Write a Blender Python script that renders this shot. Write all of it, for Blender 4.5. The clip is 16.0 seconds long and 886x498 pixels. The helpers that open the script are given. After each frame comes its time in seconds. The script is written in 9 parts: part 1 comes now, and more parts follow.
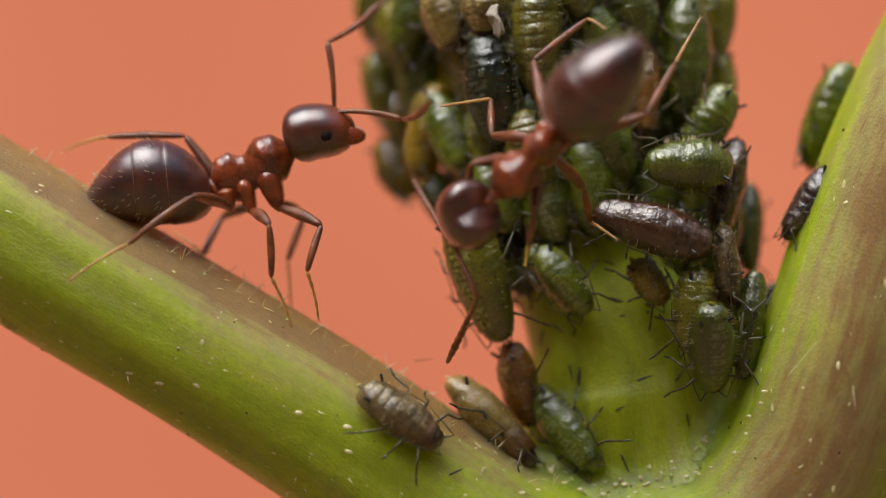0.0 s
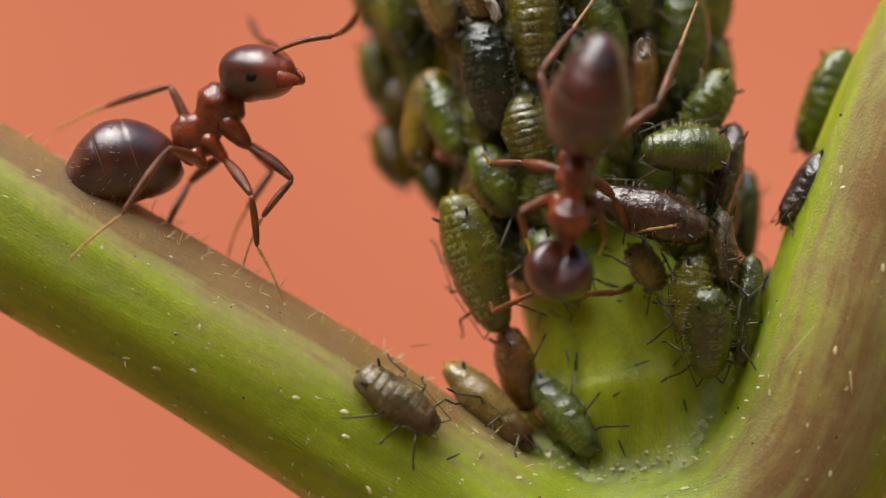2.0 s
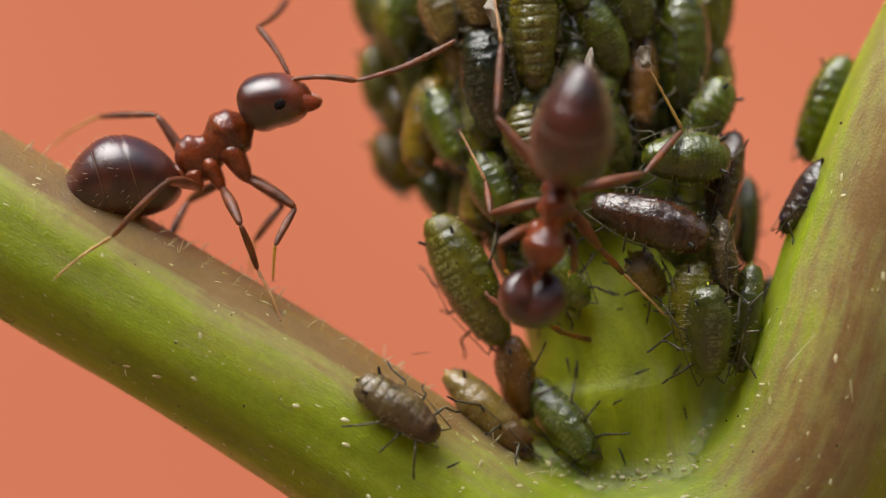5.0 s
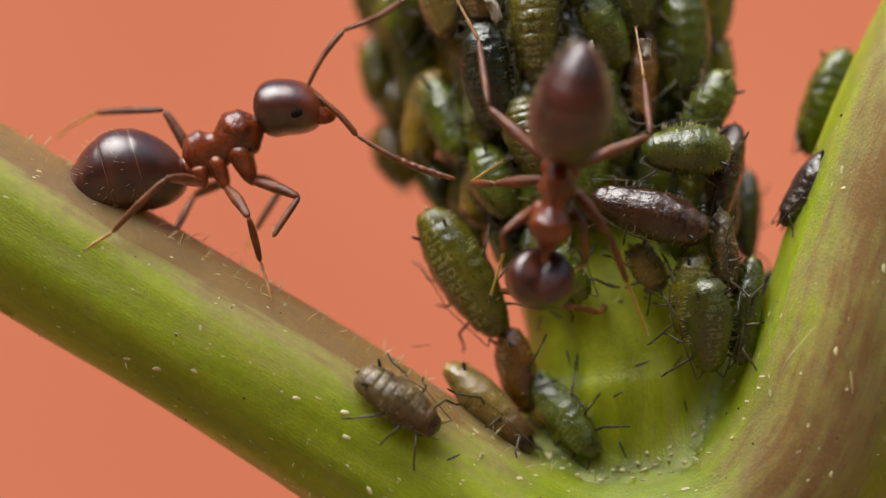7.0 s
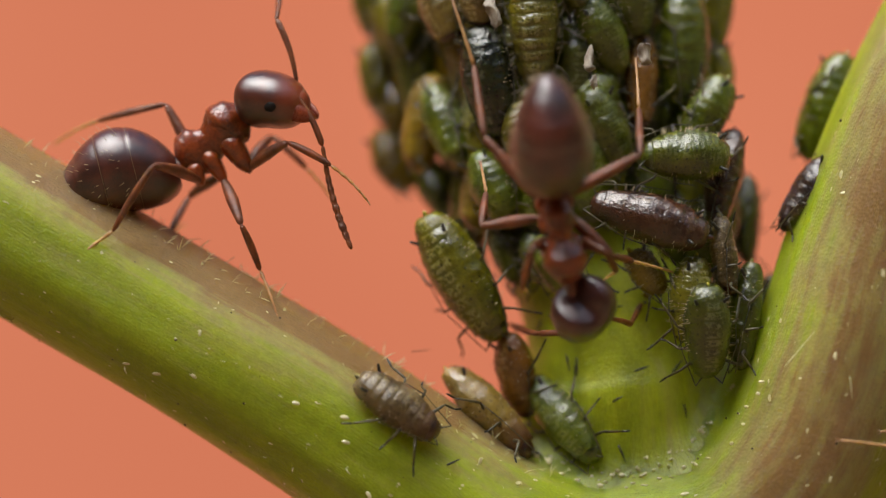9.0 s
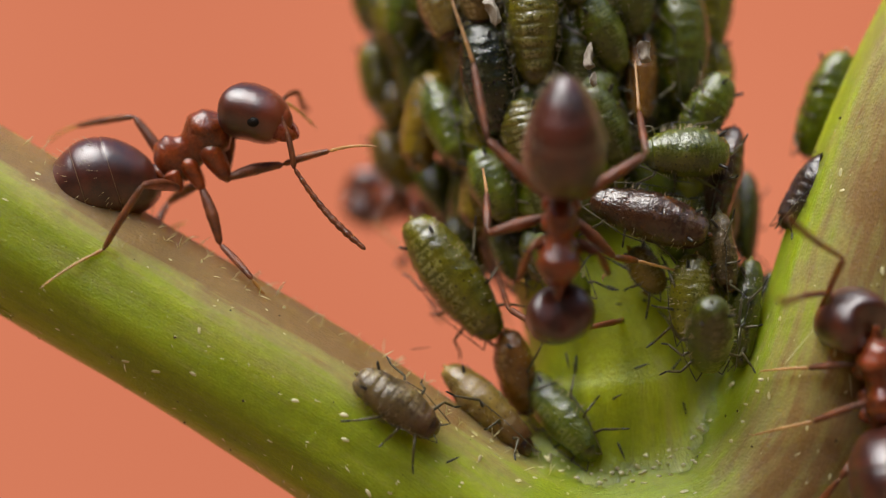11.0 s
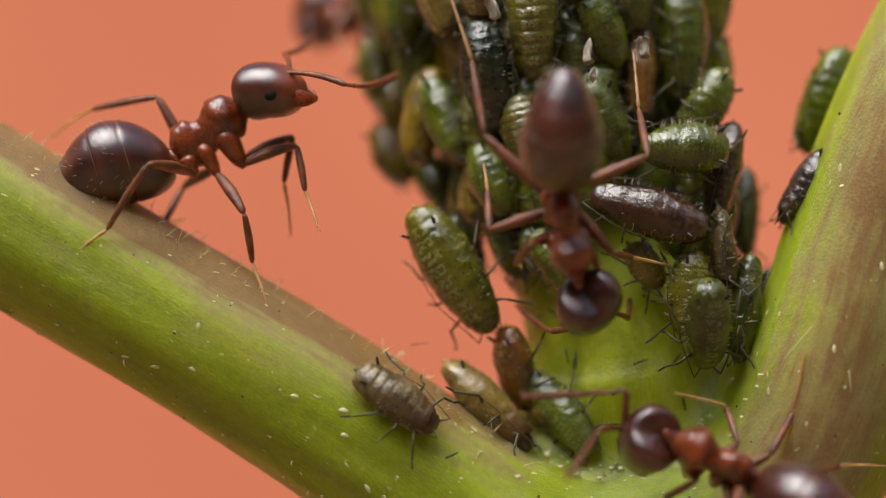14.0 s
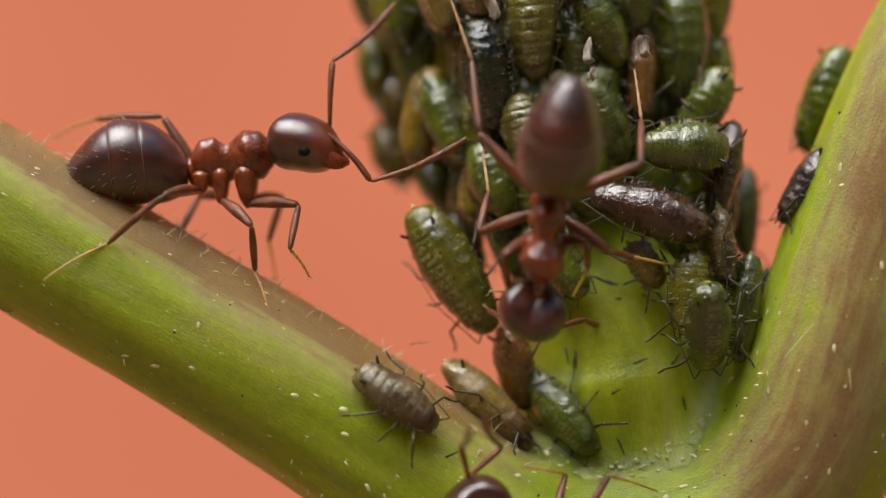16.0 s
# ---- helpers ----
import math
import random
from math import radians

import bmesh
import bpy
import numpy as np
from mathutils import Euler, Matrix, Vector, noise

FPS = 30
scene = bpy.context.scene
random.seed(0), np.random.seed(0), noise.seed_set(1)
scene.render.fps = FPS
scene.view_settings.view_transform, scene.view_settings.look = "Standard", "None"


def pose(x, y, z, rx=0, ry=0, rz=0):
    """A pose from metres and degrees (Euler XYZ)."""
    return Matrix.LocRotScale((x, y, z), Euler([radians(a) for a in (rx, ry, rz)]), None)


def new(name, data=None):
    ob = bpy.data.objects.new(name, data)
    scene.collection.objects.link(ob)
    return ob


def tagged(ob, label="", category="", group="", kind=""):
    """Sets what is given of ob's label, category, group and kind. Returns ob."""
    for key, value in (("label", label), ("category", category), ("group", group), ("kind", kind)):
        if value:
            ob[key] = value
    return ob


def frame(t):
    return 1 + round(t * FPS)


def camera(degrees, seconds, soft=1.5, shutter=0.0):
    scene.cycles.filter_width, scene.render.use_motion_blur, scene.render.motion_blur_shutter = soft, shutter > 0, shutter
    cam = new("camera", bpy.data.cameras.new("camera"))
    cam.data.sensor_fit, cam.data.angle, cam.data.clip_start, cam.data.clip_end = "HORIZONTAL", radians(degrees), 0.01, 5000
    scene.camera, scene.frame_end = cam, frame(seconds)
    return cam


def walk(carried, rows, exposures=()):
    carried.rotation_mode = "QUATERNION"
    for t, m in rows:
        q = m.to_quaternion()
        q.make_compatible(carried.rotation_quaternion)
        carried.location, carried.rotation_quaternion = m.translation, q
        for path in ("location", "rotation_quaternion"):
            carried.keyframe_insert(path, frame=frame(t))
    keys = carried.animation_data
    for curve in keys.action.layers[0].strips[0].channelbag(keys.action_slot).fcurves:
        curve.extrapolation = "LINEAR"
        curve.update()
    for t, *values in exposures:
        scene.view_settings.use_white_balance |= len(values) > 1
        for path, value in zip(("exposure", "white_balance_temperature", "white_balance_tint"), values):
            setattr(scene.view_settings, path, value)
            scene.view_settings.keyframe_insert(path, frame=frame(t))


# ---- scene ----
MM = 0.001                      # all building below is in millimetres, scaled at each thing's root
SECONDS = 16.0

# ---------------------------------------------------------------- camera
cam = camera(18.0, SECONDS, soft=1.2)
cam.data.dof.use_dof = True
cam.data.dof.focus_distance = 0.03885
cam.data.dof.aperture_fstop = 48.0
walk(cam, [
    (0, pose(-0.000056, -0.0396, 0.000272, 90)),
    (0.5, pose(-0.000048, -0.0396, 0.000260, 90)),
    (1, pose(-0.000032, -0.0396, 0.000152, 90)),
    (1.5, pose(-0.000032, -0.0396, 0.000136, 90)),
    (2, pose(-0.000016, -0.0396, 0.000064, 90)),
    (2.5, pose(-0.000048, -0.0396, 0.000168, 90)),
    (3, pose(-0.000032, -0.0396, 0.000156, 90)),
    (3.5, pose(-0.000032, -0.0396, 0.000116, 90)),
    (5.8, pose(-0.000016, -0.0396, 0.000200, 90)),
    (6, pose(-0.000016, -0.0396, 0.000104, 90)),
    (6.5, pose(-0.000048, -0.0396, 0.000184, 90)),
    (7, pose(-0.000024, -0.0396, 0.000072, 90)),
    (7.5, pose(-0.000016, -0.0396, 0.000048, 90)),
    (8, pose(-0.000000, -0.0396, 0.000000, 90)),
    (8.5, pose(-0.000008, -0.0396, 0.000032, 90)),
    (9, pose(-0.000016, -0.0396, 0.000140, 90)),
    (9.2, pose(-0.000024, -0.0396, 0.000168, 90)),
    (11.3, pose(-0.000000, -0.0396, 0.000072, 90)),
    (11.5, pose(0.000016, -0.0396, 0.000016, 90)),
    (12, pose(-0.000000, -0.0396, 0.000080, 90)),
    (12.5, pose(0.000008, -0.0396, 0.000056, 90)),
    (13, pose(0.000008, -0.0396, 0.000032, 90)),
    (13.5, pose(0.000008, -0.0396, 0.000020, 90)),
    (14, pose(-0.000000, -0.0396, 0.000044, 90)),
    (14.5, pose(-0.000000, -0.0396, 0.000056, 90)),
    (15, pose(0.000008, -0.0396, 0.000056, 90)),
    (15.5, pose(-0.000000, -0.0396, 0.000044, 90)),
    (16, pose(-0.000000, -0.0396, 0.000032, 90))])

# ---------------------------------------------------------------- world, sun, exposure
SUN_ELEVATION, SUN_TURN = 67.0, -48.0          # degrees; the light comes from above and from the left, a little in front
world = bpy.data.worlds.new("daylight")
scene.world = world
world.use_nodes = True
sky = world.node_tree.nodes.new("ShaderNodeTexSky")
sky.sky_type, sky.sun_disc = "NISHITA", False
sky.sun_elevation, sky.sun_rotation = radians(SUN_ELEVATION), radians(180 + SUN_TURN)
world.node_tree.links.new(sky.outputs[0], world.node_tree.nodes["Background"].inputs[0])
world.node_tree.nodes["Background"].inputs[1].default_value = 0.12
sun = new("sun", bpy.data.lights.new("sun", "SUN"))
sun.data.energy, sun.data.angle, sun.data.color = 5.5, radians(44), (1.0, 0.965, 0.91)
sun.matrix_world = pose(0, 0, 0.5, 90 - SUN_ELEVATION, 0, SUN_TURN)
scene.view_settings.exposure = 0.0


# ---------------------------------------------------------------- materials
def material(name, low, high, rough=0.4, size=3.0, fine=20.0, bump=0.2, soak=0.0, coat=0.0, streak=None, vary=0.0, spec=0.5, metal=0.0, coat_rough=0.06, depth=0.00003):
    """A surface mottled between two colours at two scales (per mm), with fine relief. soak: light that goes under the skin."""
    m = bpy.data.materials.new(name)
    m.use_nodes = True
    n, link = m.node_tree.nodes, m.node_tree.links.new
    shader = n["Principled BSDF"]
    place = n.new("ShaderNodeTexCoord").outputs["Object"]
    if streak:
        at = n.new("ShaderNodeAttribute")
        at.attribute_name = streak
        place = at.outputs["Vector"]
    coarse, tiny = n.new("ShaderNodeTexNoise"), n.new("ShaderNodeTexNoise")
    for tex, scale, detail in ((coarse, size, 4), (tiny, fine, 3)):
        tex.inputs["Scale"].default_value, tex.inputs["Detail"].default_value = scale, detail
        link(place, tex.inputs["Vector"])
    mix = n.new("ShaderNodeMath")
    mix.operation = "MULTIPLY_ADD"
    link(tiny.outputs["Fac"], mix.inputs[0])
    mix.inputs[1].default_value = 0.45
    link(coarse.outputs["Fac"], mix.inputs[2])
    ramp = n.new("ShaderNodeValToRGB")
    ramp.color_ramp.elements[0].position, ramp.color_ramp.elements[1].position = 0.45, 0.98
    ramp.color_ramp.elements[0].color, ramp.color_ramp.elements[1].color = (*low, 1), (*high, 1)
    link(mix.outputs[0], ramp.inputs["Fac"])
    colour = ramp.outputs["Color"]
    if vary:
        own = n.new("ShaderNodeObjectInfo")
        span = n.new("ShaderNodeMapRange")
        span.inputs["To Min"].default_value, span.inputs["To Max"].default_value = 1 - vary, 1 + vary
        link(own.outputs["Random"], span.inputs["Value"])
        hsv = n.new("ShaderNodeHueSaturation")
        link(span.outputs[0], hsv.inputs["Value"])
        link(colour, hsv.inputs["Color"])
        colour = hsv.outputs["Color"]
    link(colour, shader.inputs["Base Color"])
    rub = n.new("ShaderNodeMapRange")
    rub.inputs["To Min"].default_value, rub.inputs["To Max"].default_value = max(rough - 0.1, 0.03), rough + 0.12
    link(tiny.outputs["Fac"], rub.inputs["Value"])
    link(rub.outputs[0], shader.inputs["Roughness"])
    relief = n.new("ShaderNodeBump")
    relief.inputs["Strength"].default_value, relief.inputs["Distance"].default_value = bump, depth
    link(tiny.outputs["Fac"], relief.inputs["Height"])
    link(relief.outputs[0], shader.inputs["Normal"])
    link(relief.outputs[0], shader.inputs["Coat Normal"])
    shader.inputs["Metallic"].default_value = metal
    shader.inputs["Specular IOR Level"].default_value = spec
    shader.inputs["Coat Weight"].default_value, shader.inputs["Coat Roughness"].default_value = coat, coat_rough
    shader.inputs["Coat IOR"].default_value = 1.65
    if soak:
        shader.inputs["Subsurface Weight"].default_value = soak
        shader.inputs["Subsurface Radius"].default_value = (1.0, 0.8, 0.2)
        shader.inputs["Subsurface Scale"].default_value = 0.0005
    return m


# ants
GASTER = material("dark_brown_chitin", (0.009, 0.0020, 0.0009), (0.098, 0.017, 0.004), 0.40, 3.4, 60, 0.20, coat=1.0, spec=0.4, coat_rough=0.20)
THORAX = material("red_brown_chitin", (0.036, 0.0064, 0.0011), (0.310, 0.058, 0.009), 0.36, 3.6, 24, 0.45, soak=0.5, coat=0.7, coat_rough=0.10, spec=0.3)
HEAD = material("brown_head_chitin", (0.009, 0.0021, 0.0009), (0.098, 0.018, 0.004), 0.40, 3.2, 60, 0.20, coat=1.0, spec=0.4, coat_rough=0.21)


for chitin, amount in ((GASTER, 0.03), (HEAD, 0.03), (THORAX, 0.01)):       # the fine down on the shell; the bluish tints colour in a sky reflection
    chitin.node_tree.nodes["Principled BSDF"].inputs["Sheen Weight"].default_value = amount
    chitin.node_tree.nodes["Principled BSDF"].inputs["Sheen Roughness"].default_value = 0.30
    chitin.node_tree.nodes["Principled BSDF"].inputs["Sheen Tint"].default_value = (0.66, 0.68, 0.80, 1)
    chitin.node_tree.nodes["Principled BSDF"].inputs["Specular Tint"].default_value = (0.86, 0.88, 1.0, 1)


def redden(m, axis, start, end, colour):
    """Blends a chitin towards a redder one along an axis of its part."""
    n, link = m.node_tree.nodes, m.node_tree.links.new
    shader = n["Principled BSDF"]
    plain = shader.inputs["Base Color"].links[0].from_socket
    axes = n.new("ShaderNodeSeparateXYZ")
    link(n.new("ShaderNodeTexCoord").outputs["Object"], axes.inputs[0])
    span = n.new("ShaderNodeMapRange")
    span.inputs["From Min"].default_value, span.inputs["From Max"].default_value = start, end
    link(axes.outputs[axis], span.inputs["Value"])
    mix = n.new("ShaderNodeMix")
    mix.data_type = "RGBA"
    link(span.outputs[0], mix.inputs["Factor"])
    link(plain, mix.inputs[6])
    mix.inputs[7].default_value = (*colour, 1)
    link(mix.outputs[2], shader.inputs["Base Color"])


redden(HEAD, "X", 0.60, 1.02, (0.28, 0.045, 0.010))
JAW = material("red_jaw_chitin", (0.110, 0.018, 0.007), (0.300, 0.055, 0.018), 0.28, 4, 40, 0.3, soak=0.3)
LIMB = material("brown_leg_chitin", (0.026, 0.007, 0.002), (0.215, 0.056, 0.014), 0.45, 4.0, 45, 0.6, soak=0.2, coat=0.6, coat_rough=0.2, spec=0.3)
PALE_LIMB = material("amber_leg_chitin", (0.260, 0.110, 0.040), (0.520, 0.260, 0.110), 0.42, 4.0, 45, 0.3, soak=0.35)
EYE = material("black_eye", (0.004, 0.003, 0.003), (0.012, 0.009, 0.008), 0.4, 8, 90, 0.5, spec=0.2)
PLATE_RIM = material("pale_plate_rim", (0.10, 0.06, 0.03), (0.26, 0.17, 0.09), 0.5, 8, 60, 0.1)
HAIR = material("pale_hair", (0.30, 0.22, 0.12), (0.50, 0.40, 0.25), 0.4, 8, 60, 0.1)

# aphids: low and high colour of the body
BODIES = {
    "green": ((0.0266, 0.0413, 0.0004), (0.1156, 0.1406, 0.0018), "plump green"),
    "bright": ((0.0240, 0.0380, 0.0005), (0.0950, 0.1080, 0.0030), "bright green dotted"),
    "deep": ((0.0183, 0.0251, 0.0005), (0.0764, 0.0851, 0.0016), "deep green"),
    "dark": ((0.0028, 0.0047, 0.0006), (0.0141, 0.0177, 0.0013), "very dark green glossy"),
    "olive": ((0.0520, 0.0530, 0.0009), (0.1800, 0.1640, 0.0044), "olive green"),
    "ladder": ((0.0324, 0.0294, 0.0010), (0.1436, 0.1216, 0.0072), "olive banded"),
    "amber": ((0.0860, 0.0560, 0.0020), (0.2200, 0.1450, 0.0068), "amber yellow"),
    "tan": ((0.0860, 0.0560, 0.0080), (0.2600, 0.1800, 0.0380), "tan brown"),
    "brown": ((0.0780, 0.0290, 0.0030), (0.2900, 0.1250, 0.0130), "translucent brown"),
    "red": ((0.0200, 0.0052, 0.0018), (0.0780, 0.0230, 0.0064), "reddish brown"),
    "grey": ((0.0180, 0.0115, 0.0060), (0.1750, 0.1280, 0.0600), "dusty grey-brown"),
    "purple": ((0.0149, 0.0074, 0.0051), (0.0608, 0.0295, 0.0219), "dark purple-brown"),
}


def maths(tree, how, a, b=None, c=None):
    """One sum in a material; a, b and c are sockets or numbers."""
    node = tree.nodes.new("ShaderNodeMath")
    node.operation = how
    for slot, value in zip(node.inputs, (a, b, c)):
        if isinstance(value, (int, float)):
            slot.default_value = value
        elif value is not None:
            tree.links.new(value, slot)
    return node.outputs[0]


def fade(tree, value, start, end, low=0.0, high=1.0):
    span = tree.nodes.new("ShaderNodeMapRange")
    span.interpolation_type = "SMOOTHSTEP"
    for name, number in (("From Min", start), ("From Max", end), ("To Min", low), ("To Max", high)):
        span.inputs[name].default_value = number
    tree.links.new(value, span.inputs["Value"])
    return span.outputs[0]


def blend(tree, share, one, two):
    mix = tree.nodes.new("ShaderNodeMix")
    mix.data_type = "RGBA"
    tree.links.new(share, mix.inputs["Factor"])
    tree.links.new(one, mix.inputs[6])
    mix.inputs[7].default_value = (*two, 1)
    return mix.outputs[2]


def aphid_skin(key, low, high, wax):
    """Glossy wrinkled skin: a waxy bloom with painted wet sheen, broken into plates along the back, and rows of dark
    pores, one to a segment.
    """
    m = material(key + "_aphid_skin", low, high, 0.42, 3.0, 26, 0.5, soak=0.8, coat=1.0, vary=0.18, depth=0.000025, spec=0.1, coat_rough=0.05)
    tree = m.node_tree
    n, link = tree.nodes, tree.links.new
    shader = n["Principled BSDF"]
    shader.inputs["Coat IOR"].default_value = 1.7
    skin = shader.inputs["Base Color"].links[0].from_socket
    own = n.new("ShaderNodeAttribute")
    own.attribute_name = "plates"
    axes = n.new("ShaderNodeSeparateXYZ")
    link(own.outputs["Vector"], axes.inputs[0])
    place = n.new("ShaderNodeTexCoord").outputs["Object"]
    turn = maths(tree, "ABSOLUTE", axes.outputs["Y"])
    step = maths(tree, "SUBTRACT", maths(tree, "FRACT", axes.outputs["X"]), 0.5)
    # the waxy bloom and a painted pale sheen on the back, in crumbs, thin in the grooves
    bloom_noise = n.new("ShaderNodeTexNoise")
    bloom_noise.inputs["Scale"].default_value, bloom_noise.inputs["Detail"].default_value, bloom_noise.inputs["Roughness"].default_value = 13, 5, 0.65
    link(place, bloom_noise.inputs["Vector"])
    wander = n.new("ShaderNodeTexNoise")
    wander.inputs["Scale"].default_value = 3.5
    link(place, wander.inputs["Vector"])
    edge = maths(tree, "MULTIPLY_ADD", wander.outputs["Fac"], 0.7, maths(tree, "SUBTRACT", turn, 0.35))
    cover = maths(tree, "MULTIPLY", fade(tree, edge, 0.52, 0.22), fade(tree, bloom_noise.outputs["Fac"], 0.42, 0.58))
    cover = maths(tree, "MULTIPLY", cover, fade(tree, maths(tree, "ABSOLUTE", step), 0.46, 0.30))
    cover = maths(tree, "MULTIPLY", cover, wax)
    colour = blend(tree, cover, skin, (min(0.55, high[0] * 1.3 + 0.17), min(0.55, high[1] * 1.3 + 0.17), high[2] * 1.5 + 0.13))
    # pores
    across = maths(tree, "MULTIPLY", maths(tree, "SUBTRACT", maths(tree, "PINGPONG", maths(tree, "ADD", turn, 0.12), 0.34), 0.17), 0.36)
    far = maths(tree, "SQRT", maths(tree, "ADD", maths(tree, "POWER", maths(tree, "MULTIPLY", step, 0.15), 2.0), maths(tree, "POWER", across, 2.0)))
    broken = n.new("ShaderNodeTexNoise")
    broken.inputs["Scale"].default_value = 6
    link(place, broken.inputs["Vector"])
    dots = maths(tree, "MULTIPLY", fade(tree, far, 0.022, 0.011), fade(tree, broken.outputs["Fac"], 0.38, 0.52))
    colour = blend(tree, maths(tree, "MULTIPLY", dots, 0.6), colour, (low[0] * 0.15, low[1] * 0.15, low[2] * 0.15))
    link(colour, shader.inputs["Base Color"])
    # cross wrinkles over the grain
    lines = n.new("ShaderNodeTexNoise")
    lines.inputs["Scale"].default_value, lines.inputs["Detail"].default_value = 3.2, 4
    link(own.outputs["Vector"], lines.inputs["Vector"])
    old = shader.inputs["Normal"].links[0].from_node
    fold = n.new("ShaderNodeBump")
    fold.inputs["Strength"].default_value, fold.inputs["Distance"].default_value = 0.35, 0.00003
    link(lines.outputs["Fac"], fold.inputs["Height"])
    link(old.outputs[0], fold.inputs["Normal"])
    link(fold.outputs[0], shader.inputs["Normal"])
    # the wet skin is pitted, so that it glints in many small spots
    pits = n.new("ShaderNodeTexNoise")
    pits.inputs["Scale"].default_value, pits.inputs["Detail"].default_value = 11, 3
    link(place, pits.inputs["Vector"])
    wet = n.new("ShaderNodeBump")
    wet.inputs["Strength"].default_value, wet.inputs["Distance"].default_value = 0.55, 0.00004
    link(pits.outputs["Fac"], wet.inputs["Height"])
    link(fold.outputs[0], wet.inputs["Normal"])
    link(wet.outputs[0], shader.inputs["Coat Normal"])
    return m


WAX_SHEEN = {"grey": 0.4, "tan": 0.6, "dark": 0.25, "olive": 0.45, "deep": 0.35, "amber": 0.4, "red": 0.15, "purple": 0.2, "bright": 0.18, "green": 0.25, "brown": 0.35}
SKINS = {key: aphid_skin(key, low, high, WAX_SHEEN.get(key, 0.40)) for key, (low, high, _) in BODIES.items()}
redden(SKINS["tan"], "X", 0.95, 1.60, (0.100, 0.030, 0.012))
SKINS["grey"].node_tree.nodes["Principled BSDF"].inputs["Coat Weight"].default_value = 0.5
redden(SKINS["grey"], "X", 0.75, 1.35, (0.070, 0.026, 0.016))
APHID_LIMB = material("pale_aphid_leg", (0.014, 0.012, 0.005), (0.10, 0.08, 0.03), 0.35, 6, 50, 0.2)
APHID_TIP = material("black_aphid_foot", (0.006, 0.006, 0.005), (0.030, 0.026, 0.020), 0.3, 6, 50, 0.2)
FLAKE = material("pale_flake", (0.46, 0.42, 0.20), (0.80, 0.74, 0.46), 0.22, 8, 60, 0.2)
CRUMB = material("brown_crumb", (0.020, 0.014, 0.006), (0.110, 0.070, 0.030), 0.7, 12, 60, 0.6)
SKIN_CAST = material("shed_skin", (0.16, 0.12, 0.08), (0.52, 0.46, 0.38), 0.4, 8, 60, 0.5)


def stem_material(name, pigment, low=(0.218, 0.284, 0.003), high=(0.345, 0.410, 0.011)):
    """Green skin with fibres along it, a pale bloom, and a reddish blush where the side attribute is high."""
    m = material(name, low, high, 0.38, 1.6, 26.0, 0.45, soak=0.9, streak="fibre", spec=0.5, depth=0.00005)
    n, link = m.node_tree.nodes, m.node_tree.links.new
    shader = n["Principled BSDF"]
    green = shader.inputs["Base Color"].links[0].from_socket
    side = n.new("ShaderNodeAttribute")
    side.attribute_name = "side"
    place = n.new("ShaderNodeAttribute")
    place.attribute_name = "fibre"
    blot = n.new("ShaderNodeTexNoise")
    blot.inputs["Scale"].default_value, blot.inputs["Detail"].default_value = 1.1, 7
    link(n.new("ShaderNodeTexCoord").outputs["Object"], blot.inputs["Vector"])
    add = n.new("ShaderNodeMath")
    add.operation = "MULTIPLY_ADD"
    grain = n.new("ShaderNodeTexNoise")
    grain.inputs["Scale"].default_value, grain.inputs["Detail"].default_value, grain.inputs["Roughness"].default_value = 2.6, 6, 0.62
    link(place.outputs["Vector"], grain.inputs["Vector"])
    both = n.new("ShaderNodeMix")
    both.inputs["Factor"].default_value = 0.62
    link(blot.outputs["Fac"], both.inputs[2])
    link(grain.outputs["Fac"], both.inputs[3])
    link(both.outputs[0], add.inputs[0])
    add.inputs[1].default_value = 1.12
    link(side.outputs["Fac"], add.inputs[2])
    ramp = n.new("ShaderNodeValToRGB")
    ramp.color_ramp.elements[0].position, ramp.color_ramp.elements[0].color = 0.58, (0, 0, 0, 1)
    ramp.color_ramp.elements[1].position, ramp.color_ramp.elements[1].color = 1.00, (pigment, pigment, pigment, 1)
    link(add.outputs[0], ramp.inputs["Fac"])
    hue = n.new("ShaderNodeValToRGB")
    hue.color_ramp.elements[0].position, hue.color_ramp.elements[0].color = 0.56, (0.335, 0.350, 0.11, 1)
    hue.color_ramp.elements[1].position, hue.color_ramp.elements[1].color = 1.0, (0.235, 0.085, 0.066, 1)
    middle = hue.color_ramp.elements.new(0.80)
    middle.color = (0.375, 0.222, 0.185, 1)
    link(add.outputs[0], hue.inputs["Fac"])
    mix = n.new("ShaderNodeMix")
    mix.data_type = "RGBA"
    link(ramp.outputs["Color"], mix.inputs["Factor"])
    link(green, mix.inputs[6])
    link(hue.outputs["Color"], mix.inputs[7])
    spot = n.new("ShaderNodeTexNoise")
    spot.inputs["Scale"].default_value, spot.inputs["Detail"].default_value, spot.inputs["Roughness"].default_value = 7.0, 8, 0.75
    link(n.new("ShaderNodeTexCoord").outputs["Object"], spot.inputs["Vector"])
    level = n.new("ShaderNodeMapRange")
    level.inputs["From Min"].default_value, level.inputs["From Max"].default_value = 0.32, 0.68
    level.inputs["To Min"].default_value, level.inputs["To Max"].default_value = 0.86, 1.14
    link(spot.outputs["Fac"], level.inputs["Value"])
    shader.inputs["Subsurface Scale"].default_value = 0.0018
    cells = n.new("ShaderNodeTexVoronoi")
    cells.inputs["Scale"].default_value = 22
    link(n.new("ShaderNodeTexCoord").outputs["Object"], cells.inputs["Vector"])
    pit = n.new("ShaderNodeBump")
    pit.inputs["Strength"].default_value, pit.inputs["Distance"].default_value = 0.35, 0.00002
    link(cells.outputs["Distance"], pit.inputs["Height"])
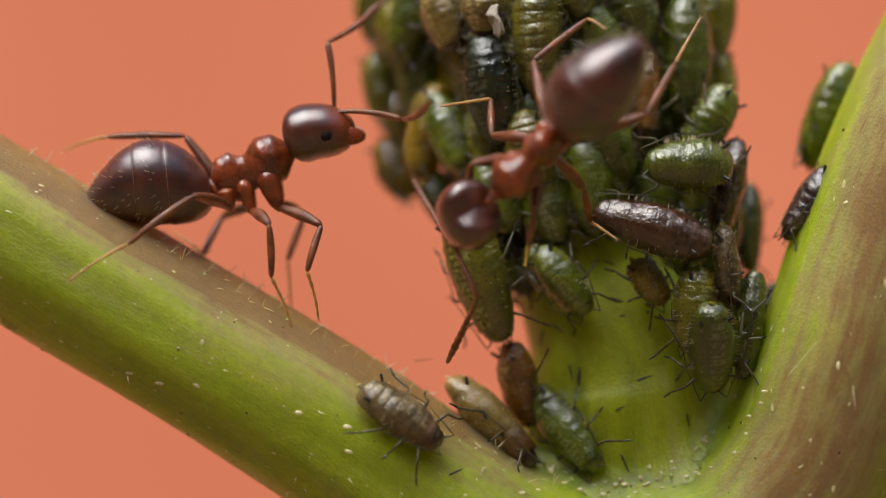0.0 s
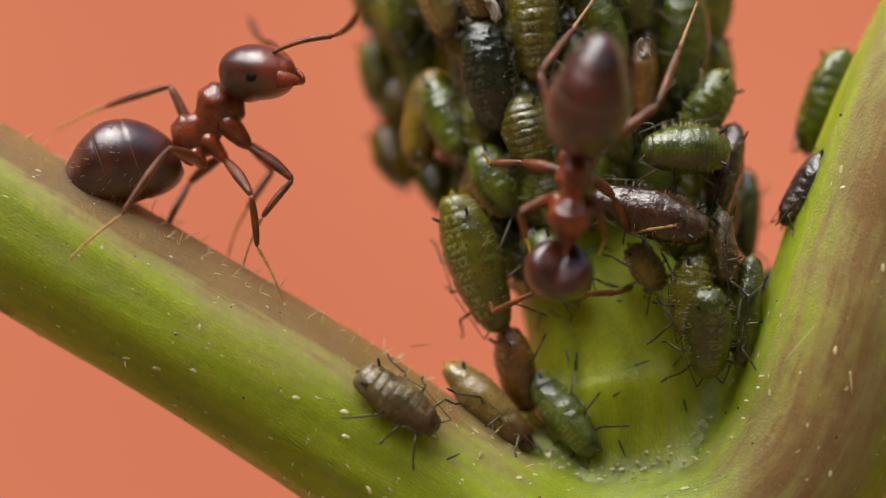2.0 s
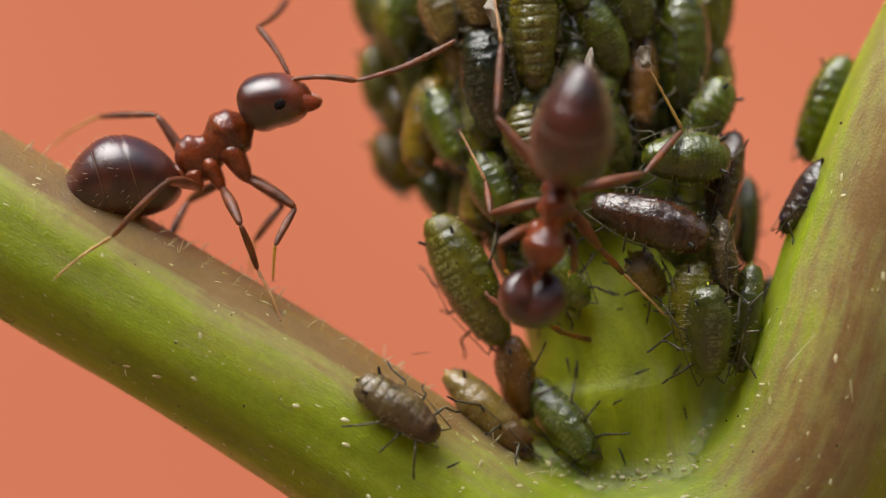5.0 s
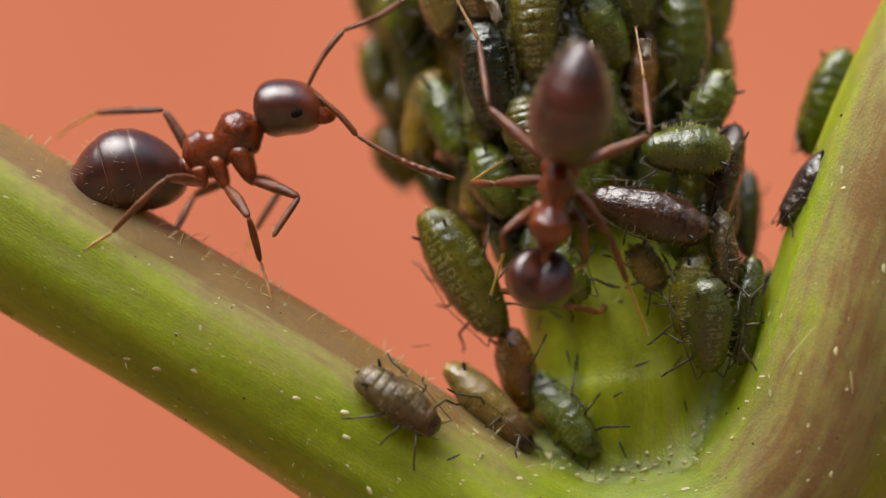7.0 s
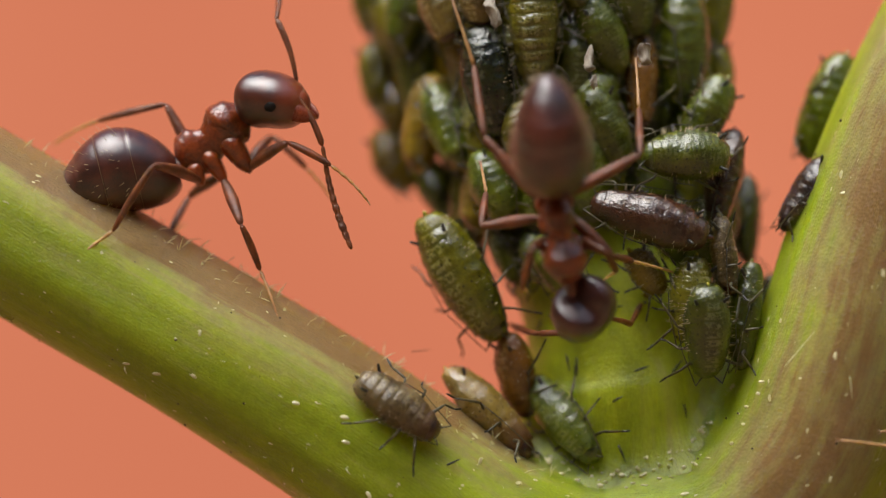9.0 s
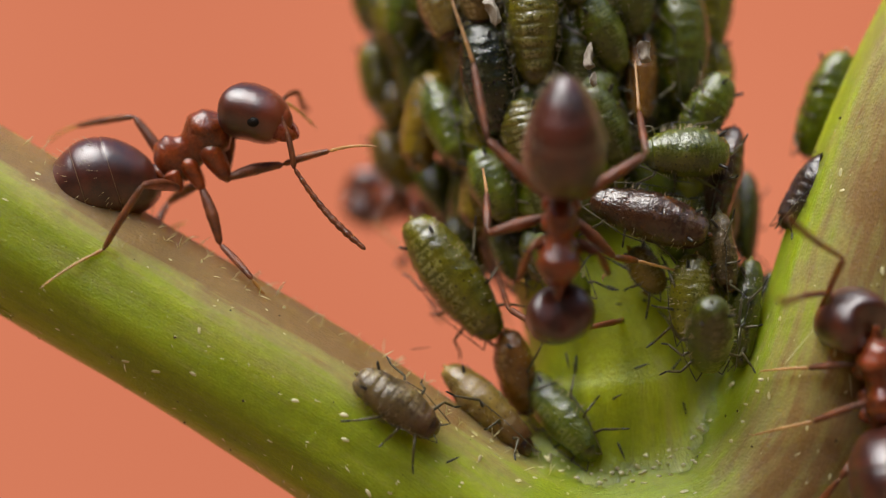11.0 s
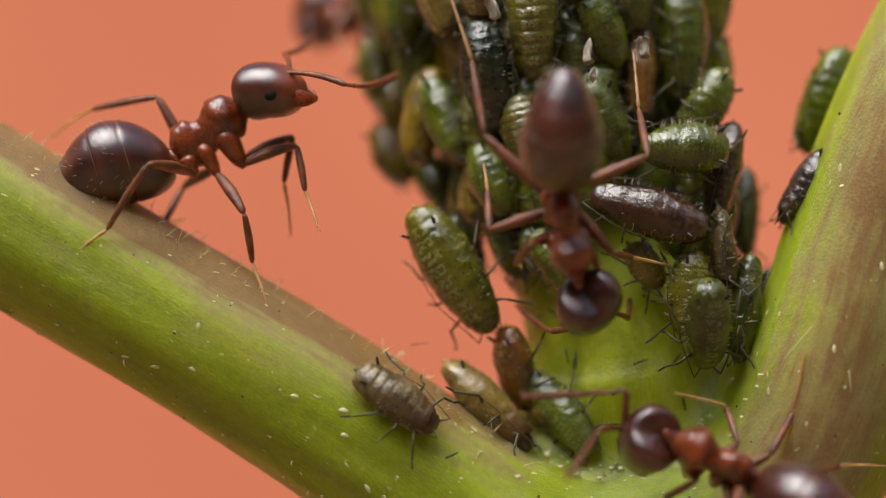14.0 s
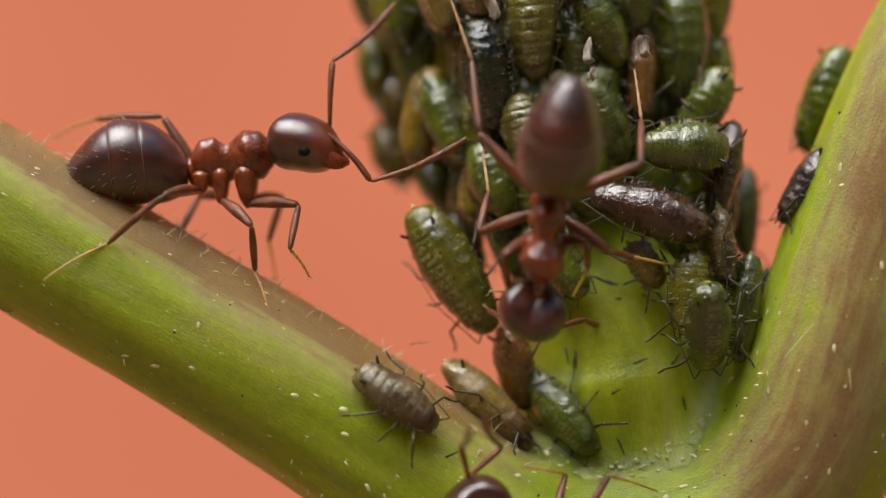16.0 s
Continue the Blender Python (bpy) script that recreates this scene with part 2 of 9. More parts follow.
    link(shader.inputs["Normal"].links[0].from_socket, pit.inputs["Normal"])
    link(pit.outputs[0], shader.inputs["Normal"])
    tone = n.new("ShaderNodeHueSaturation")
    link(level.outputs[0], tone.inputs["Value"])
    link(mix.outputs[2], tone.inputs["Color"])
    link(tone.outputs["Color"], shader.inputs["Base Color"])
    return m


STEM = stem_material("stem_skin", 0.76)
STALK_SKIN = stem_material("stalk_skin", 0.55, (0.205, 0.250, 0.003), (0.400, 0.446, 0.012))
# unseen ground; its reddish colour is chosen to bounce warm light onto undersides
BOUNCE_GROUND = material("reddish_bounce_ground", (0.100, 0.058, 0.028), (0.235, 0.140, 0.066), 0.9, 6, 60, 0.6)


# ---------------------------------------------------------------- building helpers
def root(name, label, category, group="", m=None):
    """The base of a thing: what hangs under it is built in millimetres."""
    ob = tagged(new(name), label, category, group)
    ob.empty_display_size = 0.5
    if m is not None:
        ob.matrix_world = Matrix.Translation(m.translation * MM) @ m.to_3x3().to_4x4()
    ob.scale = (MM, MM, MM)
    return ob


def mesh_of(name, bm, *mats):
    data = bpy.data.meshes.new(name)
    bmesh.ops.recalc_face_normals(bm, faces=bm.faces)
    bm.to_mesh(data)
    bm.free()
    for face in data.polygons:
        face.use_smooth = True
    for one in mats:
        data.materials.append(one)
    return data


def part(name, bm, mat, parent, label="", m=None):
    """Links a bmesh, or a mesh made before, as one part under a thing or under a part."""
    data = bm if isinstance(bm, bpy.types.Mesh) else mesh_of(name, bm, mat)
    ob = new(name, data)
    ob.parent = parent
    if m is not None:
        ob.matrix_local = m
    return tagged(ob, label) if label else ob


def aim(p, q, up):
    """A pose at p whose x axis points to q and whose z axis leans towards up."""
    x = (Vector(q) - Vector(p)).normalized()
    y = Vector(up).cross(x)
    if y.length < 1e-4:
        y = Vector((0.3, 0.8, 0.5)).cross(x)
    y.normalize()
    z = x.cross(y)
    m = Matrix((x, y, z)).transposed().to_4x4()
    m.translation = Vector(p)
    return m


def lathe(bm, stations, seg=20, mat=0):
    """A closed skin through rings (x, half width, half height, y, z)."""
    rings = []
    for x, ry, rz, cy, cz in stations:
        rings.append([bm.verts.new((x, cy + ry * math.cos(a), cz + rz * math.sin(a))) for a in (2 * math.pi * i / seg for i in range(seg))])
    for a, b in zip(rings, rings[1:]):
        for i in range(seg):
            bm.faces.new((a[i], a[(i + 1) % seg], b[(i + 1) % seg], b[i])).material_index = mat
    for ring in (rings[0], rings[-1]):
        centre = bm.verts.new(sum((v.co for v in ring), Vector()) / seg)
        for i in range(seg):
            bm.faces.new((ring[i], ring[(i + 1) % seg], centre)).material_index = mat
    return bm


def blob(centre, radii, seg=20, rings=14, bm=None, power=1.0):
    """An egg-like lump about centre; power under 1 squares it."""
    bm = bm or bmesh.new()
    steps = []
    for i in range(rings + 1):
        a = math.pi * (i + 0.12) / (rings + 0.24)
        r = math.sin(a) ** power
        steps.append((centre[0] - radii[0] * math.cos(a), radii[1] * r, radii[2] * r, centre[1], centre[2]))
    return lathe(bm, steps, seg)


def rod(length, profile, bend=0.0, seg=10, steps=14, beads=0, bead_depth=0.12):
    """A limb along x from 0 to length; profile: radii at even steps; bend lifts its middle; beads pinch it."""
    bm = bmesh.new()
    rows = []
    steps = max(steps, beads * 5)
    for i in range(steps + 1):
        s = i / steps
        u = s * (len(profile) - 1)
        k = min(int(u), len(profile) - 2)
        r = profile[k] + (profile[k + 1] - profile[k]) * (u - k)
        if beads:
            r *= 1 - bead_depth * abs(math.cos(math.pi * beads * s)) ** 4
        end = min(s, 1 - s) * length
        r *= min(1.0, 0.45 + end / max(profile[0], 0.01))
        rows.append((s * length, r, r, 0, bend * math.sin(math.pi * s)))
    return lathe(bm, rows, seg)


def jitter(bm, amount, scale, seed=0.0):
    for v in bm.verts:
        v.co += noise.noise_vector(v.co * scale + Vector((seed, seed * 0.7, seed * 1.3))) * amount
    return bm


def spread(points, step):
    """A smooth line through points, each (x, y, z, radius)."""
    pts = [Vector(p) for p in points]
    out = []
    for i in range(len(pts) - 1):
        a, b, c, d = pts[max(i - 1, 0)], pts[i], pts[i + 1], pts[min(i + 2, len(pts) - 1)]
        count = max(2, int((c - b).length / step))
        for k in range(count):
            s = k / count
            out.append(0.5 * (2 * b + (c - a) * s + (2 * a - 5 * b + 4 * c - d) * s * s + (3 * b - a - 3 * c + d) * s ** 3))
    out.append(pts[-1])
    return out


# ---------------------------------------------------------------- the plant
ARCH = [
    (-11.842, -0.10, 3.838, 1.152),
    (-8.661, -0.05, 1.942, 1.152),
    (-6.272, 0.00, 0.512, 1.152),
    (-3.872, 0.00, -0.920, 1.152),
    (-2.272, 0.00, -1.872, 1.160),
    (-1.153, 0.02, -2.593, 1.184),
    (-0.192, 0.05, -3.292, 1.216),
    (0.770, 0.10, -3.986, 1.264),
    (1.813, 0.10, -4.403, 1.280),
    (2.932, 0.05, -4.357, 1.280),
    (4.128, 0.00, -3.912, 1.280),
    (5.042, -0.05, -2.868, 1.328),
    (5.577, -0.05, -1.670, 1.344),
    (5.865, -0.05, -0.791, 1.328),
    (6.104, 0.00, 0.088, 1.280),
    (6.785, 0.10, 1.933, 1.240),
    (7.566, 0.20, 3.546, 1.200),
    (9.018, 0.40, 6.392, 1.120)]
STALK = [
    (2.824, 2.00, -5.370, 1.920),
    (2.753, 1.95, -4.356, 1.984),
    (2.747, 1.85, -3.509, 1.920),
    (2.730, 1.60, -2.738, 1.728),
    (2.720, 1.45, -2.148, 1.640),
    (2.687, 1.45, -1.650, 1.568),
    (2.518, 1.40, -0.986, 1.376),
    (2.204, 1.42, -0.323, 1.184),
    (1.972, 1.42, 0.174, 1.104),
    (1.710, 1.50, 1.337, 1.072),
    (1.505, 1.55, 2.669, 1.056),
    (1.340, 1.60, 4.170, 1.024),
    (1.217, 1.65, 5.842, 0.976),
    (1.176, 1.70, 7.184, 0.800)]


def clearance(line, p):
    """How far p lies outside the stem round a line, and the way out."""
    d, way = min(((p - Vector(q[:3])).length - q[3], i) for i, q in enumerate(line))
    return d, (p - Vector(line[way][:3])).normalized()


FILLET = 0.65                    # width of the soft web where stalk and petiole grow together


def webbed(a, b):
    """The distance to two stems that are fused with a soft web between them."""
    h = max(FILLET - abs(a - b), 0.0) / FILLET
    return min(a, b) - h * h * FILLET / 4


def stem_mesh(name, points, mat, blush, seg=96, step=0.16, ribs=9, rib=0.012, beside=None):
    """A stem swept along points, with soft ribs. It carries its own fibre direction and the side that is blushed. beside: the line of a stem that it is fused with."""
    line = spread(points, step)
    verts, faces, fibre, side = [], [], [], []
    along = 0.0
    for i, p in enumerate(line):
        c = Vector(p[:3])
        ahead = (Vector(line[min(i + 1, len(line) - 1)][:3]) - Vector(line[max(i - 1, 0)][:3])).normalized()
        if i:
            along += (c - Vector(line[i - 1][:3])).length
        u = Vector((0, 1, 0)).cross(ahead).normalized()
        v = ahead.cross(u)
        for k in range(seg):
            a = 2 * math.pi * k / seg
            out = u * math.cos(a) + v * math.sin(a)
            lump = noise.noise(Vector((math.cos(a) * 1.3, math.sin(a) * 1.3, along * 0.35)))
            r = p[3] * (1 + rib * math.sin(ribs * a + 2 * lump) + 0.03 * lump)
            p0 = c + out * r
            if beside:
                start = clearance(beside, p0)[0]
                if -0.7 < start < FILLET:
                    moved = 0.0
                    for _ in range(8):
                        moved = min(1.1, moved - webbed(moved, clearance(beside, p0 + out * moved)[0]) * 0.8)
                    rest = clearance(beside, p0 + out * moved)[0]
                    moved -= 0.05 * min(1.0, max(0.0, moved - rest) / 0.25)
                    p0 += out * moved * min(1.0, (start + 0.7) / 0.4)
            verts.append(p0)
            fibre.append((math.cos(a) * p[3] * 2.2, math.sin(a) * p[3] * 2.2, along * 0.22))
            side.append(max(0.0, blush(out, c)))
    for i in range(len(line) - 1):
        for k in range(seg):
            a, b = i * seg + k, i * seg + (k + 1) % seg
            faces.append((a, b, b + seg, a + seg))
    faces.append(tuple(range(seg)))
    faces.append(tuple(range((len(line) - 1) * seg, len(line) * seg)))
    data = bpy.data.meshes.new(name)
    data.from_pydata(verts, [], faces)
    one = data.attributes.new("fibre", "FLOAT_VECTOR", "POINT")
    one.data.foreach_set("vector", [x for f in fibre for x in f])
    two = data.attributes.new("side", "FLOAT", "POINT")
    two.data.foreach_set("value", side)
    for face in data.polygons:
        face.use_smooth = True
    data.materials.append(mat)
    bm = bmesh.new()
    bm.from_mesh(data)
    bmesh.ops.recalc_face_normals(bm, faces=bm.faces)
    bm.to_mesh(data)
    bm.free()
    return data


plant = root("plant", "fresh green forked plant stem with a reddish blush", "plant")
arch_line = spread(ARCH, 0.2)
stalk_line = spread(STALK, 0.2)


def petiole_blush(out, c):
    """The reddish side: the petiole's ridge, and the face of the branch that looks out."""
    ridge = 0.72 * max(0.0, out.dot(Vector((0.46, -0.34, 0.82)).normalized())) ** 4.2 * min(1.0, max(0.0, (1.2 - c.x) / 2.2))
    face = 0.42 * max(0.0, out.dot(Vector((-0.16, -0.98, 0.1)).normalized())) ** 3.0 * min(1.0, max(0.0, (c.x - 3.0) / 1.8))
    return ridge + face + 0.02 * min(1.0, max(0.0, (c.x - 3.6) / 1.5)) + 0.10 * min(1.0, max(0.0, (c.z - 0.5) / 3.0)) * (c.x > 3.0)


part("petiole", stem_mesh("petiole", ARCH, STEM, petiole_blush, beside=stalk_line), STEM, plant, "ribbed green petiole, pinkish on its upper side")
part("flower_stalk", stem_mesh("flower_stalk", STALK, STALK_SKIN, lambda out, c: 0.42 * max(0.0, out.x) * max(0.0, (-1.2 - c.z) / 1.6), beside=arch_line), STALK_SKIN, plant, "bright yellow-green flower stalk")
MAIN = [(2.75, 1.2, -4.6, 1.7), (2.8, 1.3, -8.0, 1.75), (2.6, 1.6, -40.0, 1.9), (2.0, 2.0, -150.0, 2.2), (1.5, 2.5, -300.0, 2.6)]
part("main_stem", stem_mesh("main_stem", MAIN, STALK_SKIN, lambda out, c: 0.15, 48, 1.5), STALK_SKIN, plant)


def nearest(line, p):
    """The point of a stem's middle line nearest to p, and the radius there."""
    best = min(line, key=lambda q: (Vector(q[:3]) - p).length_squared)
    return Vector(best[:3]), best[3]


def outward(p):
    """The way out of the nearest stem at p."""
    p = Vector(p)
    a, ra = nearest(arch_line, p)
    s, rs = nearest(stalk_line, p)
    one = a if (p - a).length - ra < (p - s).length - rs else s
    return (p - one).normalized()


def lifted(p):
    """p brought forward by as much as the web of the fork fills up there."""
    p = Vector(p)
    a, s = clearance(arch_line, p)[0], clearance(stalk_line, p)[0]
    return p + Vector((0, -1.0, 0.1)) * (min(a, s) - webbed(a, s)) * 1.15


# ---------------------------------------------------------------- ground and backdrop
bm = bmesh.new()
for x, y in ((-1, -1), (1, -1), (1, 1), (-1, 1)):
    bm.verts.new((x * 40, y * 40, -0.3))
bm.faces.new(bm.verts)
tagged(new("ground", mesh_of("ground", bm, BOUNCE_GROUND)), "flat unseen reddish-brown ground far below the plant, coloured for warm bounce", "ground", kind="structure")

# the backdrop emits its own colour instead of being lit by sun and sky
m = bpy.data.materials.new("salmon_backdrop_glow")
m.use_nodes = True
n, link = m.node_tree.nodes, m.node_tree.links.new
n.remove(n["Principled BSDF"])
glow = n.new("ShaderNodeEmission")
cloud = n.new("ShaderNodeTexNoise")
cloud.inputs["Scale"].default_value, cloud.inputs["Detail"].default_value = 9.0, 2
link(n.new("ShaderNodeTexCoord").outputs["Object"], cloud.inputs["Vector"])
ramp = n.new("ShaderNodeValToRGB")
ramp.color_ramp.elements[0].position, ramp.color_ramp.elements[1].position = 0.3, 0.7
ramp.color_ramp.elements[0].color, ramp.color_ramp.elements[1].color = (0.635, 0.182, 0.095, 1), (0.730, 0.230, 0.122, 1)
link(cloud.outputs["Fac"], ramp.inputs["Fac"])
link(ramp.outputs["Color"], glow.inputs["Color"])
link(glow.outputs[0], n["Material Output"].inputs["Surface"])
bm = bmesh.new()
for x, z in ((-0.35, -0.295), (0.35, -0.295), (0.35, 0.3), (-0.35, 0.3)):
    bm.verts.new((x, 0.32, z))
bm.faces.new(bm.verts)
tagged(new("backdrop", mesh_of("backdrop", bm, m)), "soft plain salmon-orange self-glowing background far out of focus", "backdrop", kind="structure")


# dark green for the added ring, so that glossy skins reflect darkness sideways
SKY_BLOCK = material("dark_sky_block", (0.010, 0.016, 0.004), (0.050, 0.070, 0.018), 0.8, 9, 60, 0.6)


def hedge():
    """An unseen hedge-like ring added to block the low sky; it stands on the ground, well outside the view."""
    bm = bmesh.new()
    rings = []
    for k in range(97):
        a = radians(360 * k / 96)
        way = Vector((math.cos(a), math.sin(a), 0))
        wave = 0.10 * noise.noise(way * 5)
        rings.append([bm.verts.new(way * (3.6 + wave)), bm.verts.new(way * (3.65 + wave) + Vector((0, 0, 3.1 + wave))), bm.verts.new(way * (4.0 + wave) + Vector((0, 0, 3.25 + wave))), bm.verts.new(way * (4.4 + wave))])
    for one, two in zip(rings, rings[1:]):
        for i in range(3):
            bm.faces.new((one[i], two[i], two[i + 1], one[i + 1]))
    data = mesh_of("hedge", bm, SKY_BLOCK)
    ob = new("hedge", data)
    ob.matrix_world = pose(0, 0, -0.3)
    tagged(ob, "tall unseen dark green ring added to shut out the low sky", "hedge", "", "structure")


hedge()

# ---------------------------------------------------------------- ants
GASTER_L, THORAX_L, SCAPE_L, FUNICULUS_L = 1.80, 1.22, 0.95, 1.5
LEGS = {"front": (0.82, 0.68, 0.72), "mid": (0.85, 0.75, 0.85), "hind": (1.15, 1.1, 0.96)}
COXAE = {"front": (0.76, 0.17, -0.66), "mid": (0.40, 0.17, -0.54), "hind": (0.14, 0.18, -0.36)}
SOCKET = (0.79, 0.15, 0.27)


def gaster_ring(s):
    """Half width of the gaster at s, from waist to tip, as a share of its greatest."""
    return max(math.sin(math.pi * min(1.0, 0.05 + 0.95 * s ** 0.84)), 0.0) ** 0.60


def gaster_mesh():
    """An egg with overlapping plates, broad towards the waist and pointed behind."""
    rows = []
    for i in range(73):
        s = i / 72
        r = gaster_ring(s)
        plate = 1.0
        for edge in (0.34, 0.60, 0.79, 0.91):
            d = s - edge
            plate -= 0.022 * math.exp(-(d / 0.008) ** 2) + (0.016 * (1 - d / 0.12) if 0 < d < 0.12 else 0.0)
        rows.append((0.02 + s * (GASTER_L - 0.02), 0.545 * r * plate + 0.012, 0.60 * r * plate + 0.012, 0, 0.22 * math.sin(math.pi * s)))
    return jitter(lathe(bmesh.new(), rows, 44), 0.006, 2.0)


def edge_mesh(s):
    """The thin pale rim of a plate."""
    r = gaster_ring(s)
    x = 0.02 + s * (GASTER_L - 0.02)
    up = 0.22 * math.sin(math.pi * s)
    return lathe(bmesh.new(), [(x - 0.006, 0.515 * r, 0.57 * r, 0, up), (x - 0.003, 0.545 * r + 0.012, 0.600 * r + 0.012, 0, up), (x + 0.003, 0.545 * r + 0.012, 0.600 * r + 0.012, 0, up), (x + 0.006, 0.515 * r, 0.57 * r, 0, up)], 44)


def hair_mesh(count, seed):
    """Short bristles that stand on the rear plates."""
    rng = random.Random(seed)
    bm = bmesh.new()
    for _ in range(count):
        s, a = rng.uniform(0.4, 0.98), rng.uniform(0, 2 * math.pi)
        r = gaster_ring(s)
        foot = Vector((s * GASTER_L, 0.542 * r * math.cos(a), 0.597 * r * math.sin(a) + 0.22 * math.sin(math.pi * s)))
        out = Vector((0.5 + s * 0.4, math.cos(a), math.sin(a))).normalized()
        tip = foot + out * rng.uniform(0.07, 0.15)
        across = out.cross(Vector((0.2, 0.5, 0.8))).normalized() * 0.006
        third = out.cross(across)
        ring = [bm.verts.new(foot + across), bm.verts.new(foot - across * 0.5 + third * 0.87), bm.verts.new(foot - across * 0.5 - third * 0.87)]
        top = bm.verts.new(tip)
        for i in range(3):
            bm.faces.new((ring[i], ring[(i + 1) % 3], top))
    return bm


def hump(x, table):
    """A smooth value at x through rows (x, value)."""
    if x <= table[0][0]:
        return table[0][1]
    for (a, p), (b, q) in zip(table, table[1:]):
        if x <= b:
            u = (x - a) / (b - a)
            u = u * u * (3 - 2 * u)
            return p + (q - p) * u
    return table[-1][1]


def plate_mesh(x0, x1, top, low, wide, seed):
    """One closed segment of the mesosoma between x0 and x1, rounded at both ends; top, low and wide are rows along x."""
    rows = []
    for i in range(29):
        s = i / 28
        x = x0 + (x1 - x0) * s
        close = max(1 - abs(2 * s - 1) ** 7, 0.0) ** 0.40 + 0.02
        t, w = hump(x, top), hump(x, wide) * close
        b = -hump(x, low)
        rows.append((x, w, (t - b) / 2 * close, 0, (t + b) / 2))
    return jitter(jitter(lathe(bmesh.new(), rows, 36), 0.016, 4, seed), 0.007, 12, seed)


def mesosoma_mesh():
    """The whole middle body as one skin, dipped behind the shoulders."""
    return plate_mesh(0.0, 1.30, ((0.0, 0.05), (0.26, 0.30), (0.42, 0.30), (0.60, 0.20), (0.86, 0.33), (1.06, 0.30), (1.30, 0.10)), ((0.0, 0.20), (0.34, 0.38), (0.70, 0.30), (1.00, 0.36), (1.30, 0.20)), ((0.0, 0.12), (0.28, 0.195), (0.58, 0.165), (0.92, 0.285), (1.30, 0.14)), 4)


def pronotum_mesh():
    """The shoulder plate, a little proud of the body."""
    return plate_mesh(0.66, 1.27, ((0.66, 0.20), (0.86, 0.350), (1.06, 0.318), (1.27, 0.12)), ((0.66, 0.02), (1.00, 0.26), (1.27, 0.16)), ((0.66, 0.18), (0.93, 0.300), (1.27, 0.15)), 3)


def propodeum_mesh():
    """The rear hump, a little proud of the body."""
    return plate_mesh(0.06, 0.54, ((0.06, 0.16), (0.26, 0.325), (0.42, 0.325), (0.54, 0.22)), ((0.06, 0.12), (0.30, 0.22), (0.54, 0.16)), ((0.06, 0.13), (0.28, 0.208), (0.54, 0.165)), 1)


def head_mesh():
    """A heart-like capsule: square and hollowed behind, narrowing to the face."""
    rows = []
    for i in range(41):
        s = i / 40
        if s < 0.42:
            r = max(1 - ((0.42 - s) / 0.42) ** 3.4, 0.0) ** (1 / 3.0)
        else:
            r = max(1 - ((s - 0.42) / 0.58) ** 2.9, 0.0) ** (1 / 1.95)
        front = max(0.0, s - 0.42) / 0.58
        rows.append((-0.04 + 1.01 * s, 0.465 * r + 0.012, 0.405 * r + 0.012, 0, 0.10 - 0.11 * front))
    bm = lathe(bmesh.new(), rows, 40)
    for v in bm.verts:
        if v.co.x < 0.25:
            v.co.x += 0.11 * math.exp(-(v.co.y / 0.19) ** 2) * (1 - v.co.x / 0.25)
        if v.co.z > 0.1:                                        # flat brow
            v.co.z = 0.1 + (v.co.z - 0.1) * (1 - 0.07 * math.exp(-(v.co.y / 0.25) ** 2))
    return jitter(bm, 0.008, 2.2)


def jaw_mesh(side):
    """A curved, tapering mandible."""
    rows = []
    for i in range(13):
        s = i / 12
        tip = (1 - s ** 3) ** 0.5 if s < 1 else 0.05
        rows.append((0.82 + 0.29 * s, 0.080 * tip, 0.150 * tip * (1 - 0.25 * s), side * (0.21 + 0.05 * s - 0.20 * s * s), -0.08 - 0.10 * s))
    return lathe(bmesh.new(), rows, 12)


def tarsus_mesh(length):
    bm = rod(length, (0.028, 0.026, 0.022, 0.020, 0.018), 0.03, 8, 20, 5, 0.3)
    for side in (-1, 1):
        claw = [(length - 0.01 + 0.07 * s / 4, 0.010 * (1 - s / 5), 0.010 * (1 - s / 5), side * 0.035 * s / 4, -0.02 * (s / 4) ** 2) for s in range(5)]
        lathe(bm, claw, 6)
    return bm


SHAPES = {}


def shape(key, make, mat):
    """Meshes that all ants share."""
    if key not in SHAPES:
        SHAPES[key] = mesh_of(key, make(), mat)
    return SHAPES[key]


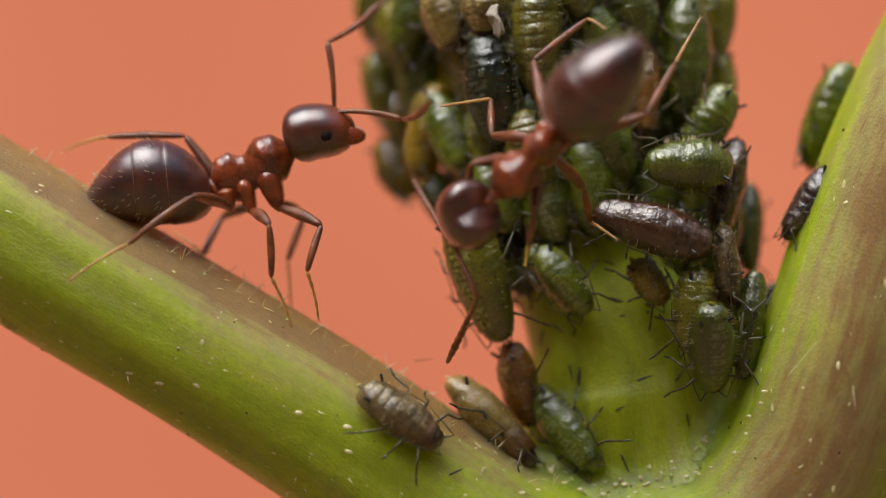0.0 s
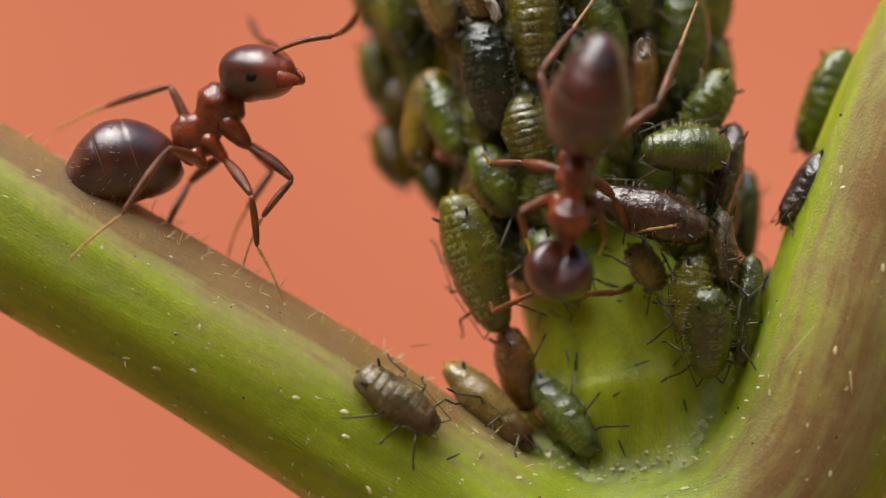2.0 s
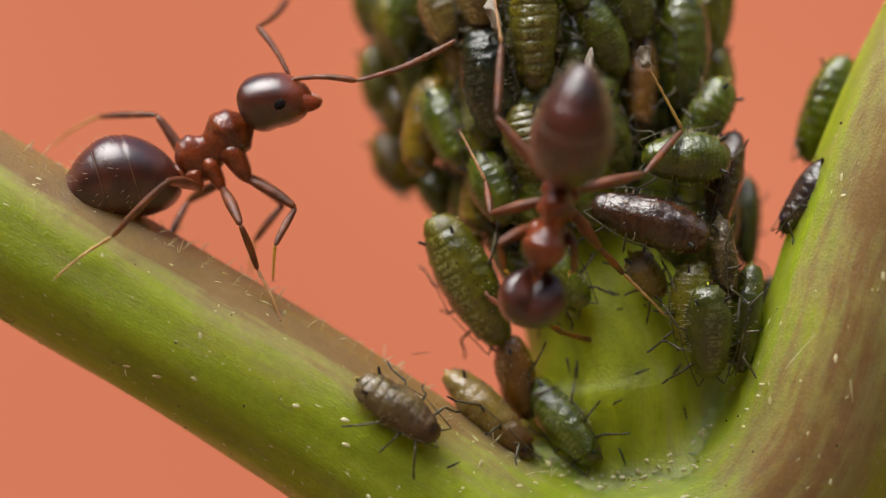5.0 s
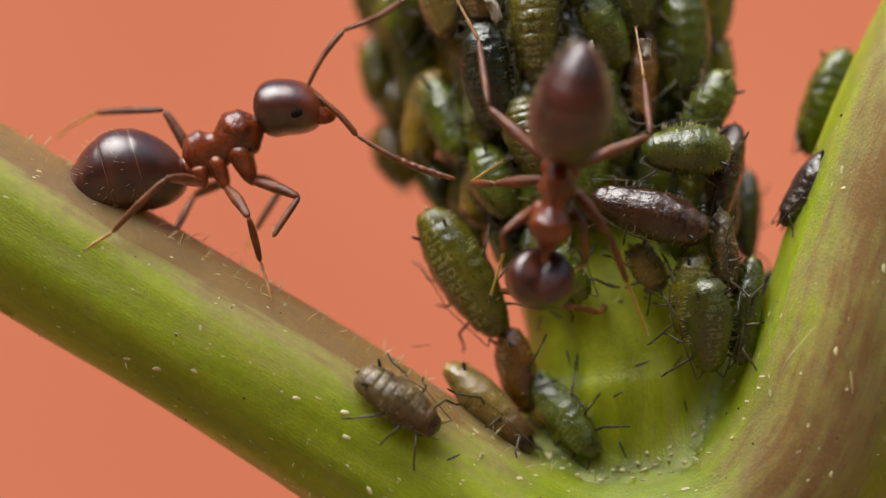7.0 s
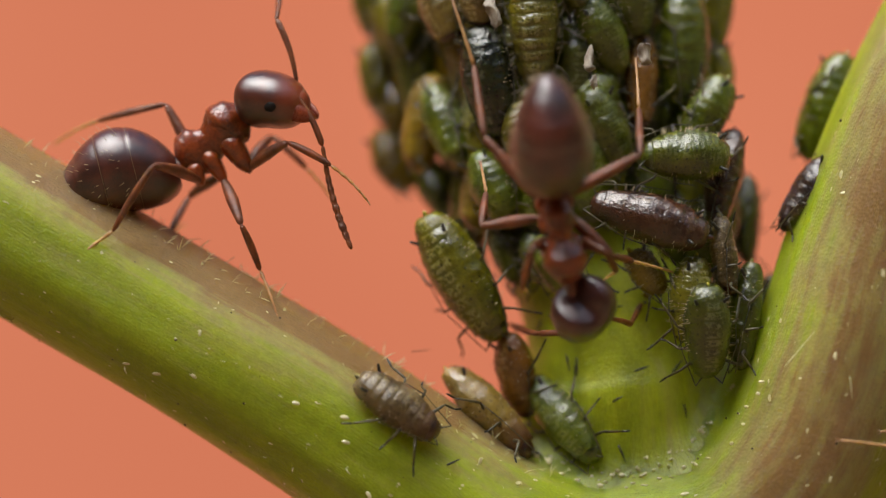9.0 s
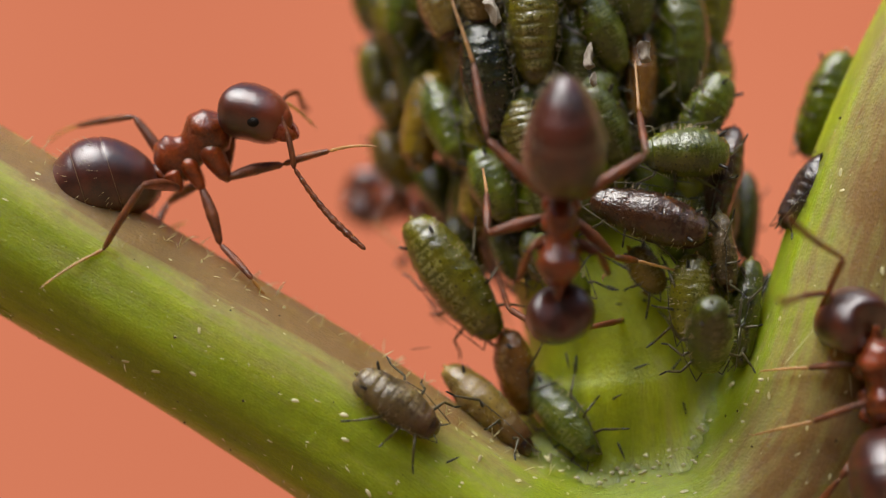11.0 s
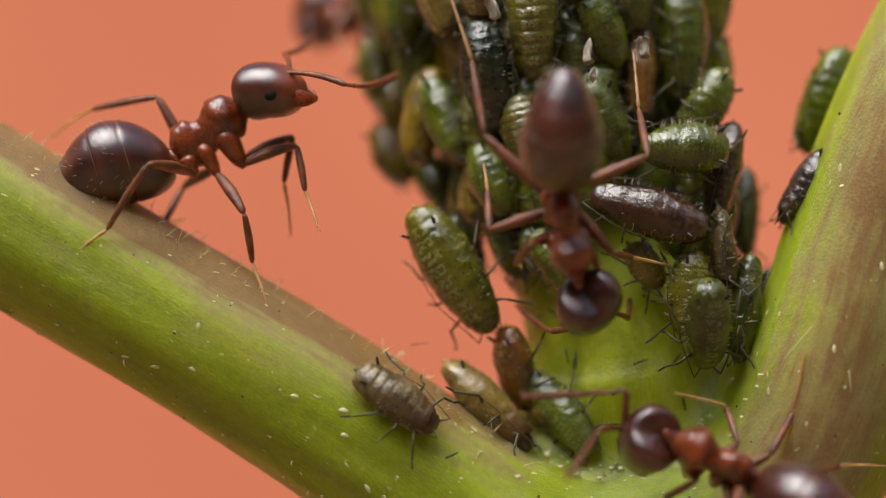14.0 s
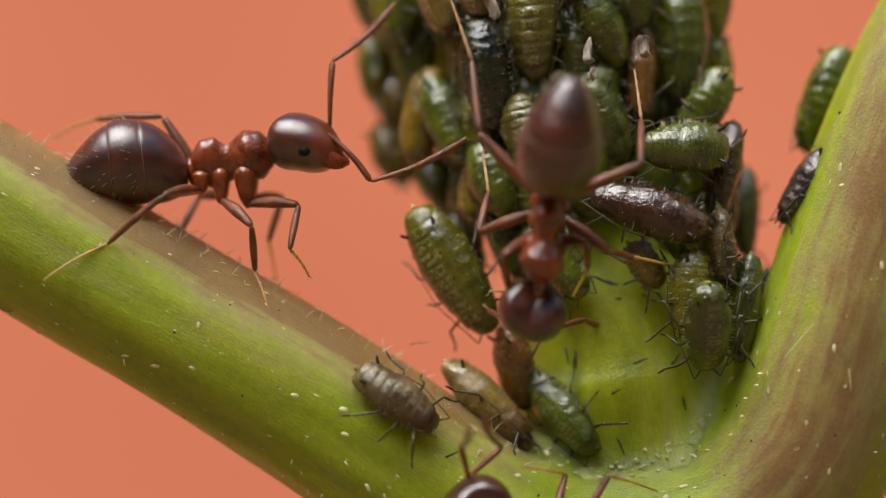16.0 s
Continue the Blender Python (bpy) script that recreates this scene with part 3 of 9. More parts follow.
def build_ant(label, sides):
    """One ant with all its parts; the moving ones are returned by name."""
    ant = root("ant", label, "ant", "ants tending the aphids")
    made = {"ant": ant}
    made["gaster"] = part("gaster", shape("gaster", gaster_mesh, GASTER), GASTER, ant, "glossy dark brown banded gaster")
    hairs = part("bristles", shape("bristles", lambda: hair_mesh(150, 4), HAIR), HAIR, made["gaster"], "fine pale bristles")
    hairs["kind"] = "stuff"
    for edge in (0.335, 0.595):
        part("plate_edge", shape("plate_edge%d" % (edge * 100), lambda: edge_mesh(edge), PLATE_RIM), PLATE_RIM, made["gaster"], "thin pale plate edge")
    part("mesosoma", shape("mesosoma", mesosoma_mesh, THORAX), THORAX, ant, "red-brown waisted middle body")
    part("propodeum", shape("propodeum", propodeum_mesh, THORAX), THORAX, ant, "red-brown rear hump")
    part("pronotum", shape("pronotum", pronotum_mesh, THORAX), THORAX, ant, "glossy red-brown shoulder plate")
    part("neck", shape("neck", lambda: lathe(bmesh.new(), [(1.06 + 0.05 * i, 0.15 - 0.016 * i, 0.15 - 0.016 * i, 0, -0.04 + 0.02 * i) for i in range(8)], 18), THORAX), THORAX, ant)
    part("petiole_scale", shape("petiole_scale", lambda: jitter(blob((0.05, 0, -0.10), (0.085, 0.15, 0.21), 20, 12), 0.008, 6), THORAX), THORAX, ant)
    made["head"] = part("head", shape("head", head_mesh, HEAD), HEAD, ant, "brown glossy rounded head")
    for s in (-1, 1):
        part("eye", shape("eye", lambda: blob((0, 0, 0), (0.108, 0.045, 0.090), 18, 12), EYE), EYE, made["head"], "black oval compound eye", pose(0.58, s * 0.430, 0.03, 0, 0, s * -6))
        part("mandible", shape("mandible%d" % s, lambda: jaw_mesh(s), JAW), JAW, made["head"], "reddish curved mandible")
    part("clypeus", shape("clypeus", lambda: blob((0.77, 0, 0.00), (0.235, 0.28, 0.25), 24, 16), HEAD), HEAD, made["head"], "reddish front of the face")
    for name, _ in sides:
        made[name + "_scape"] = part("antenna_scape", shape("scape", lambda: rod(SCAPE_L, (0.030, 0.034, 0.040, 0.046, 0.046), 0.05, 10, 16), LIMB), LIMB, ant)
        made[name + "_funiculus"] = part("antenna_funiculus", shape("funiculus", lambda: rod(FUNICULUS_L, (0.030, 0.040, 0.046, 0.052, 0.056, 0.030), -0.07, 10, 44, 11, 0.22), LIMB), LIMB, ant, "beaded antenna tip")
        for kind, (one, two, three) in LEGS.items():
            leg = name + "_" + kind
            c = COXAE[kind]
            side = -1 if name in ("left", "near") else 1
            foot, hip = Vector((c[0], side * c[1], c[2])), Vector((c[0] + 0.06, side * 0.12, -0.08))
            size = 0.175 if kind == "front" else 0.13
            part("coxa", shape("coxa_" + kind, lambda: rod((foot - hip).length + 0.06, (size * 0.8, size, size * 0.88, size * 0.68, 0.06), 0, 14, 12), THORAX), THORAX, ant, "", aim(hip, foot, (1, 0, 0)))
            made[leg + "_femur"] = part("femur", shape("femur_" + kind, lambda: rod(one, (0.045, 0.075, 0.088, 0.070, 0.045), 0.03, 12, 18), LIMB), LIMB, ant)
            made[leg + "_tibia"] = part("tibia", shape("tibia_" + kind, lambda: rod(two, (0.035, 0.050, 0.056, 0.048, 0.036), 0.015, 10, 16), LIMB), LIMB, ant)
            made[leg + "_tarsus"] = part("tarsus", shape("tarsus_" + kind, lambda: tarsus_mesh(three), PALE_LIMB), PALE_LIMB, ant, "amber jointed foot")
    return made


# ---------------------------------------------------------------- aphids
def aphid_body(width, length, seed, ridge):
    """A pear-shaped, segmented, slightly wrinkled body from the tail at 0 to the neck."""
    rows = []
    w = width / 2
    count = 66
    for i in range(count + 1):
        s = i / count
        r = max(math.sin(math.pi * min(0.985, 0.045 + 0.80 * s ** 0.85)), 0) ** 0.48
        r *= 1 - 0.14 * max(0.0, s - 0.5)
        fold = 1 - ridge * abs(math.cos(math.pi * 9 * s)) ** 6
        rows.append((s * length * 0.90, w * r * (0.6 + 0.4 * fold), w * 0.98 * r * fold, 0, 0))
    bm = lathe(bmesh.new(), rows, 30)
    plates = bm.verts.layers.float_vector.new("plates")
    for v in bm.verts:
        v[plates] = (9 * v.co.x / (length * 0.90), math.atan2(v.co.y, v.co.z), seed)
    for v in bm.verts:
        if v.co.z < 0:
            v.co.z *= 0.80
        side = abs(v.co.y) / w
        v.co.z -= 0.04 * w * math.cos(18 * math.pi * v.co.x / length) * side * side
    return jitter(jitter(bm, 0.030, 3.0, seed), 0.009, 9.0, seed)


def aphid_leg(points, radius):
    """A jointed leg through points; its foot is dark."""
    bm = bmesh.new()
    pts = [Vector(p) for p in points]
    for i, (a, b) in enumerate(zip(pts, pts[1:])):
        m = aim(a, b, (0.1, 0.2, 1))
        length = (b - a).length
        r = radius * (1.15, 0.9, 0.75)[min(i, 2)]
        rows = [(length * k / 6, r * (1 - 0.25 * k / 6) * (0.7 if k in (0, 6) else 1), r * (1 - 0.25 * k / 6) * (0.7 if k in (0, 6) else 1), 0, 0) for k in range(7)]
        old = set(bm.verts)
        lathe(bm, rows, 7, 1 if i == len(pts) - 2 else 0)
        for v in bm.verts:
            if v not in old:
                v.co = m @ v.co
    return bm


def fringe_mesh(w, length, rng):
    """Short bristles that stand out from the flanks and the back."""
    bm = bmesh.new()
    for k in range(70):
        s, a = rng.uniform(0.06, 0.86), rng.choice((-1, 1)) * rng.gauss(1.45, 0.35)
        r = w * max(math.sin(math.pi * min(0.985, 0.045 + 0.80 * s ** 0.85)), 0) ** 0.48 * 0.96
        out = Vector((rng.uniform(-0.3, 0.3), math.sin(a), math.cos(a))).normalized()
        foot = Vector((s * length * 0.90, r * math.sin(a), r * math.cos(a) * (0.8 if math.cos(a) < 0 else 1)))
        tip = foot + out * rng.uniform(0.05, 0.12)
        across = out.cross(Vector((1, 0.1, 0.2))).normalized() * 0.006
        third = out.cross(across)
        ring = [bm.verts.new(foot + across), bm.verts.new(foot - across * 0.5 + third * 0.87), bm.verts.new(foot - across * 0.5 - third * 0.87)]
        top = bm.verts.new(tip)
        for i in range(3):
            bm.faces.new((ring[i], ring[(i + 1) % 3], top))
    return bm


aphid_count = [0]


def aphid(colour, tail, head, width, up=None, where="in the cluster on the stalk", long_legs=False):
    """An aphid whose body runs from tail to head, in millimetres of the place. Returns the thing and its size."""
    aphid_count[0] += 1
    seed = aphid_count[0] * 1.37
    rng = random.Random(aphid_count[0])
    tail, head = lifted(tail), lifted(head)
    length = (head - tail).length
    up = Vector(up) if up else outward((tail + head) / 2)
    m = aim(tail, head, up)
    thing = root("aphid", BODIES[colour][2] + " aphid " + where, "aphid", "aphids on the plant", m)
    skin = SKINS[colour]
    w = width / 2
    body = part("body", aphid_body(width, length, seed, 0.055 if colour == "ladder" else 0.036 if colour == "grey" else 0.014), skin, thing, "segmented glossy body")
    cap = part("head", jitter(blob((length * 0.89, 0, -0.03 * w), (length * 0.12, w * 0.60, w * 0.50), 18, 12), 0.008, 8, seed), SKINS["red"] if colour in ("tan", "grey", "brown") else skin, thing)
    for s in (-1, 1):
        part("eye", blob((length * 0.93, s * w * 0.50, 0.04 * w), (0.025, 0.02, 0.025), 10, 6), EYE, cap)
        horn = rod(0.17, (0.030, 0.024, 0.022), 0.0, 8, 6)
        part("cornicle", horn, APHID_TIP, thing, "dark tail tube", aim((length * 0.16, s * w * 0.52, w * 0.42), (length * 0.16 - 0.12, s * (w * 0.52 + 0.08), w * 0.42 + 0.10), (0, 0, 1)))
        feeler = [(length * 0.97, s * w * 0.22, 0.05), (length * 0.97 + 0.12, s * (w * 0.22 + 0.12), 0.10), (length * 0.66, s * (w * 0.92 + 0.05 + rng.uniform(0, 0.06)), 0.10), (length * 0.42, s * (w + 0.03 + rng.uniform(0, 0.08)), 0.06)]
        part("antenna", mesh_of("antenna", aphid_leg(feeler, 0.011), APHID_LIMB, APHID_TIP), APHID_LIMB, thing)
        for k, (x, back) in enumerate(((0.80, 0.22), (0.66, -0.05), (0.52, -0.35))):
            reach = (0.22 if long_legs else 0.07) + rng.uniform(-0.04, 0.06)
            knee = (length * x + back * 0.5, s * (w * 0.9 + reach * 0.55), 0.06)
            ankle = (length * x + back * 1.25 + rng.uniform(-0.05, 0.05), s * (w + reach), -w * 0.42)
            toe = (ankle[0] + back * 0.35, ankle[1] + s * 0.09, -w * 0.52)
            part("leg", mesh_of("leg", aphid_leg(((length * x, s * w * 0.45, -0.1 * w), knee, ankle, toe), 0.023), APHID_LIMB, APHID_TIP), APHID_LIMB, thing, "thin pale leg with a black foot")
    if not where.startswith("packed"):
        fringe = part("bristles", fringe_mesh(w, length, rng), HAIR, thing, "short golden bristles along the flanks")
        fringe["kind"] = "stuff"
    part("cauda", rod(0.10, (0.045, 0.035, 0.018), 0, 10, 6), skin, thing, "", pose(0.03, 0, 0.02, 0, 0, 180))
    return thing


aphid("grey", (-1.18, -1.11, -1.64), (-0.09, -1.12, -2.42), 0.63, where="beside others at the stem fork", long_legs=True)
aphid("tan", (0.03, 0.16, -1.60), (1.23, -0.11, -2.78), 0.65, where="beside others at the stem fork", long_legs=True)
aphid("brown", (0.92, 0.17, -1.07), (1.18, 0.51, -2.28), 0.61, where="beside others at the stem fork", long_legs=True)
aphid("green", (1.26, 0.36, -1.73), (2.14, -0.13, -2.85), 0.63, where="beside others at the stem fork", long_legs=True)
aphid("olive", (3.52, -0.35, 0.02), (3.39, -0.35, -1.18), 0.65)
aphid("deep", (4.35, -0.20, -0.06), (4.14, -0.35, -1.55), 0.53)
aphid("amber", (2.62, -0.10, 0.10), (3.09, -0.15, -0.49), 0.47)
aphid("red", (3.69, -0.40, 0.29), (2.07, -0.35, 0.82), 0.72)
aphid("bright", (4.00, -0.30, 1.45), (2.77, -0.50, 1.46), 0.73)
aphid("red", (4.16, 0.35, 1.82), (3.84, 0.15, 0.45), 0.62)
aphid("grey", (3.87, -0.30, 0.58), (4.02, -0.40, -0.51), 0.42)
aphid("deep", (4.48, 1.58, 1.21), (4.43, 1.42, -0.07), 0.45)
aphid("green", (4.03, 0.45, 2.56), (3.41, 0.20, 1.54), 0.68)
aphid("bright", (3.44, 0.75, 3.96), (3.40, 0.60, 2.14), 0.83)
aphid("green", (1.99, 0.02, 3.69), (2.53, 0.33, 2.65), 0.65)
aphid("brown", (2.85, 0.56, 3.21), (2.79, 0.36, 1.82), 0.52)
aphid("bright", (2.05, -0.01, 2.41), (2.56, 0.20, 1.25), 0.65)
aphid("ladder", (1.24, -0.10, 4.12), (1.29, -0.07, 2.44), 0.73)
aphid("dark", (0.51, 0.10, 3.31), (0.77, 0.11, 1.73), 0.80)
aphid("green", (-0.18, 0.95, 2.48), (0.28, 0.55, 1.35), 0.68)
aphid("ladder", (1.07, -0.01, 2.23), (1.34, 0.00, 1.09), 0.73)
aphid("green", (0.50, 0.36, 1.54), (0.93, 0.19, 0.53), 0.70)
aphid("deep", (-0.36, 2.45, 1.55), (0.24, 1.86, 0.47), 0.63)
# the next two are added to darken the stalk where deep shadow lies
aphid("deep", (0.80, 0.75, 0.60), (1.15, 0.62, -0.40), 0.60)
aphid("deep", (1.22, 0.32, 0.38), (1.44, 0.28, -0.34), 0.50)
aphid("green", (1.29, 0.03, 0.29), (2.00, -0.09, -0.63), 0.55)
aphid("green", (5.86, 1.05, 2.95), (5.26, 1.10, 1.45), 0.75, where="on the side branch")
aphid("purple", (5.50, -0.15, 1.43), (4.77, -0.10, 0.42), 0.52, where="on the side branch")
aphid("olive", (-0.79, 1.90, 3.95), (-0.66, 2.23, 2.92), 0.71)
aphid("olive", (-1.05, 2.49, 3.24), (-0.88, 2.47, 2.18), 0.67)
aphid("olive", (-0.54, 2.02, 3.29), (-0.25, 1.75, 2.26), 0.71)
aphid("amber", (-0.80, 2.47, 2.65), (-0.53, 2.43, 1.75), 0.65)
aphid("amber", (-0.95, 2.49, 1.92), (-0.54, 2.41, 1.02), 0.67)
aphid("tan", (-0.19, 0.58, 4.07), (0.13, 0.40, 3.08), 0.67)
aphid("tan", (0.49, 0.04, 4.09), (0.53, 0.13, 3.30), 0.65)
aphid("deep", (2.63, 0.31, 4.12), (2.76, 0.41, 3.16), 0.67)
aphid("deep", (1.81, -0.06, 4.48), (1.93, 0.02, 3.53), 0.67)
aphid("olive", (-1.14, 2.51, 4.34), (-0.99, 2.49, 3.32), 0.67)
aphid("deep", (3.01, 1.13, 2.39), (3.16, 1.51, 1.50), 0.55)
aphid("brown", (3.29, 1.50, 1.25), (3.62, 1.50, 0.59), 0.50)
aphid("deep", (1.33, 0.13, 1.21), (1.61, 0.12, 0.33), 0.60)
aphid("deep", (0.13, 1.47, 0.59), (0.55, 1.37, -0.24), 0.58)
aphid("olive", (2.22, 0.25, 1.62), (2.43, 0.31, 0.81), 0.55)
aphid("olive", (3.73, 1.59, 3.17), (3.82, 1.56, 2.05), 0.60)
aphid("deep", (4.29, 1.56, 0.92), (4.20, 1.47, 0.17), 0.50)
aphid("olive", (3.97, 1.64, 4.42), (3.88, 1.56, 2.92), 0.67)
aphid("olive", (4.00, 1.57, 3.17), (4.08, 1.54, 2.17), 0.50)
aphid("amber", (2.79, 0.26, -0.48), (3.26, 0.66, -0.97), 0.38)
aphid("deep", (0.93, 0.19, 2.74), (1.01, 0.26, 2.02), 0.55)
aphid("deep", (2.40, 0.52, 2.85), (2.40, 0.54, 2.28), 0.50)

# the crowd beneath and behind, all round the stalk
crowd = random.Random(5)
level = -0.9
while level < 6.0:
    p = min(stalk_line, key=lambda q: abs(q[2] - level))
    for k in range(10):
        a = radians(36 * k + crowd.uniform(-9, 9) + (18 if int(level * 2) % 2 else 0))
        out = Vector((math.sin(a), -math.cos(a), 0))
        if level < 0.3 and out.y < -0.35 or level < 0.9 and out.x < 0.1:
            continue
        for far in (0.22, 0.80):
            if far > 0.5 and (out.y < -0.30 or level < 1.2 and out.x < 0.3):
                continue
            c = Vector(p[:3]) + out * (p[3] + far) + Vector((0, 0, crowd.uniform(-0.25, 0.25)))
            lean = Vector((-0.15 + crowd.uniform(-0.3, 0.3), 0, -1)).normalized() * crowd.uniform(0.62, 0.78)
            kind = crowd.choice(("olive", "deep", "green", "olive", "amber" if out.x < -0.3 else "deep"))
            aphid(kind, c - lean, c + lean, crowd.uniform(0.72, 0.88), out, "packed close round the stalk")
    level += 0.95

loose_aphid = aphid("olive", (0.12, -0.05, 0.76), (0.84, 0.1, -1.15), 0.84, (-0.55, -0.8, 0.1), "clinging to the edge of the stalk", True)
turning_aphid = aphid("deep", (3.73, -0.8, -0.46), (3.73, -0.4, -1.75), 0.68, (0.2, -1, 0.1), "on top of others on the stalk", True)

# ---------------------------------------------------------------- small things on the plant
rng = random.Random(11)


def flake_mesh(kind):
    bm = blob((0, 0, 0), (0.07, 0.032, 0.012), 10, 6) if kind else rod(0.16, (0.006, 0.012, 0.010, 0.004), 0.02, 6, 6)
    return jitter(bm, 0.01, 20)


def hair_tuft():
    """One hair that stands up from the skin."""
    bm = rod(rng.uniform(0.14, 0.30), (0.009, 0.008, 0.003), 0.01, 5, 4)
    bm.transform(Matrix.Rotation(radians(rng.uniform(-120, -50)), 4, "Y"))
    return bm


def scatter(name, label, mat, count, make, low, high, line, cone, lift):
    """Flakes or crumbs that lie on a stem between two places of its line, as one thing of many."""
    bm = bmesh.new()
    chosen = [p for p in line if low <= p[0] <= high]
    for _ in range(count):
        i = rng.randrange(len(chosen) - 1)
        p, q = chosen[i], chosen[i + 1]
        c, ahead = Vector(p[:3]), (Vector(q[:3]) - Vector(p[:3])).normalized()
        u = Vector((0, 1, 0)).cross(ahead).normalized()
        a = radians(rng.uniform(*cone))
        out = -Vector((0, 1, 0)) * math.cos(a) + u * math.sin(a)
        m = aim(c + out * (p[3] * 1.003 + lift), c + out * (p[3] + lift) + ahead.lerp(u, rng.uniform(-0.8, 0.8)), out) @ Matrix.Scale(rng.choice((0.28, 0.36, 0.5, 0.85)) * rng.uniform(0.7, 1.15), 4)
        one = make()
        one.transform(m)
        temp = bpy.data.meshes.new("temp")
        one.to_mesh(temp)
        one.free()
        bm.from_mesh(temp)
        bpy.data.meshes.remove(temp)
    thing = root(name, label, name.split("_")[-1])
    thing["kind"] = "stuff"
    piece = part(name.split("_")[-1], bm, mat, thing)
    piece["kind"] = "stuff"
    return thing


scatter("pale_flakes", "tiny pale flakes and hairs stuck to the petiole", FLAKE, 190, lambda: flake_mesh(rng.random() < 0.6), -6.5, 2.0, arch_line, (-70, 75), 0.004)
scatter("pale_flakes", "tiny pale flakes and hairs stuck to the branch", FLAKE, 100, lambda: flake_mesh(rng.random() < 0.6), 3.6, 6.8, arch_line, (-70, 75), 0.004)
scatter("golden_crumbs", "tiny golden wax crumbs round the fork", FLAKE, 70, lambda: jitter(jitter(blob((0, 0, 0), (0.06, 0.03, 0.014), 10, 6), 0.05, 18), 0.02, 40), -0.6, 3.6, arch_line, (-80, 60), 0.0)
def crease_crumbs():
    """Pale crumbs that have gathered along the line where stalk and petiole meet."""
    bm = bmesh.new()
    for _ in range(75):
        x = rng.uniform(1.0, 4.3)
        for step in range(60):
            z = -1.4 - 0.04 * step
            q = min(stalk_line, key=lambda one: abs(one[2] - z))
            if abs(x - q[0]) > q[3] * 0.97:
                break
            p = Vector((x, q[1] - math.sqrt(q[3] ** 2 - (x - q[0]) ** 2), z))
            if clearance(arch_line, p)[0] < 0.02:
                p += Vector((0, -0.02, rng.gauss(0, 0.10)))
                while webbed(clearance(arch_line, p)[0], clearance(stalk_line, p)[0]) < 0.005:
                    p += Vector((0, -0.018, 0.010))
                size = rng.choice((0.2, 0.28, 0.4, 0.65))
                one = jitter(jitter(blob((0, 0, 0), (0.07 * size, 0.04 * size, 0.035 * size), 8, 6), 0.05 * size, 22, rng.uniform(0, 9)), 0.016 * size, 60)
                one.transform(Matrix.Translation(p) @ pose(0, 0, 0, rng.uniform(-40, 40), rng.uniform(-40, 40), rng.uniform(0, 180)))
                temp = bpy.data.meshes.new("temp")
                one.to_mesh(temp)
                one.free()
                bm.from_mesh(temp)
                bpy.data.meshes.remove(temp)
                break
    thing = root("crease_crumbs", "pale yellowish crumbs gathered in the crease of the fork", "crumbs")
    thing["kind"] = "stuff"
    part("crumbs", bm, FLAKE, thing)["kind"] = "stuff"


crease_crumbs()
scatter("short_hairs", "tiny pale hairs along the ridge of the petiole", FLAKE, 260, lambda: hair_tuft(), -6.5, 1.5, arch_line, (-100, -55), -0.01)
scatter("brown_crumbs", "tiny brown specks on the stem", CRUMB, 120, lambda: jitter(blob((0, 0, 0), (0.03, 0.024, 0.016), 8, 5), 0.02, 30), -6.5, 6.8, arch_line, (-75, 80), 0.0)



def lump_thing(name, label, category, mat, bm, place, turn=(0, 0, 0)):
    thing = root(name, label, category, "", pose(*(lifted(place) if category == "crumb" else place), *turn))
    part(category.split()[-1], bm, mat, thing)
    return thing


WATER = bpy.data.materials.new("clear_sap")
WATER.use_nodes = True
WATER.node_tree.nodes["Principled BSDF"].inputs["Transmission Weight"].default_value = 1.0
WATER.node_tree.nodes["Principled BSDF"].inputs["Roughness"].default_value = 0.03
WATER.node_tree.nodes["Principled BSDF"].inputs["IOR"].default_value = 1.33


def strand(name, label, mat, a, b, radius):
    """A single thin hair from a to b."""
    a, b = lifted(a), lifted(b)
    thing = root(name, label, "hair", "", aim(a, b, (0, -1, 0.2)))
    part("strand", rod((b - a).length, (radius, radius, radius * 0.5), (b - a).length * 0.06, 6, 10), mat, thing)


lump_thing("sap_drop", "flat clear round sap drop on the petiole", "drop", WATER, blob((0, 0, 0), (0.17, 0.03, 0.17), 28, 14), (-4.829, -1.108, -0.614))
lump_thing("sap_drop", "flat clear round sap drop on the petiole", "drop", WATER, blob((0, 0, 0), (0.15, 0.03, 0.15), 28, 14), (-6.060, -0.590, -0.701))
lump_thing("shed_skin", "crumpled whitish shed aphid skin among the cluster", "shed skin", SKIN_CAST, jitter(jitter(blob((0, 0, 0), (0.07, 0.06, 0.18), 20, 14), 0.12, 5, 3), 0.03, 22), (2.02, -0.45, 2.76))
lump_thing("shed_skin", "crumpled whitish shed aphid skin among the cluster", "shed skin", SKIN_CAST, jitter(jitter(blob((0, 0, 0), (0.09, 0.08, 0.22), 20, 14), 0.12, 5, 1), 0.03, 22), (0.66, -0.45, 3.46))
lump_thing("shed_skin", "crumpled whitish shed aphid skin among the cluster", "shed skin", SKIN_CAST, jitter(jitter(blob((0, 0, 0), (0.07, 0.06, 0.18), 20, 14), 0.12, 5, 14), 0.03, 22), (2.78, -0.55, 2.85))
lump_thing("shed_skin", "crumpled whitish shed aphid skin among the cluster", "shed skin", SKIN_CAST, jitter(jitter(blob((0, 0, 0), (0.05, 0.04, 0.11), 20, 14), 0.12, 5, 15), 0.03, 22), (2.12, -0.50, 2.47))
strand("plant_hair", "fine pale hair lying on the branch", FLAKE, (4.671, -1.191, -1.482), (5.070, -1.341, -0.982), 0.008)
strand("plant_hair", "short stiff pale hair on the branch", FLAKE, (5.539, -1.414, -1.597), (5.570, -1.414, -1.921), 0.008)
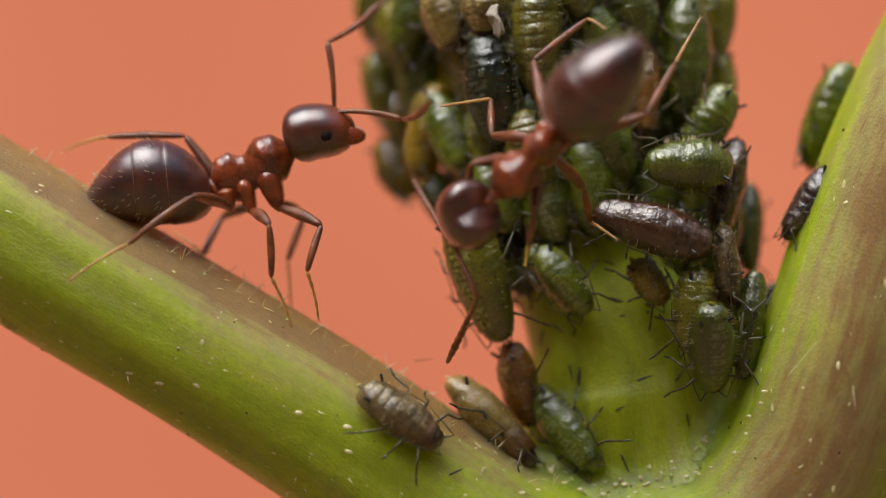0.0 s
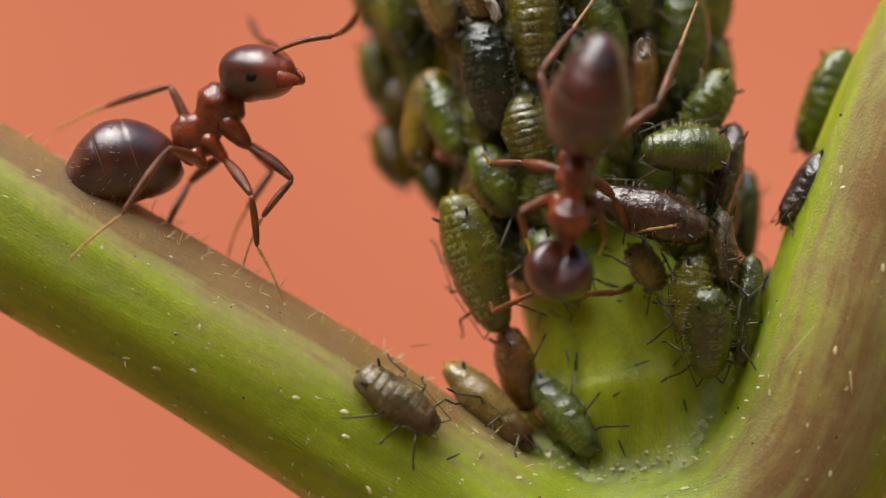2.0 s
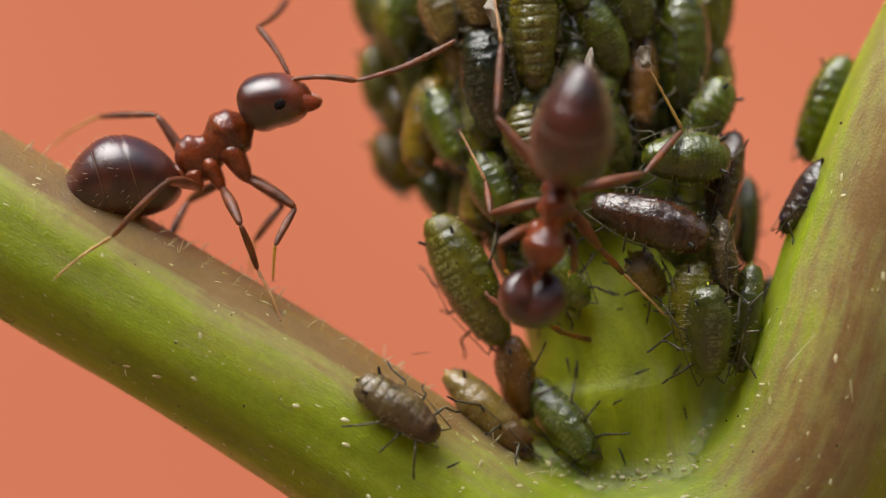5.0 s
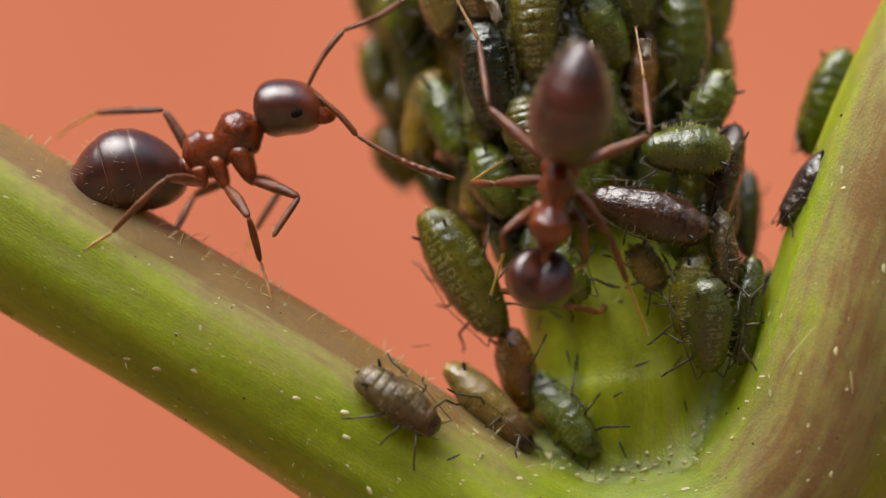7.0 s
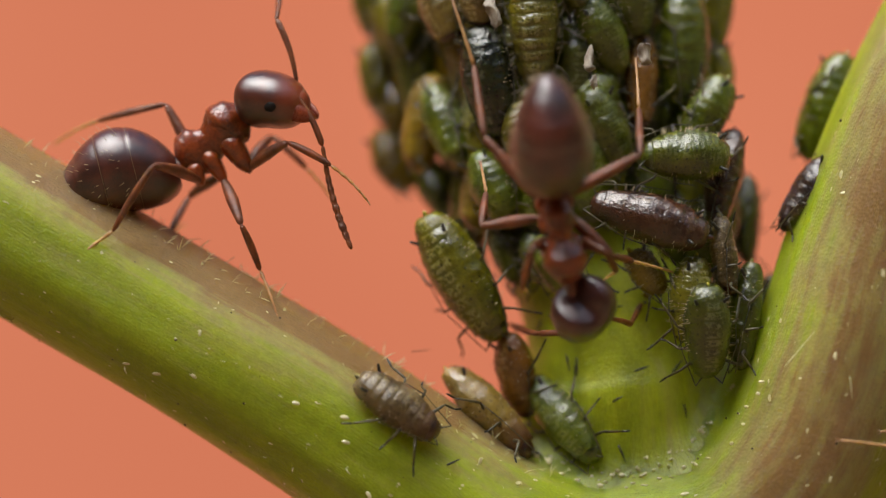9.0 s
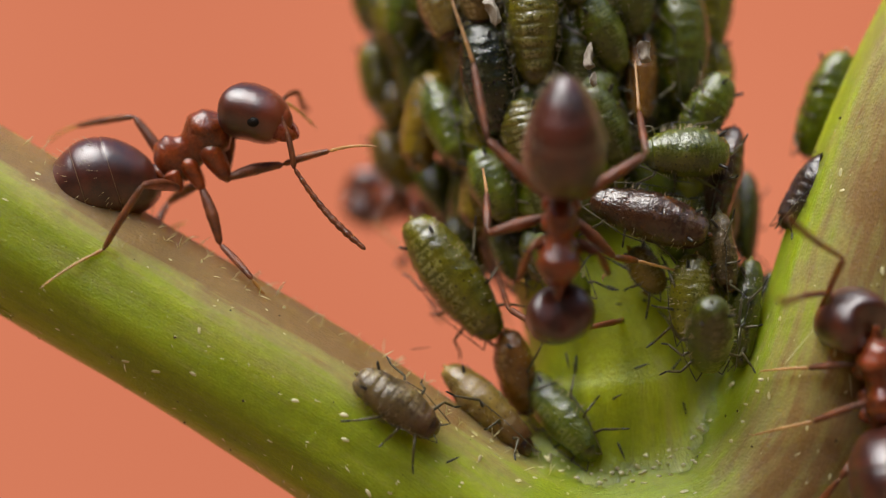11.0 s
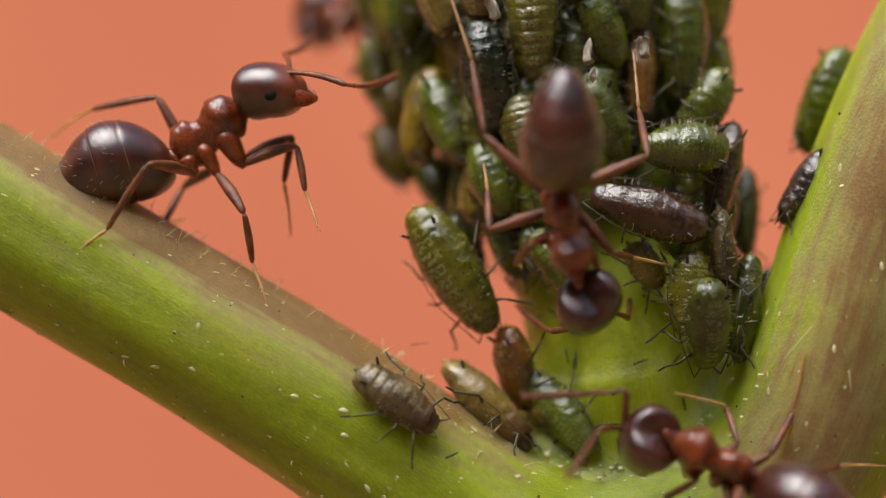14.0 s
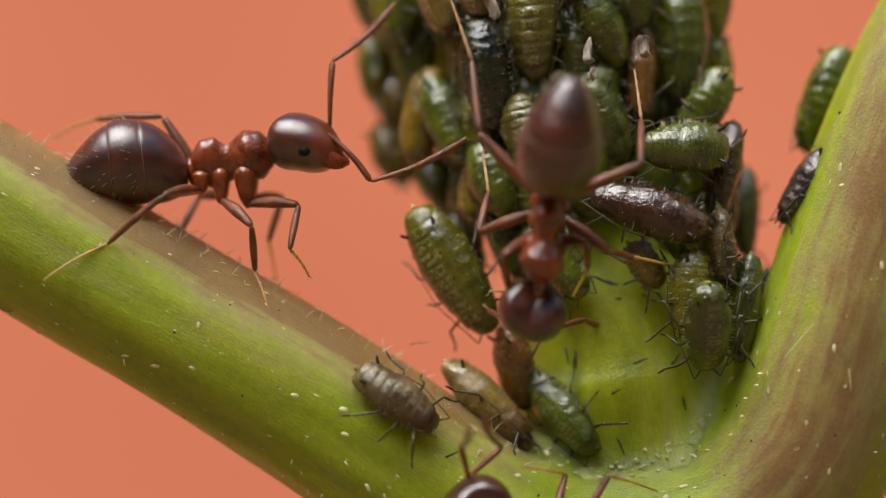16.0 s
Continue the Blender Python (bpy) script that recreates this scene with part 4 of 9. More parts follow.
strand("black_bristle", "short black bristle shed on the green stem", APHID_TIP, (2.907, -0.063, -1.254), (3.046, -0.024, -1.151), 0.016)
strand("black_bristle", "short black bristle shed on the green stem", APHID_TIP, (2.679, -0.138, -1.586), (2.903, -0.129, -1.507), 0.016)
strand("black_bristle", "short black bristle shed on the green stem", APHID_TIP, (3.387, -0.055, -2.053), (3.427, -0.054, -2.245), 0.016)
strand("black_bristle", "short black bristle shed on the green stem", APHID_TIP, (2.374, -0.162, -2.016), (2.515, -0.196, -1.934), 0.016)
strand("black_bristle", "short black bristle shed on the green stem", APHID_TIP, (1.738, 0.220, -1.360), (1.782, 0.140, -1.598), 0.016)
strand("black_bristle", "short black bristle shed on the green stem", APHID_TIP, (1.878, 0.119, -1.396), (1.891, 0.057, -1.674), 0.016)
strand("black_bristle", "short black bristle shed on the green stem", APHID_TIP, (2.240, 0.284, 0.105), (2.400, 0.274, 0.040), 0.016)
strand("black_bristle", "short black bristle shed on the green stem", APHID_TIP, (2.455, -0.140, -2.623), (2.559, -0.144, -2.877), 0.016)
strand("black_bristle", "short black bristle shed on the green stem", APHID_TIP, (0.031, -1.098, -2.839), (0.218, -1.028, -2.758), 0.016)
strand("black_bristle", "short black bristle shed on the green stem", APHID_TIP, (2.312, 0.135, -0.417), (2.470, 0.091, -0.473), 0.016)
strand("black_bristle", "short black bristle shed on the green stem", APHID_TIP, (2.062, 0.274, 0.072), (2.207, 0.270, 0.137), 0.016)
strand("black_bristle", "short black bristle shed on the green stem", APHID_TIP, (1.389, 0.609, -0.885), (1.335, 0.698, -1.132), 0.016)
strand("black_bristle", "short black bristle shed on the green stem", APHID_TIP, (3.228, -0.048, -1.606), (3.370, 0.024, -1.433), 0.016)
strand("black_bristle", "short black bristle shed on the green stem", APHID_TIP, (1.490, 0.481, -0.802), (1.676, 0.292, -0.927), 0.016)
strand("black_bristle", "short black bristle shed on the green stem", APHID_TIP, (0.976, 0.338, -0.476), (1.049, 0.976, -0.238), 0.016)
strand("black_bristle", "short black bristle shed on the green stem", APHID_TIP, (1.740, 0.283, -0.637), (1.896, 0.171, -0.715), 0.016)
strand("silk_thread", "thin dark thread between petiole and stalk", CRUMB, (-0.47, 0.10, -1.32), (-0.19, 0.10, -1.29), 0.006)
lump_thing("dirt_speck", "black crumb of dirt stuck to the branch", "dirt", CRUMB, jitter(blob((0, 0, 0), (0.031, 0.03, 0.038), 8, 6), 0.02, 30, 0), (5.647, -1.247, -2.472))
lump_thing("dirt_speck", "black crumb of dirt stuck to the branch", "dirt", CRUMB, jitter(blob((0, 0, 0), (0.020, 0.03, 0.045), 8, 6), 0.02, 30, 1), (5.617, -1.286, -2.329))
lump_thing("dirt_speck", "black crumb of dirt stuck to the branch", "dirt", CRUMB, jitter(blob((0, 0, 0), (0.050, 0.03, 0.034), 8, 6), 0.02, 30, 2), (5.635, -1.262, -2.422))
lump_thing("dirt_speck", "black crumb of dirt stuck to the branch", "dirt", CRUMB, jitter(blob((0, 0, 0), (0.039, 0.03, 0.025), 8, 6), 0.02, 30, 3), (5.677, -1.276, -2.263))
lump_thing("dirt_speck", "black crumb of dirt stuck to the branch", "dirt", CRUMB, jitter(blob((0, 0, 0), (0.036, 0.03, 0.042), 8, 6), 0.02, 30, 4), (5.536, -1.330, -2.210))
lump_thing("dirt_speck", "black crumb of dirt stuck to the branch", "dirt", CRUMB, jitter(blob((0, 0, 0), (0.043, 0.03, 0.038), 8, 6), 0.02, 30, 5), (5.623, -1.285, -2.323))
lump_thing("dirt_speck", "black crumb of dirt stuck to the branch", "dirt", CRUMB, jitter(blob((0, 0, 0), (0.046, 0.03, 0.034), 8, 6), 0.02, 30, 6), (5.631, -1.272, -2.376))
lump_thing("dirt_speck", "black crumb of dirt stuck to the branch", "dirt", CRUMB, jitter(blob((0, 0, 0), (0.041, 0.03, 0.048), 8, 6), 0.02, 30, 7), (5.602, -1.318, -2.164))
lump_thing("dirt_speck", "black crumb of dirt stuck to the branch", "dirt", CRUMB, jitter(blob((0, 0, 0), (0.033, 0.03, 0.048), 8, 6), 0.02, 30, 8), (5.535, -1.293, -2.455))
lump_thing("dirt_speck", "black crumb of dirt stuck to the branch", "dirt", CRUMB, jitter(blob((0, 0, 0), (0.024, 0.03, 0.027), 8, 6), 0.02, 30, 9), (5.660, -1.271, -2.325))
lump_thing("dirt_speck", "black crumb of dirt stuck to the branch", "dirt", CRUMB, jitter(blob((0, 0, 0), (0.039, 0.03, 0.029), 8, 6), 0.02, 30, 10), (5.713, -1.247, -2.334))
lump_thing("dirt_speck", "black crumb of dirt stuck to the branch", "dirt", CRUMB, jitter(blob((0, 0, 0), (0.031, 0.03, 0.038), 8, 6), 0.02, 30, 11), (5.564, -1.301, -2.348))
lump_thing("dirt_speck", "black crumb of dirt stuck to the branch", "dirt", CRUMB, jitter(blob((0, 0, 0), (0.040, 0.03, 0.048), 8, 6), 0.02, 30, 12), (5.498, -1.335, -2.249))
lump_thing("dirt_speck", "black crumb of dirt stuck to the branch", "dirt", CRUMB, jitter(blob((0, 0, 0), (0.040, 0.03, 0.025), 8, 6), 0.02, 30, 13), (5.771, -1.264, -2.131))
lump_thing("wax_crumb", "pale waxy crumb in the crease of the fork", "crumb", FLAKE, jitter(blob((0, 0, 0), (0.047, 0.03, 0.022), 8, 6), 0.012, 25, 0), (1.650, -0.268, -3.012))
lump_thing("wax_crumb", "pale waxy crumb in the crease of the fork", "crumb", FLAKE, jitter(blob((0, 0, 0), (0.044, 0.03, 0.022), 8, 6), 0.012, 25, 1), (1.869, -0.299, -3.104))
lump_thing("wax_crumb", "pale waxy crumb in the crease of the fork", "crumb", FLAKE, jitter(blob((0, 0, 0), (0.045, 0.03, 0.030), 8, 6), 0.012, 25, 2), (2.183, -0.403, -3.168))
lump_thing("wax_crumb", "pale waxy crumb in the crease of the fork", "crumb", FLAKE, jitter(blob((0, 0, 0), (0.029, 0.03, 0.015), 8, 6), 0.012, 25, 3), (2.543, -0.518, -3.188))
lump_thing("wax_crumb", "pale waxy crumb in the crease of the fork", "crumb", FLAKE, jitter(blob((0, 0, 0), (0.046, 0.03, 0.013), 8, 6), 0.012, 25, 4), (2.791, -0.583, -3.152))
lump_thing("wax_crumb", "pale waxy crumb in the crease of the fork", "crumb", FLAKE, jitter(blob((0, 0, 0), (0.040, 0.03, 0.018), 8, 6), 0.012, 25, 5), (2.997, -0.566, -3.063))
lump_thing("wax_crumb", "pale waxy crumb in the crease of the fork", "crumb", FLAKE, jitter(blob((0, 0, 0), (0.033, 0.03, 0.030), 8, 6), 0.012, 25, 6), (3.349, -0.525, -2.907))
lump_thing("wax_crumb", "pale waxy crumb in the crease of the fork", "crumb", FLAKE, jitter(blob((0, 0, 0), (0.036, 0.03, 0.013), 8, 6), 0.012, 25, 7), (3.467, -0.638, -2.835))
lump_thing("wax_crumb", "pale waxy crumb in the crease of the fork", "crumb", FLAKE, jitter(blob((0, 0, 0), (0.036, 0.03, 0.015), 8, 6), 0.012, 25, 8), (3.660, -0.835, -2.756))
lump_thing("wax_crumb", "pale waxy crumb in the crease of the fork", "crumb", FLAKE, jitter(blob((0, 0, 0), (0.026, 0.03, 0.029), 8, 6), 0.012, 25, 9), (3.968, -0.989, -2.540))
lump_thing("wax_crumb", "pale waxy crumb in the crease of the fork", "crumb", FLAKE, jitter(blob((0, 0, 0), (0.031, 0.03, 0.021), 8, 6), 0.012, 25, 10), (4.129, -0.976, -2.280))
lump_thing("wax_crumb", "pale waxy crumb in the crease of the fork", "crumb", FLAKE, jitter(blob((0, 0, 0), (0.035, 0.03, 0.023), 8, 6), 0.012, 25, 11), (4.179, -0.912, -2.039))
lump_thing("wax_crumb", "pale waxy crumb in the crease of the fork", "crumb", FLAKE, jitter(blob((0, 0, 0), (0.030, 0.03, 0.025), 8, 6), 0.012, 25, 12), (4.331, -0.999, -1.854))
lump_thing("wax_crumb", "pale waxy crumb in the crease of the fork", "crumb", FLAKE, jitter(blob((0, 0, 0), (0.049, 0.03, 0.021), 8, 6), 0.012, 25, 13), (4.380, -0.975, -1.690))
lump_thing("wax_crumb", "pale waxy crumb in the crease of the fork", "crumb", FLAKE, jitter(blob((0, 0, 0), (0.030, 0.03, 0.022), 8, 6), 0.012, 25, 14), (3.498, -0.722, -2.858))
lump_thing("wax_crumb", "pale waxy crumb in the crease of the fork", "crumb", FLAKE, jitter(blob((0, 0, 0), (0.037, 0.03, 0.013), 8, 6), 0.012, 25, 15), (3.160, -0.640, -3.034))
lump_thing("wax_crumb", "pale waxy crumb in the crease of the fork", "crumb", FLAKE, jitter(blob((0, 0, 0), (0.039, 0.03, 0.018), 8, 6), 0.012, 25, 16), (2.636, -0.400, -3.141))
lump_thing("wax_crumb", "pale waxy crumb in the crease of the fork", "crumb", FLAKE, jitter(blob((0, 0, 0), (0.016, 0.03, 0.013), 8, 6), 0.012, 25, 17), (3.572, -0.673, -2.723))

# ---------------------------------------------------------------- what moves, in millimetres at these times
TIMES = [0, 0.5, 1, 1.5, 2, 2.5, 3, 3.5, 5.8, 6, 6.5, 7, 7.5, 8, 8.5, 9, 9.2, 11.3, 11.5, 12, 12.5, 13, 13.5, 14, 14.5, 15, 15.5, 16]
ANT_ON_PETIOLE = dict(
    waist=[(-3.34, -0.2, 1.15), (-3.49, -0.2, 1.1), (-3.84, -0.2, 1.23), (-4.02, -0.2, 1.34), (-3.77, -0.2, 1.41), (-3.8, -0.2, 1.43), (-3.8, -0.2, 1.37), (-3.61, -0.2, 1.29), (-3.85, -0.2, 1.26), (-3.85, -0.2, 1.35), (-3.73, -0.2, 1.36), (-3.7, -0.2, 1.25), (-3.61, -0.2, 1.15), (-3.28, -0.2, 1.06), (-3.29, -0.2, 1.05), (-3.77, -0.2, 1.3), (-3.76, -0.2, 1.29), (-4.08, -0.2, 1.18), (-4.04, -0.2, 1.15), (-4.03, -0.2, 1.3), (-4.07, -0.2, 1.27), (-3.86, -0.2, 1.33), (-3.83, -0.2, 1.36), (-3.84, -0.2, 1.34), (-3.79, -0.2, 1.27), (-3.75, -0.2, 1.15), (-3.69, -0.2, 1.06), (-3.6, -0.2, 1.21)],
    neck=[(-2.23, -0.25, 1.67), (-2.39, -0.25, 1.63), (-2.89, -0.24, 1.99), (-3.12, -0.25, 2.16), (-2.95, -0.25, 2.31), (-2.97, -0.25, 2.32), (-2.88, -0.25, 2.16), (-2.54, -0.25, 1.89), (-2.9, -0.24, 2.01), (-2.87, -0.24, 2.06), (-2.79, -0.24, 2.14), (-2.64, -0.25, 1.84), (-2.45, -0.25, 1.51), (-2.11, -0.25, 1.4), (-2.15, -0.25, 1.49), (-2.83, -0.25, 2.08), (-2.89, -0.24, 2.15), (-3.1, -0.25, 1.91), (-3.06, -0.25, 1.88), (-3.09, -0.24, 2.07), (-3.19, -0.24, 2.12), (-2.91, -0.24, 2.09), (-2.82, -0.24, 2.05), (-2.85, -0.24, 2.05), (-2.74, -0.24, 1.9), (-2.62, -0.25, 1.61), (-2.49, -0.25, 1.23), (-2.4, -0.25, 1.41)],
    tail=[(-5.11, -0.36, 0.9), (-5.26, -0.36, 0.84), (-5.56, -0.36, 0.73), (-5.64, -0.35, 0.57), (-5.44, -0.36, 0.75), (-5.49, -0.36, 0.81), (-5.46, -0.36, 0.69), (-5.32, -0.36, 0.78), (-5.54, -0.36, 0.65), (-5.48, -0.36, 0.59), (-5.41, -0.36, 0.74), (-5.4, -0.36, 0.68), (-5.35, -0.36, 0.71), (-5.04, -0.36, 0.74), (-5.04, -0.36, 0.69), (-5.49, -0.36, 0.79), (-5.46, -0.36, 0.74), (-5.76, -0.37, 0.56), (-5.7, -0.37, 0.5), (-5.66, -0.37, 0.56), (-5.69, -0.37, 0.51), (-5.56, -0.36, 0.75), (-5.53, -0.36, 0.78), (-5.53, -0.36, 0.76), (-5.54, -0.36, 0.87), (-5.54, -0.35, 1.01), (-5.49, -0.36, 1.08), (-5.37, -0.36, 0.94)],
    face=[(-1.02, -0.25, 2.05), (-1.19, -0.25, 2.04), (-1.71, -0.52, 2.35), (-2.18, -1.08, 2.36), (-1.86, -0.85, 2.56), (-1.79, -0.65, 2.53), (-1.72, -0.25, 2.69), (-1.29, -0.25, 2.1), (-1.75, -0.39, 2.54), (-1.79, -0.37, 2.73), (-1.63, -0.24, 2.67), (-1.39, -0.25, 2.1), (-1.18, -0.25, 1.53), (-0.84, -0.25, 1.52), (-0.91, -0.36, 1.74), (-1.62, -0.63, 2.11), (-1.65, -0.42, 2.39), (-1.88, -0.57, 1.73), (-1.9, -0.68, 1.56), (-1.87, -0.57, 1.94), (-2.04, -0.78, 2.1), (-1.73, -0.71, 2), (-1.61, -0.63, 2.07), (-1.63, -0.52, 2.3), (-1.51, -0.55, 1.78), (-1.42, -0.52, 1.29), (-1.29, -0.55, 0.92), (-1.16, -0.53, 1.34)],
    far_elbow=[(-1.68, -0.16, 3.18), (-1.83, 0.2, 3.08), (-2.36, 0.57, 2.92), (-3.11, 0.03, 3.03), (-2.55, 0.41, 3.02), (-2.59, 0.47, 3.13), (-2.38, 0.67, 3.26), (-2.23, 0.45, 3), (-2.81, -0, 3.45), (-2.47, 0.36, 3.5), (-2.31, 0.52, 3.44), (-1.45, -0.16, 3.12), (-1.23, -0.16, 2.69), (-1.28, -0.16, 2.76), (-1.76, -0.22, 2.89), (-2.35, -0.38, 3.37), (-2.5, 0.03, 3.5), (-2.06, 0.55, 2.27), (-1.79, 0.3, 1.68), (-2.19, 0.17, 3.13), (-2.78, -0.06, 3.26), (-1.55, 0.28, 2.26), (-2.21, 0.43, 2.9), (-2.27, 0.59, 2.85), (-1.85, 0.45, 2.69), (-1.63, 0.08, 2.59), (-1.11, -0.36, 2.15), (-1.55, -0.33, 2.67)],
    far_tip=[(-0.91, 0.91, 3.89), (-1.49, 1.42, 3.88), (-1.49, 1.77, 3.13), (-3.73, 1.17, 3.77), (-2.89, 1.79, 3.5), (-2.81, 1.91, 3.46), (-2.51, 1.83, 4.19), (-0.76, 0.67, 2.85), (-2.99, 1.34, 4.1), (-2.67, 1.62, 4.28), (-2.43, 1.84, 4.14), (-0.38, 0.63, 3.82), (0.03, 0.59, 2.37), (0.19, -0.16, 3.05), (-0.77, 0.78, 3.43), (-2.33, 0.79, 4.31), (-2.37, 1.28, 4.31), (-2.01, 2.03, 2.06), (-1.44, 1.75, 1.57), (-0.85, 0.85, 3.11), (-2.71, 1.37, 3.71), (-1.36, 1.77, 2.17), (-1.53, 1.73, 3.2), (-1.88, 1.99, 3.25), (-0.86, 1.3, 1.97), (-0.85, 1.23, 2), (0.25, 0.27, 2.07), (-0.68, 0.5, 3.56)],
    near_elbow=[(-0.67, -0.46, 2.09), (-0.94, -0.87, 2.02), (-1.43, -0.59, 2.81), (-1.8, -0.84, 2.43), (-1.57, -0.94, 3), (-1.93, -1.42, 3.06), (-1.38, -0.46, 2.79), (-1.07, -0.45, 1.78), (-1.46, -0.52, 2.82), (-1.59, -0.51, 3.16), (-1.3, -0.45, 2.56), (-1.24, -0.45, 1.67), (-1.14, -0.45, 1.06), (-0.73, -0.46, 1.09), (-0.69, -0.52, 1.44), (-1.7, -0.66, 1.59), (-1.94, -0.73, 1.7), (-2.09, -0.64, 1.21), (-2.13, -0.72, 1.07), (-2.14, -0.64, 1.38), (-2.2, -0.74, 1.55), (-1.43, -0.71, 1.9), (-1.42, -1.07, 1.97), (-1.36, -0.9, 2.32), (-1.31, -0.63, 1.53), (-1.68, -0.63, 0.78), (-1.05, -0.64, 0.72), (-1.03, -0.62, 1)],
    near_tip=[(-0.24, -1.88, 2.26), (0.35, -1.6, 2.27), (-0.75, -1.72, 3.52), (-1.04, -2.14, 2.52), (-1.1, -2.34, 3.27), (-1.6, -2.86, 3.32), (0.06, -0.46, 3.23), (0.43, -0.45, 1.71), (-0.14, -0.52, 3.55), (-0.66, -1.37, 3.97), (-0.39, -1.43, 3.23), (0.13, -0.45, 1.06), (-0.47, -1.71, 0.59), (0.51, -1.13, 0.59), (0.71, -0.52, 1.96), (-1.29, -0.66, 0.14), (-1.74, -1.57, 0.48), (-1.07, -0.64, 0.1), (-1.28, -0.72, -0.17), (-1.7, -0.64, -0.05), (-2.05, -1.65, 0.37), (-0.22, -1.36, 1.31), (-0.36, -2.13, 1.92), (-0.6, -2.19, 2.39), (-0.18, -1.61, 1.38), (-0.64, -1.31, -0.05), (0.42, -0.64, 0.45), (0.32, -0.94, 1.56)],
    near_front_knee=[(-1.84, -0.68, 0.64), (-2.04, -0.79, 1.32), (-2.17, -0.31, 1.13), (-2.41, -0.31, 1.12), (-2.26, -0.4, 1.14), (-2.32, -0.3, 1.1), (-2.32, -0.31, 0.93), (-2.05, -0.65, 0.91), (-2.33, -0.31, 0.83), (-2.16, -0.31, 1.42), (-2.07, -0.31, 1.21), (-2.14, -0.6, 0.83), (-2.16, -0.62, 0.45), (-1.84, -0.74, 0.44), (-1.75, -0.77, 0.84), (-2.21, -0.69, 1.6), (-2.21, -0.75, 1.35), (-2.38, -0.32, 1.26), (-2.35, -0.32, 1.26), (-2.47, -0.69, 1.62), (-2.49, -0.3, 1.03), (-2.37, -0.85, 1.49), (-2.14, -0.31, 1.3), (-2.15, -0.31, 1.47), (-2.1, -0.32, 1.19), (-2.37, -0.95, 1.04), (-2.24, -0.63, 0.33), (-2.06, -0.62, 0.65)],
    near_front_ankle=[(-1.93, -0.85, -0.01), (-1.67, -0.58, 0.79), (-2.21, -0.6, 0.51), (-2.55, -0.31, 0.46), (-2.54, -0.4, 0.52), (-2.57, -0.3, 0.47), (-2.57, -0.31, 0.29), (-2.17, -0.85, 0.27), (-2.38, -0.71, 0.29), (-1.9, -0.6, 0.86), (-2.16, -0.64, 0.62), (-2.37, -0.87, 0.25), (-2.16, -0.84, -0.19), (-1.93, -0.57, -0.21), (-1.53, -0.74, 0.2), (-1.59, -0.69, 1.31), (-1.86, -0.75, 0.77), (-1.74, -0.32, 1.48), (-1.81, -0.7, 1.44), (-1.81, -0.87, 1.63), (-2.14, -0.3, 0.45), (-2.07, -0.67, 0.9), (-2.17, -0.31, 0.62), (-1.93, -0.44, 0.84), (-2.07, -0.7, 0.63), (-2.12, -0.66, 0.47), (-2.39, -0.97, -0.25), (-2.12, -0.88, 0.03)],
    near_front_toe=[(-1.8, -0.6, -0.67), (-1.23, -0.87, 0.3), (-2.12, -0.89, -0.14), (-2.48, -0.93, 0.1), (-2.81, -0.4, -0.15), (-2.83, -0.3, -0.2), (-2.72, -0.85, -0.15), (-2.14, -0.21, -0.05), (-2.51, -0.31, -0.3), (-1.61, -0.92, 0.28), (-2.3, -0.91, -0.03), (-2.4, -0.16, 0.4), (-2.19, -0.27, -0.63), (-1.81, -1.14, -0.64), (-1.17, -0.45, -0.36), (-1.07, -0.69, 0.81), (-1.55, -0.75, 0.12), (-1.09, -0.61, 1.61), (-1.15, -0.96, 1.53), (-1.38, -0.3, 1.58), (-2.41, -0.85, 0.06), (-1.73, -0.86, 0.3), (-2, -0.8, 0.12), (-1.73, -0.9, 0.33), (-1.89, -0.45, -0.02), (-1.81, -0.93, -0.12), (-2.47, -0.25, -0.28), (-1.88, -0.32, -0.35)],
    near_mid_knee=[(-2.46, -1.05, 0.62), (-2.53, -1.04, 0.69), (-2.76, -0.87, 0.67), (-2.82, -0.67, 0.73), (-2.69, -0.79, 0.83), (-2.72, -0.78, 0.84), (-2.77, -0.83, 0.72), (-2.66, -0.98, 0.68), (-2.91, -0.78, 0.48), (-2.84, -0.71, 0.54), (-2.7, -0.83, 0.7), (-2.73, -0.89, 0.53), (-2.7, -0.97, 0.44), (-2.54, -1.08, 0.44), (-2.51, -1.09, 0.51), (-2.83, -0.74, 0.5), (-2.88, -0.71, 0.49), (-3.17, -0.3, 0.2), (-3.16, -0.3, 0.16), (-3.11, -0.29, 0.35), (-3.19, -0.29, 0.35), (-2.93, -0.46, 0.4), (-2.79, -0.65, 0.52), (-2.78, -0.71, 0.56), (-2.72, -0.78, 0.53), (-2.74, -0.89, 0.45), (-2.75, -0.93, 0.36), (-2.67, -0.87, 0.37)],
